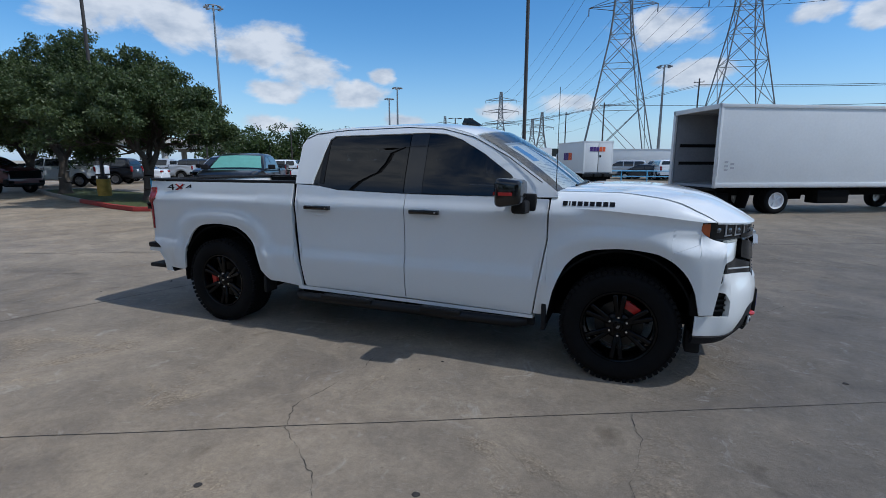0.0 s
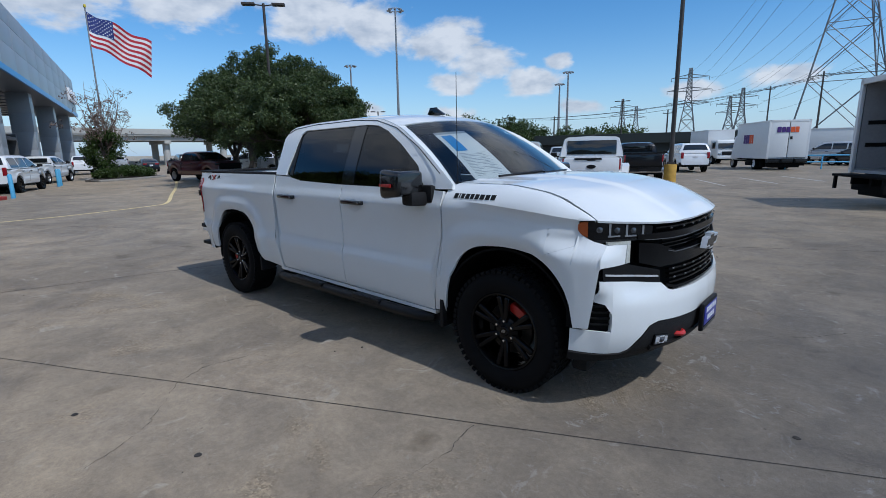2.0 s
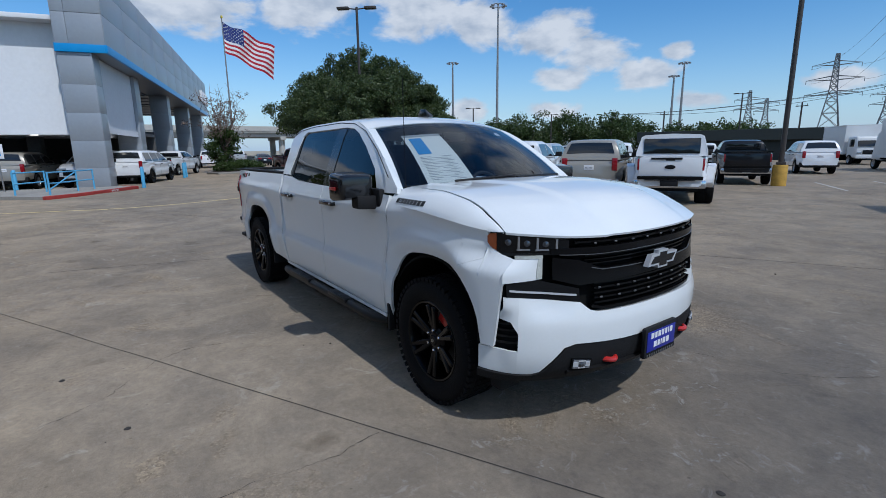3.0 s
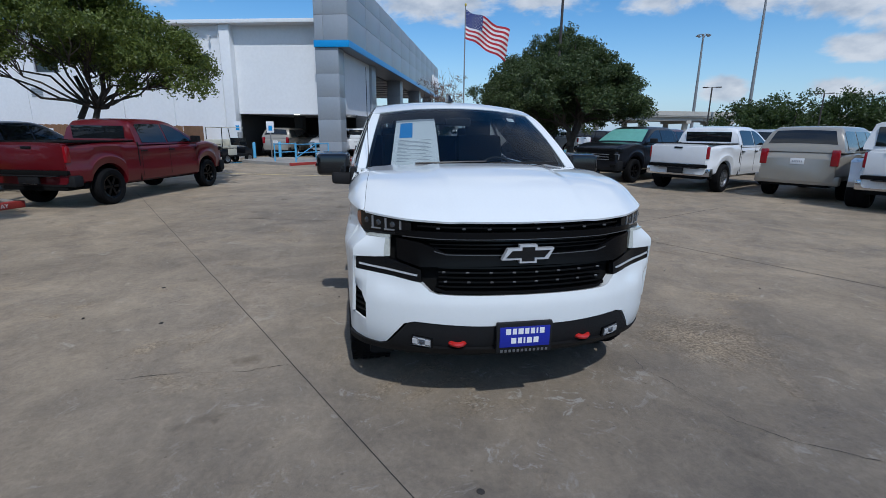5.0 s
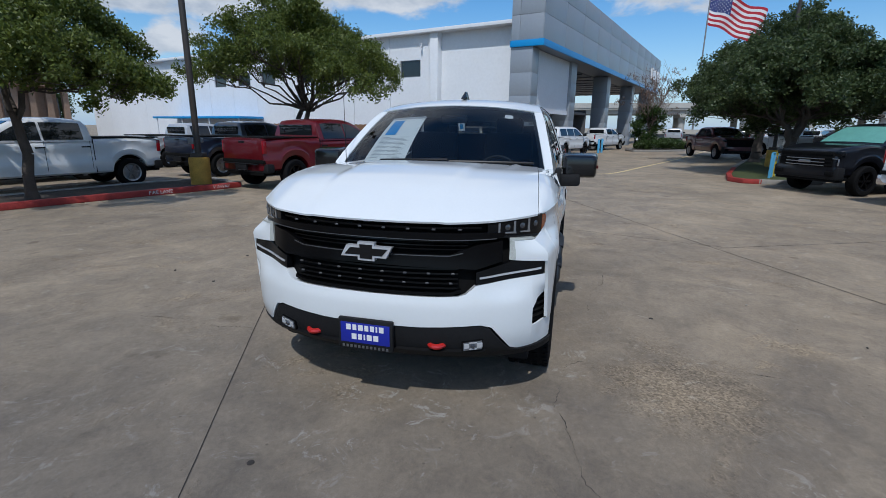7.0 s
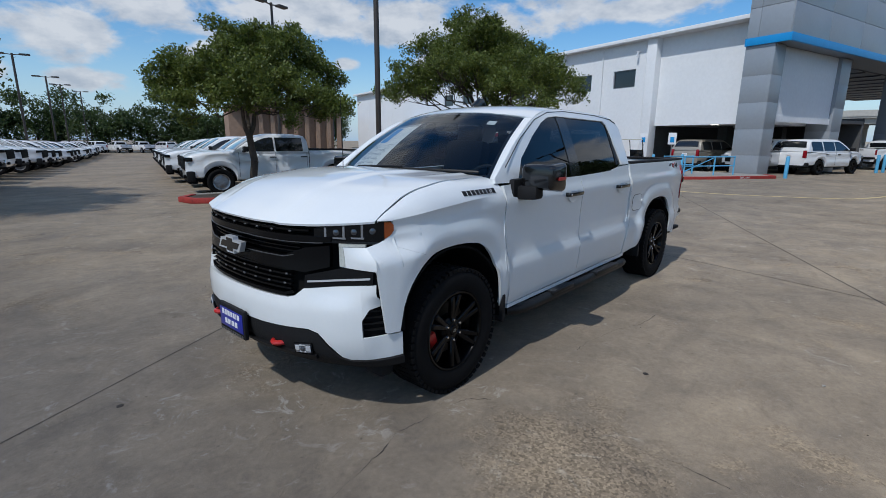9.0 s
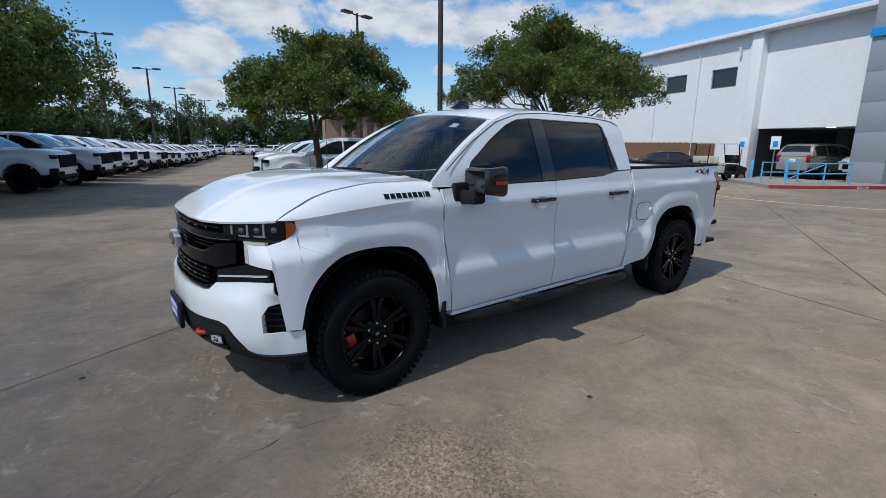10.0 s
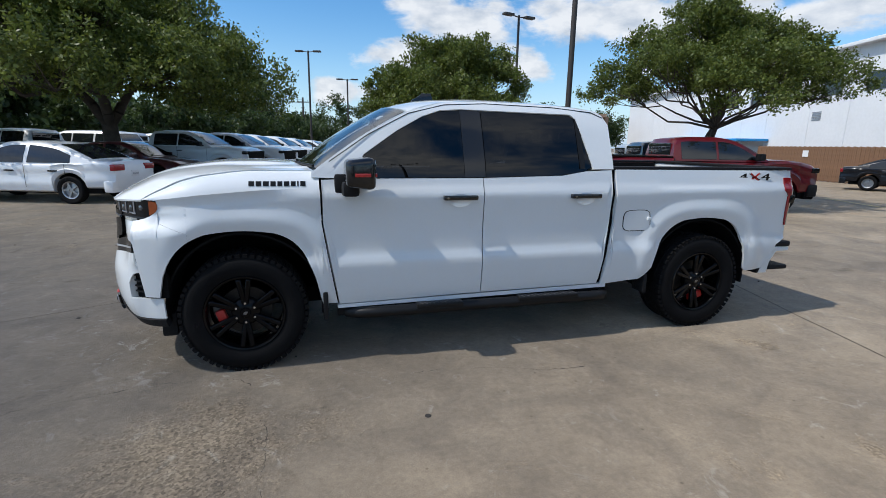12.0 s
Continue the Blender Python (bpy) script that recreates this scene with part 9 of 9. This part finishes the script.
K = kerb_island("kerb_island", "planted island with faded red fire-lane kerb",
                [(-6.55, -8.15), (-5.6, -8.55), (-4.3, -9.15), (-2.9, -9.75), (-1.6, -10.25), (-1.0, -10.75), (-0.95, -11.4), (-1.5, -12.0), (-5.6, -10.95), (-7.6, -9.9)], 7, SOIL)
kd = Vector((-6.55 + 2.9, -8.15 + 9.75, 0)).normalized()
kn = Vector((-kd.y, kd.x, 0))
if kn.y < 0:
    kn = -kn
for tx, px, py in (("FIRE LANE", -4.62, -8.99), ("TOW AWAY", -5.95, -8.41)):
    c = Vector((px, py, 0)) + kn * 0.092
    text_part("kerb_lettering", tx, 0.125, Matrix.Translation((c.x, c.y, ground_z(px, py) + 0.078)) @ Matrix.Rotation(math.atan2(kd.y, kd.x), 4, "Z") @ Matrix.Rotation(math.pi / 2, 4, "X"), PLATE_WHITE, K, 0.0015, "white kerb lettering")
kerb_island("kerb_island", "grassy oak island with red kerb end",
            [(-12.7, 7.05), (-12.75, 6.6), (-13.3, 6.35), (-15.0, 6.75), (-18.5, 7.9), (-24.5, 10.1), (-28.0, 11.6), (-27.4, 13.6), (-22.0, 12.3), (-16.0, 10.5), (-13.3, 9.0), (-12.7, 8.0)], 4, GRASS)
kerb_island("kerb_island", "entrance bed with pale kerb", [(-37.0, 5.8), (-39.0, 5.4), (-45.0, 7.4), (-46.0, 11.0), (-40.0, 11.0), (-37.6, 8.0)], 0, SOIL)

# ---- painted lines ----


def ribbon(bm, pts, w, lift):
    ps = [Vector((x, y, 0)) for x, y in pts]
    prev = None
    for i, p in enumerate(ps):
        d = (ps[min(i + 1, len(ps) - 1)] - ps[max(i - 1, 0)]).normalized()
        n = Vector((-d.y, d.x, 0)) * (w if not callable(w) else w(i)) / 2
        a, c = p + n, p - n
        row = [bm.verts.new((q.x, q.y, ground_z(q.x, q.y) + lift)) for q in (a, c)]
        if prev:
            bm.faces.new((prev[0], prev[1], row[1], row[0]))
        prev = row


def arc_pts(ctrl, n=24):
    """A smooth line through control points."""
    out = []
    c = [Vector((*p, 0)) for p in ctrl]
    for i in range(len(c) - 1):
        p0, p1, p2, p3 = c[max(i - 1, 0)], c[i], c[i + 1], c[min(i + 2, len(c) - 1)]
        for k in range(n):
            t = k / n
            q = 0.5 * ((2 * p1) + (p2 - p0) * t + (2 * p0 - 5 * p1 + 4 * p2 - p3) * t * t + (3 * p1 - p0 - 3 * p2 + p3) * t ** 3)
            out.append((q.x, q.y))
    out.append(tuple(ctrl[-1]))
    return out


b = bmesh.new()
ribbon(b, arc_pts([(-16.4, -8.5), (-13.81, -3.2), (-13.45, -2.0), (-13.54, -0.65), (-14.07, 1.02), (-14.5, 2.0), (-15.3, 2.75), (-19.4, 4.33), (-26.1, 6.9), (-40, 11.8)]), 0.13, 0.006)
tagged(part("lane_line", b, LINE_YELLOW, None), "worn pale yellow curved lane line", "road marking", kind="structure")
for i in range(3):
    b = bmesh.new()
    x0, y0 = -1.0 + 1.5 * i, 19.5 + 2.4 * i
    ribbon(b, [(x0, y0), (x0 - 2.2, y0 + 4.2)], 0.11, 0.006)
    tagged(part("bay_line", b, LINE_WHITE, None), "worn white parking bay line", "road marking", kind="structure")
b = bmesh.new()
for i in range(5):
    ribbon(b, [(-21.6 - 0.35 * i, -8.4 + 0.25 * i), (-22.4 - 0.35 * i, -7.0 + 0.25 * i)], 0.14, 0.006)
tagged(part("blue_hatching", b, RAIL_BLUE, None), "faded blue accessible bay hatching", "road marking", kind="structure")
for i in range(12):
    x, y = -2.2 + V.x * 3.0 * i, -14.4 + V.y * 3.0 * i
    b = bmesh.new()
    ribbon(b, [(x, y), (x - 4.6 * 0.959, y + 4.6 * 0.284)], 0.10, 0.006)
    tagged(part("bay_line", b, LINE_WHITE, None), "worn white parking bay line", "road marking", kind="structure")

# ---- the lot ----


def lot():
    xs = sorted(set([-900, -500, -300, -180, -120, -90, -70, -55, -45, -38] + list(np.arange(-34, 34.1, 1.0)) + [38, 45, 55, 70, 90, 120, 180, 300, 500, 900]))
    ys = sorted(set([-900, -500, -300, -180, -120, -100, -90, -80, -76] + list(np.arange(-72, -20, 4.0)) + list(np.arange(-20, 34.1, 1.0)) + [38, 45, 55, 70, 90, 120, 180, 300, 500, 900]))
    b = bmesh.new()
    grid = [[b.verts.new((x, y, ground_z(x, y))) for y in ys] for x in xs]
    for i in range(len(xs) - 1):
        for j in range(len(ys) - 1):
            b.faces.new((grid[i][j], grid[i + 1][j], grid[i + 1][j + 1], grid[i][j + 1]))
    g = part("ground", b, CONCRETE, None, sharp=180)
    tagged(g, "worn warm-grey concrete lot with joints and cracks", "ground", kind="structure")
    A = Vector((0.898, 0.440))
    B = Vector((0.265, 0.964))
    rng = np.random.default_rng(4)

    def wander(p, q, amp, n):
        d = Vector(q) - Vector(p)
        nn = Vector((-d.y, d.x)).normalized()
        out, w = [], 0.0
        for i in range(n + 1):
            w = 0.72 * w + rng.normal() * amp
            c = Vector(p) + d * i / n + nn * w * (1 if 0 < i < n else 0)
            out.append((c.x, c.y))
        return out
    # sawn joints along the lanes, filled dark
    for k in range(-3, 6):
        y0 = -2.405 + 6.72 * k
        b = bmesh.new()
        p, q = Vector((0, y0)) - A * 26, Vector((0, y0)) + A * 26
        ribbon(b, wander(p, q, 0.002, 160), 0.013 if k == 1 else 0.0065, 0.0025)
        part("joint", b, DARK_GAP, g, smooth=False)
    for k in range(-3, 4):
        c = Vector((-3.38, 0.0)) + Vector((A.x, A.y)) * 9.2 * k
        for j in range(-2, 3):
            y0 = c + B * (6.8 * j)
            if k in (1, -1, 2) or (k == 0 and j != 0):
                continue
            b = bmesh.new()
            ribbon(b, wander(y0 - B * 3.4, y0 + B * 3.4, 0.005, 30), 0.010, 0.003)
            part("joint", b, DARK_GAP, g, smooth=False)
    # one cross joint that ends at the lane joint
    b = bmesh.new()
    ribbon(b, wander((-2.385, 3.224), (-4.576, 7.751), 0.004, 40), 0.012, 0.003)
    part("joint", b, DARK_GAP, g, smooth=False)
    # wandering cracks
    for pts in ([(0.02, -1.29), (0.05, -1.51), (-0.02, -1.89), (-0.07, -2.17), (0.04, -2.38), (0.27, -2.54), (0.455, -2.68), (0.58, -2.84), (0.72, -3.1)],
                [(1.83, 1.25), (1.91, 1.13), (2.02, 1.107), (2.28, 1.085), (2.46, 1.06), (2.63, 1.128), (2.885, 1.185), (3.09, 1.22), (3.35, 1.4), (3.6, 1.75)],
                [(0.76, 1.31), (0.56, 1.303), (0.24, 1.35), (-0.14, 1.483), (-0.5, 1.5)],
                [(2.0, -1.455), (2.05, -1.71), (2.035, -1.92), (1.995, -2.19), (2.06, -2.6)], [(1.74, 1.67), (1.69, 1.93), (1.70, 2.155), (1.68, 2.315), (1.72, 2.6)]):
        b = bmesh.new()
        line = []
        for p, q in zip(pts, pts[1:]):
            line += wander(p, q, 0.0045, 12)[:-1]
        fade = [0.5 + 0.5 * math.sin(0.21 * j + 1.7 * math.sin(0.083 * j + pts[0][0])) for j in range(len(line))]
        ws = [0.0006 + (0.0012 + 0.006 * rng.random() ** 2) * f for f in fade]
        ribbon(b, line, lambda i, ws=ws: ws[i], 0.003)
        part("crack", b, DARK_GAP, g, smooth=False)
    # pebbles and dropped bits
    for i in range(46):
        x, y = rng.uniform(-5, 6.5), rng.uniform(-4.5, 5.0)
        r = 0.004 + 0.009 * rng.random() ** 2
        b = bmesh.new()
        bmesh.ops.create_icosphere(b, subdivisions=1, radius=r)
        for v in b.verts:
            v.co = Vector((v.co.x * 1.3, v.co.y, v.co.z * 0.6)) * (0.8 + 0.4 * rng.random())
        ob = part("pebble", b, DARK_GAP if i % 3 else KERB_GREY, None)
        ob.matrix_basis = Matrix.Translation((x, y, ground_z(x, y) + r * 0.45))
        tagged(ob, "small dark pebble on the concrete", "pebble", "loose pebbles")
    for x, y in ((0.0, -2.98), (0.795, 1.855), (3.44, -0.405), (1.034, -2.64)):
        b = bmesh.new()
        lathe(b, [(0.0, 0.004), (0.016, 0.004), (0.021, 0.0)], 9)
        for v in b.verts:
            v.co = Vector((v.co.x * (1 + 0.25 * math.sin(5 * v.co.z * 100)), v.co.z, v.co.y))
        bmesh.ops.recalc_face_normals(b, faces=b.faces)
        ob = part("flattened_gum", b, DARK_GAP, None)
        ob.matrix_basis = Matrix.Translation((x, y, 0.0005))
        tagged(ob, "flat dark spot stuck to the concrete", "gum", "dark spots")


lot()
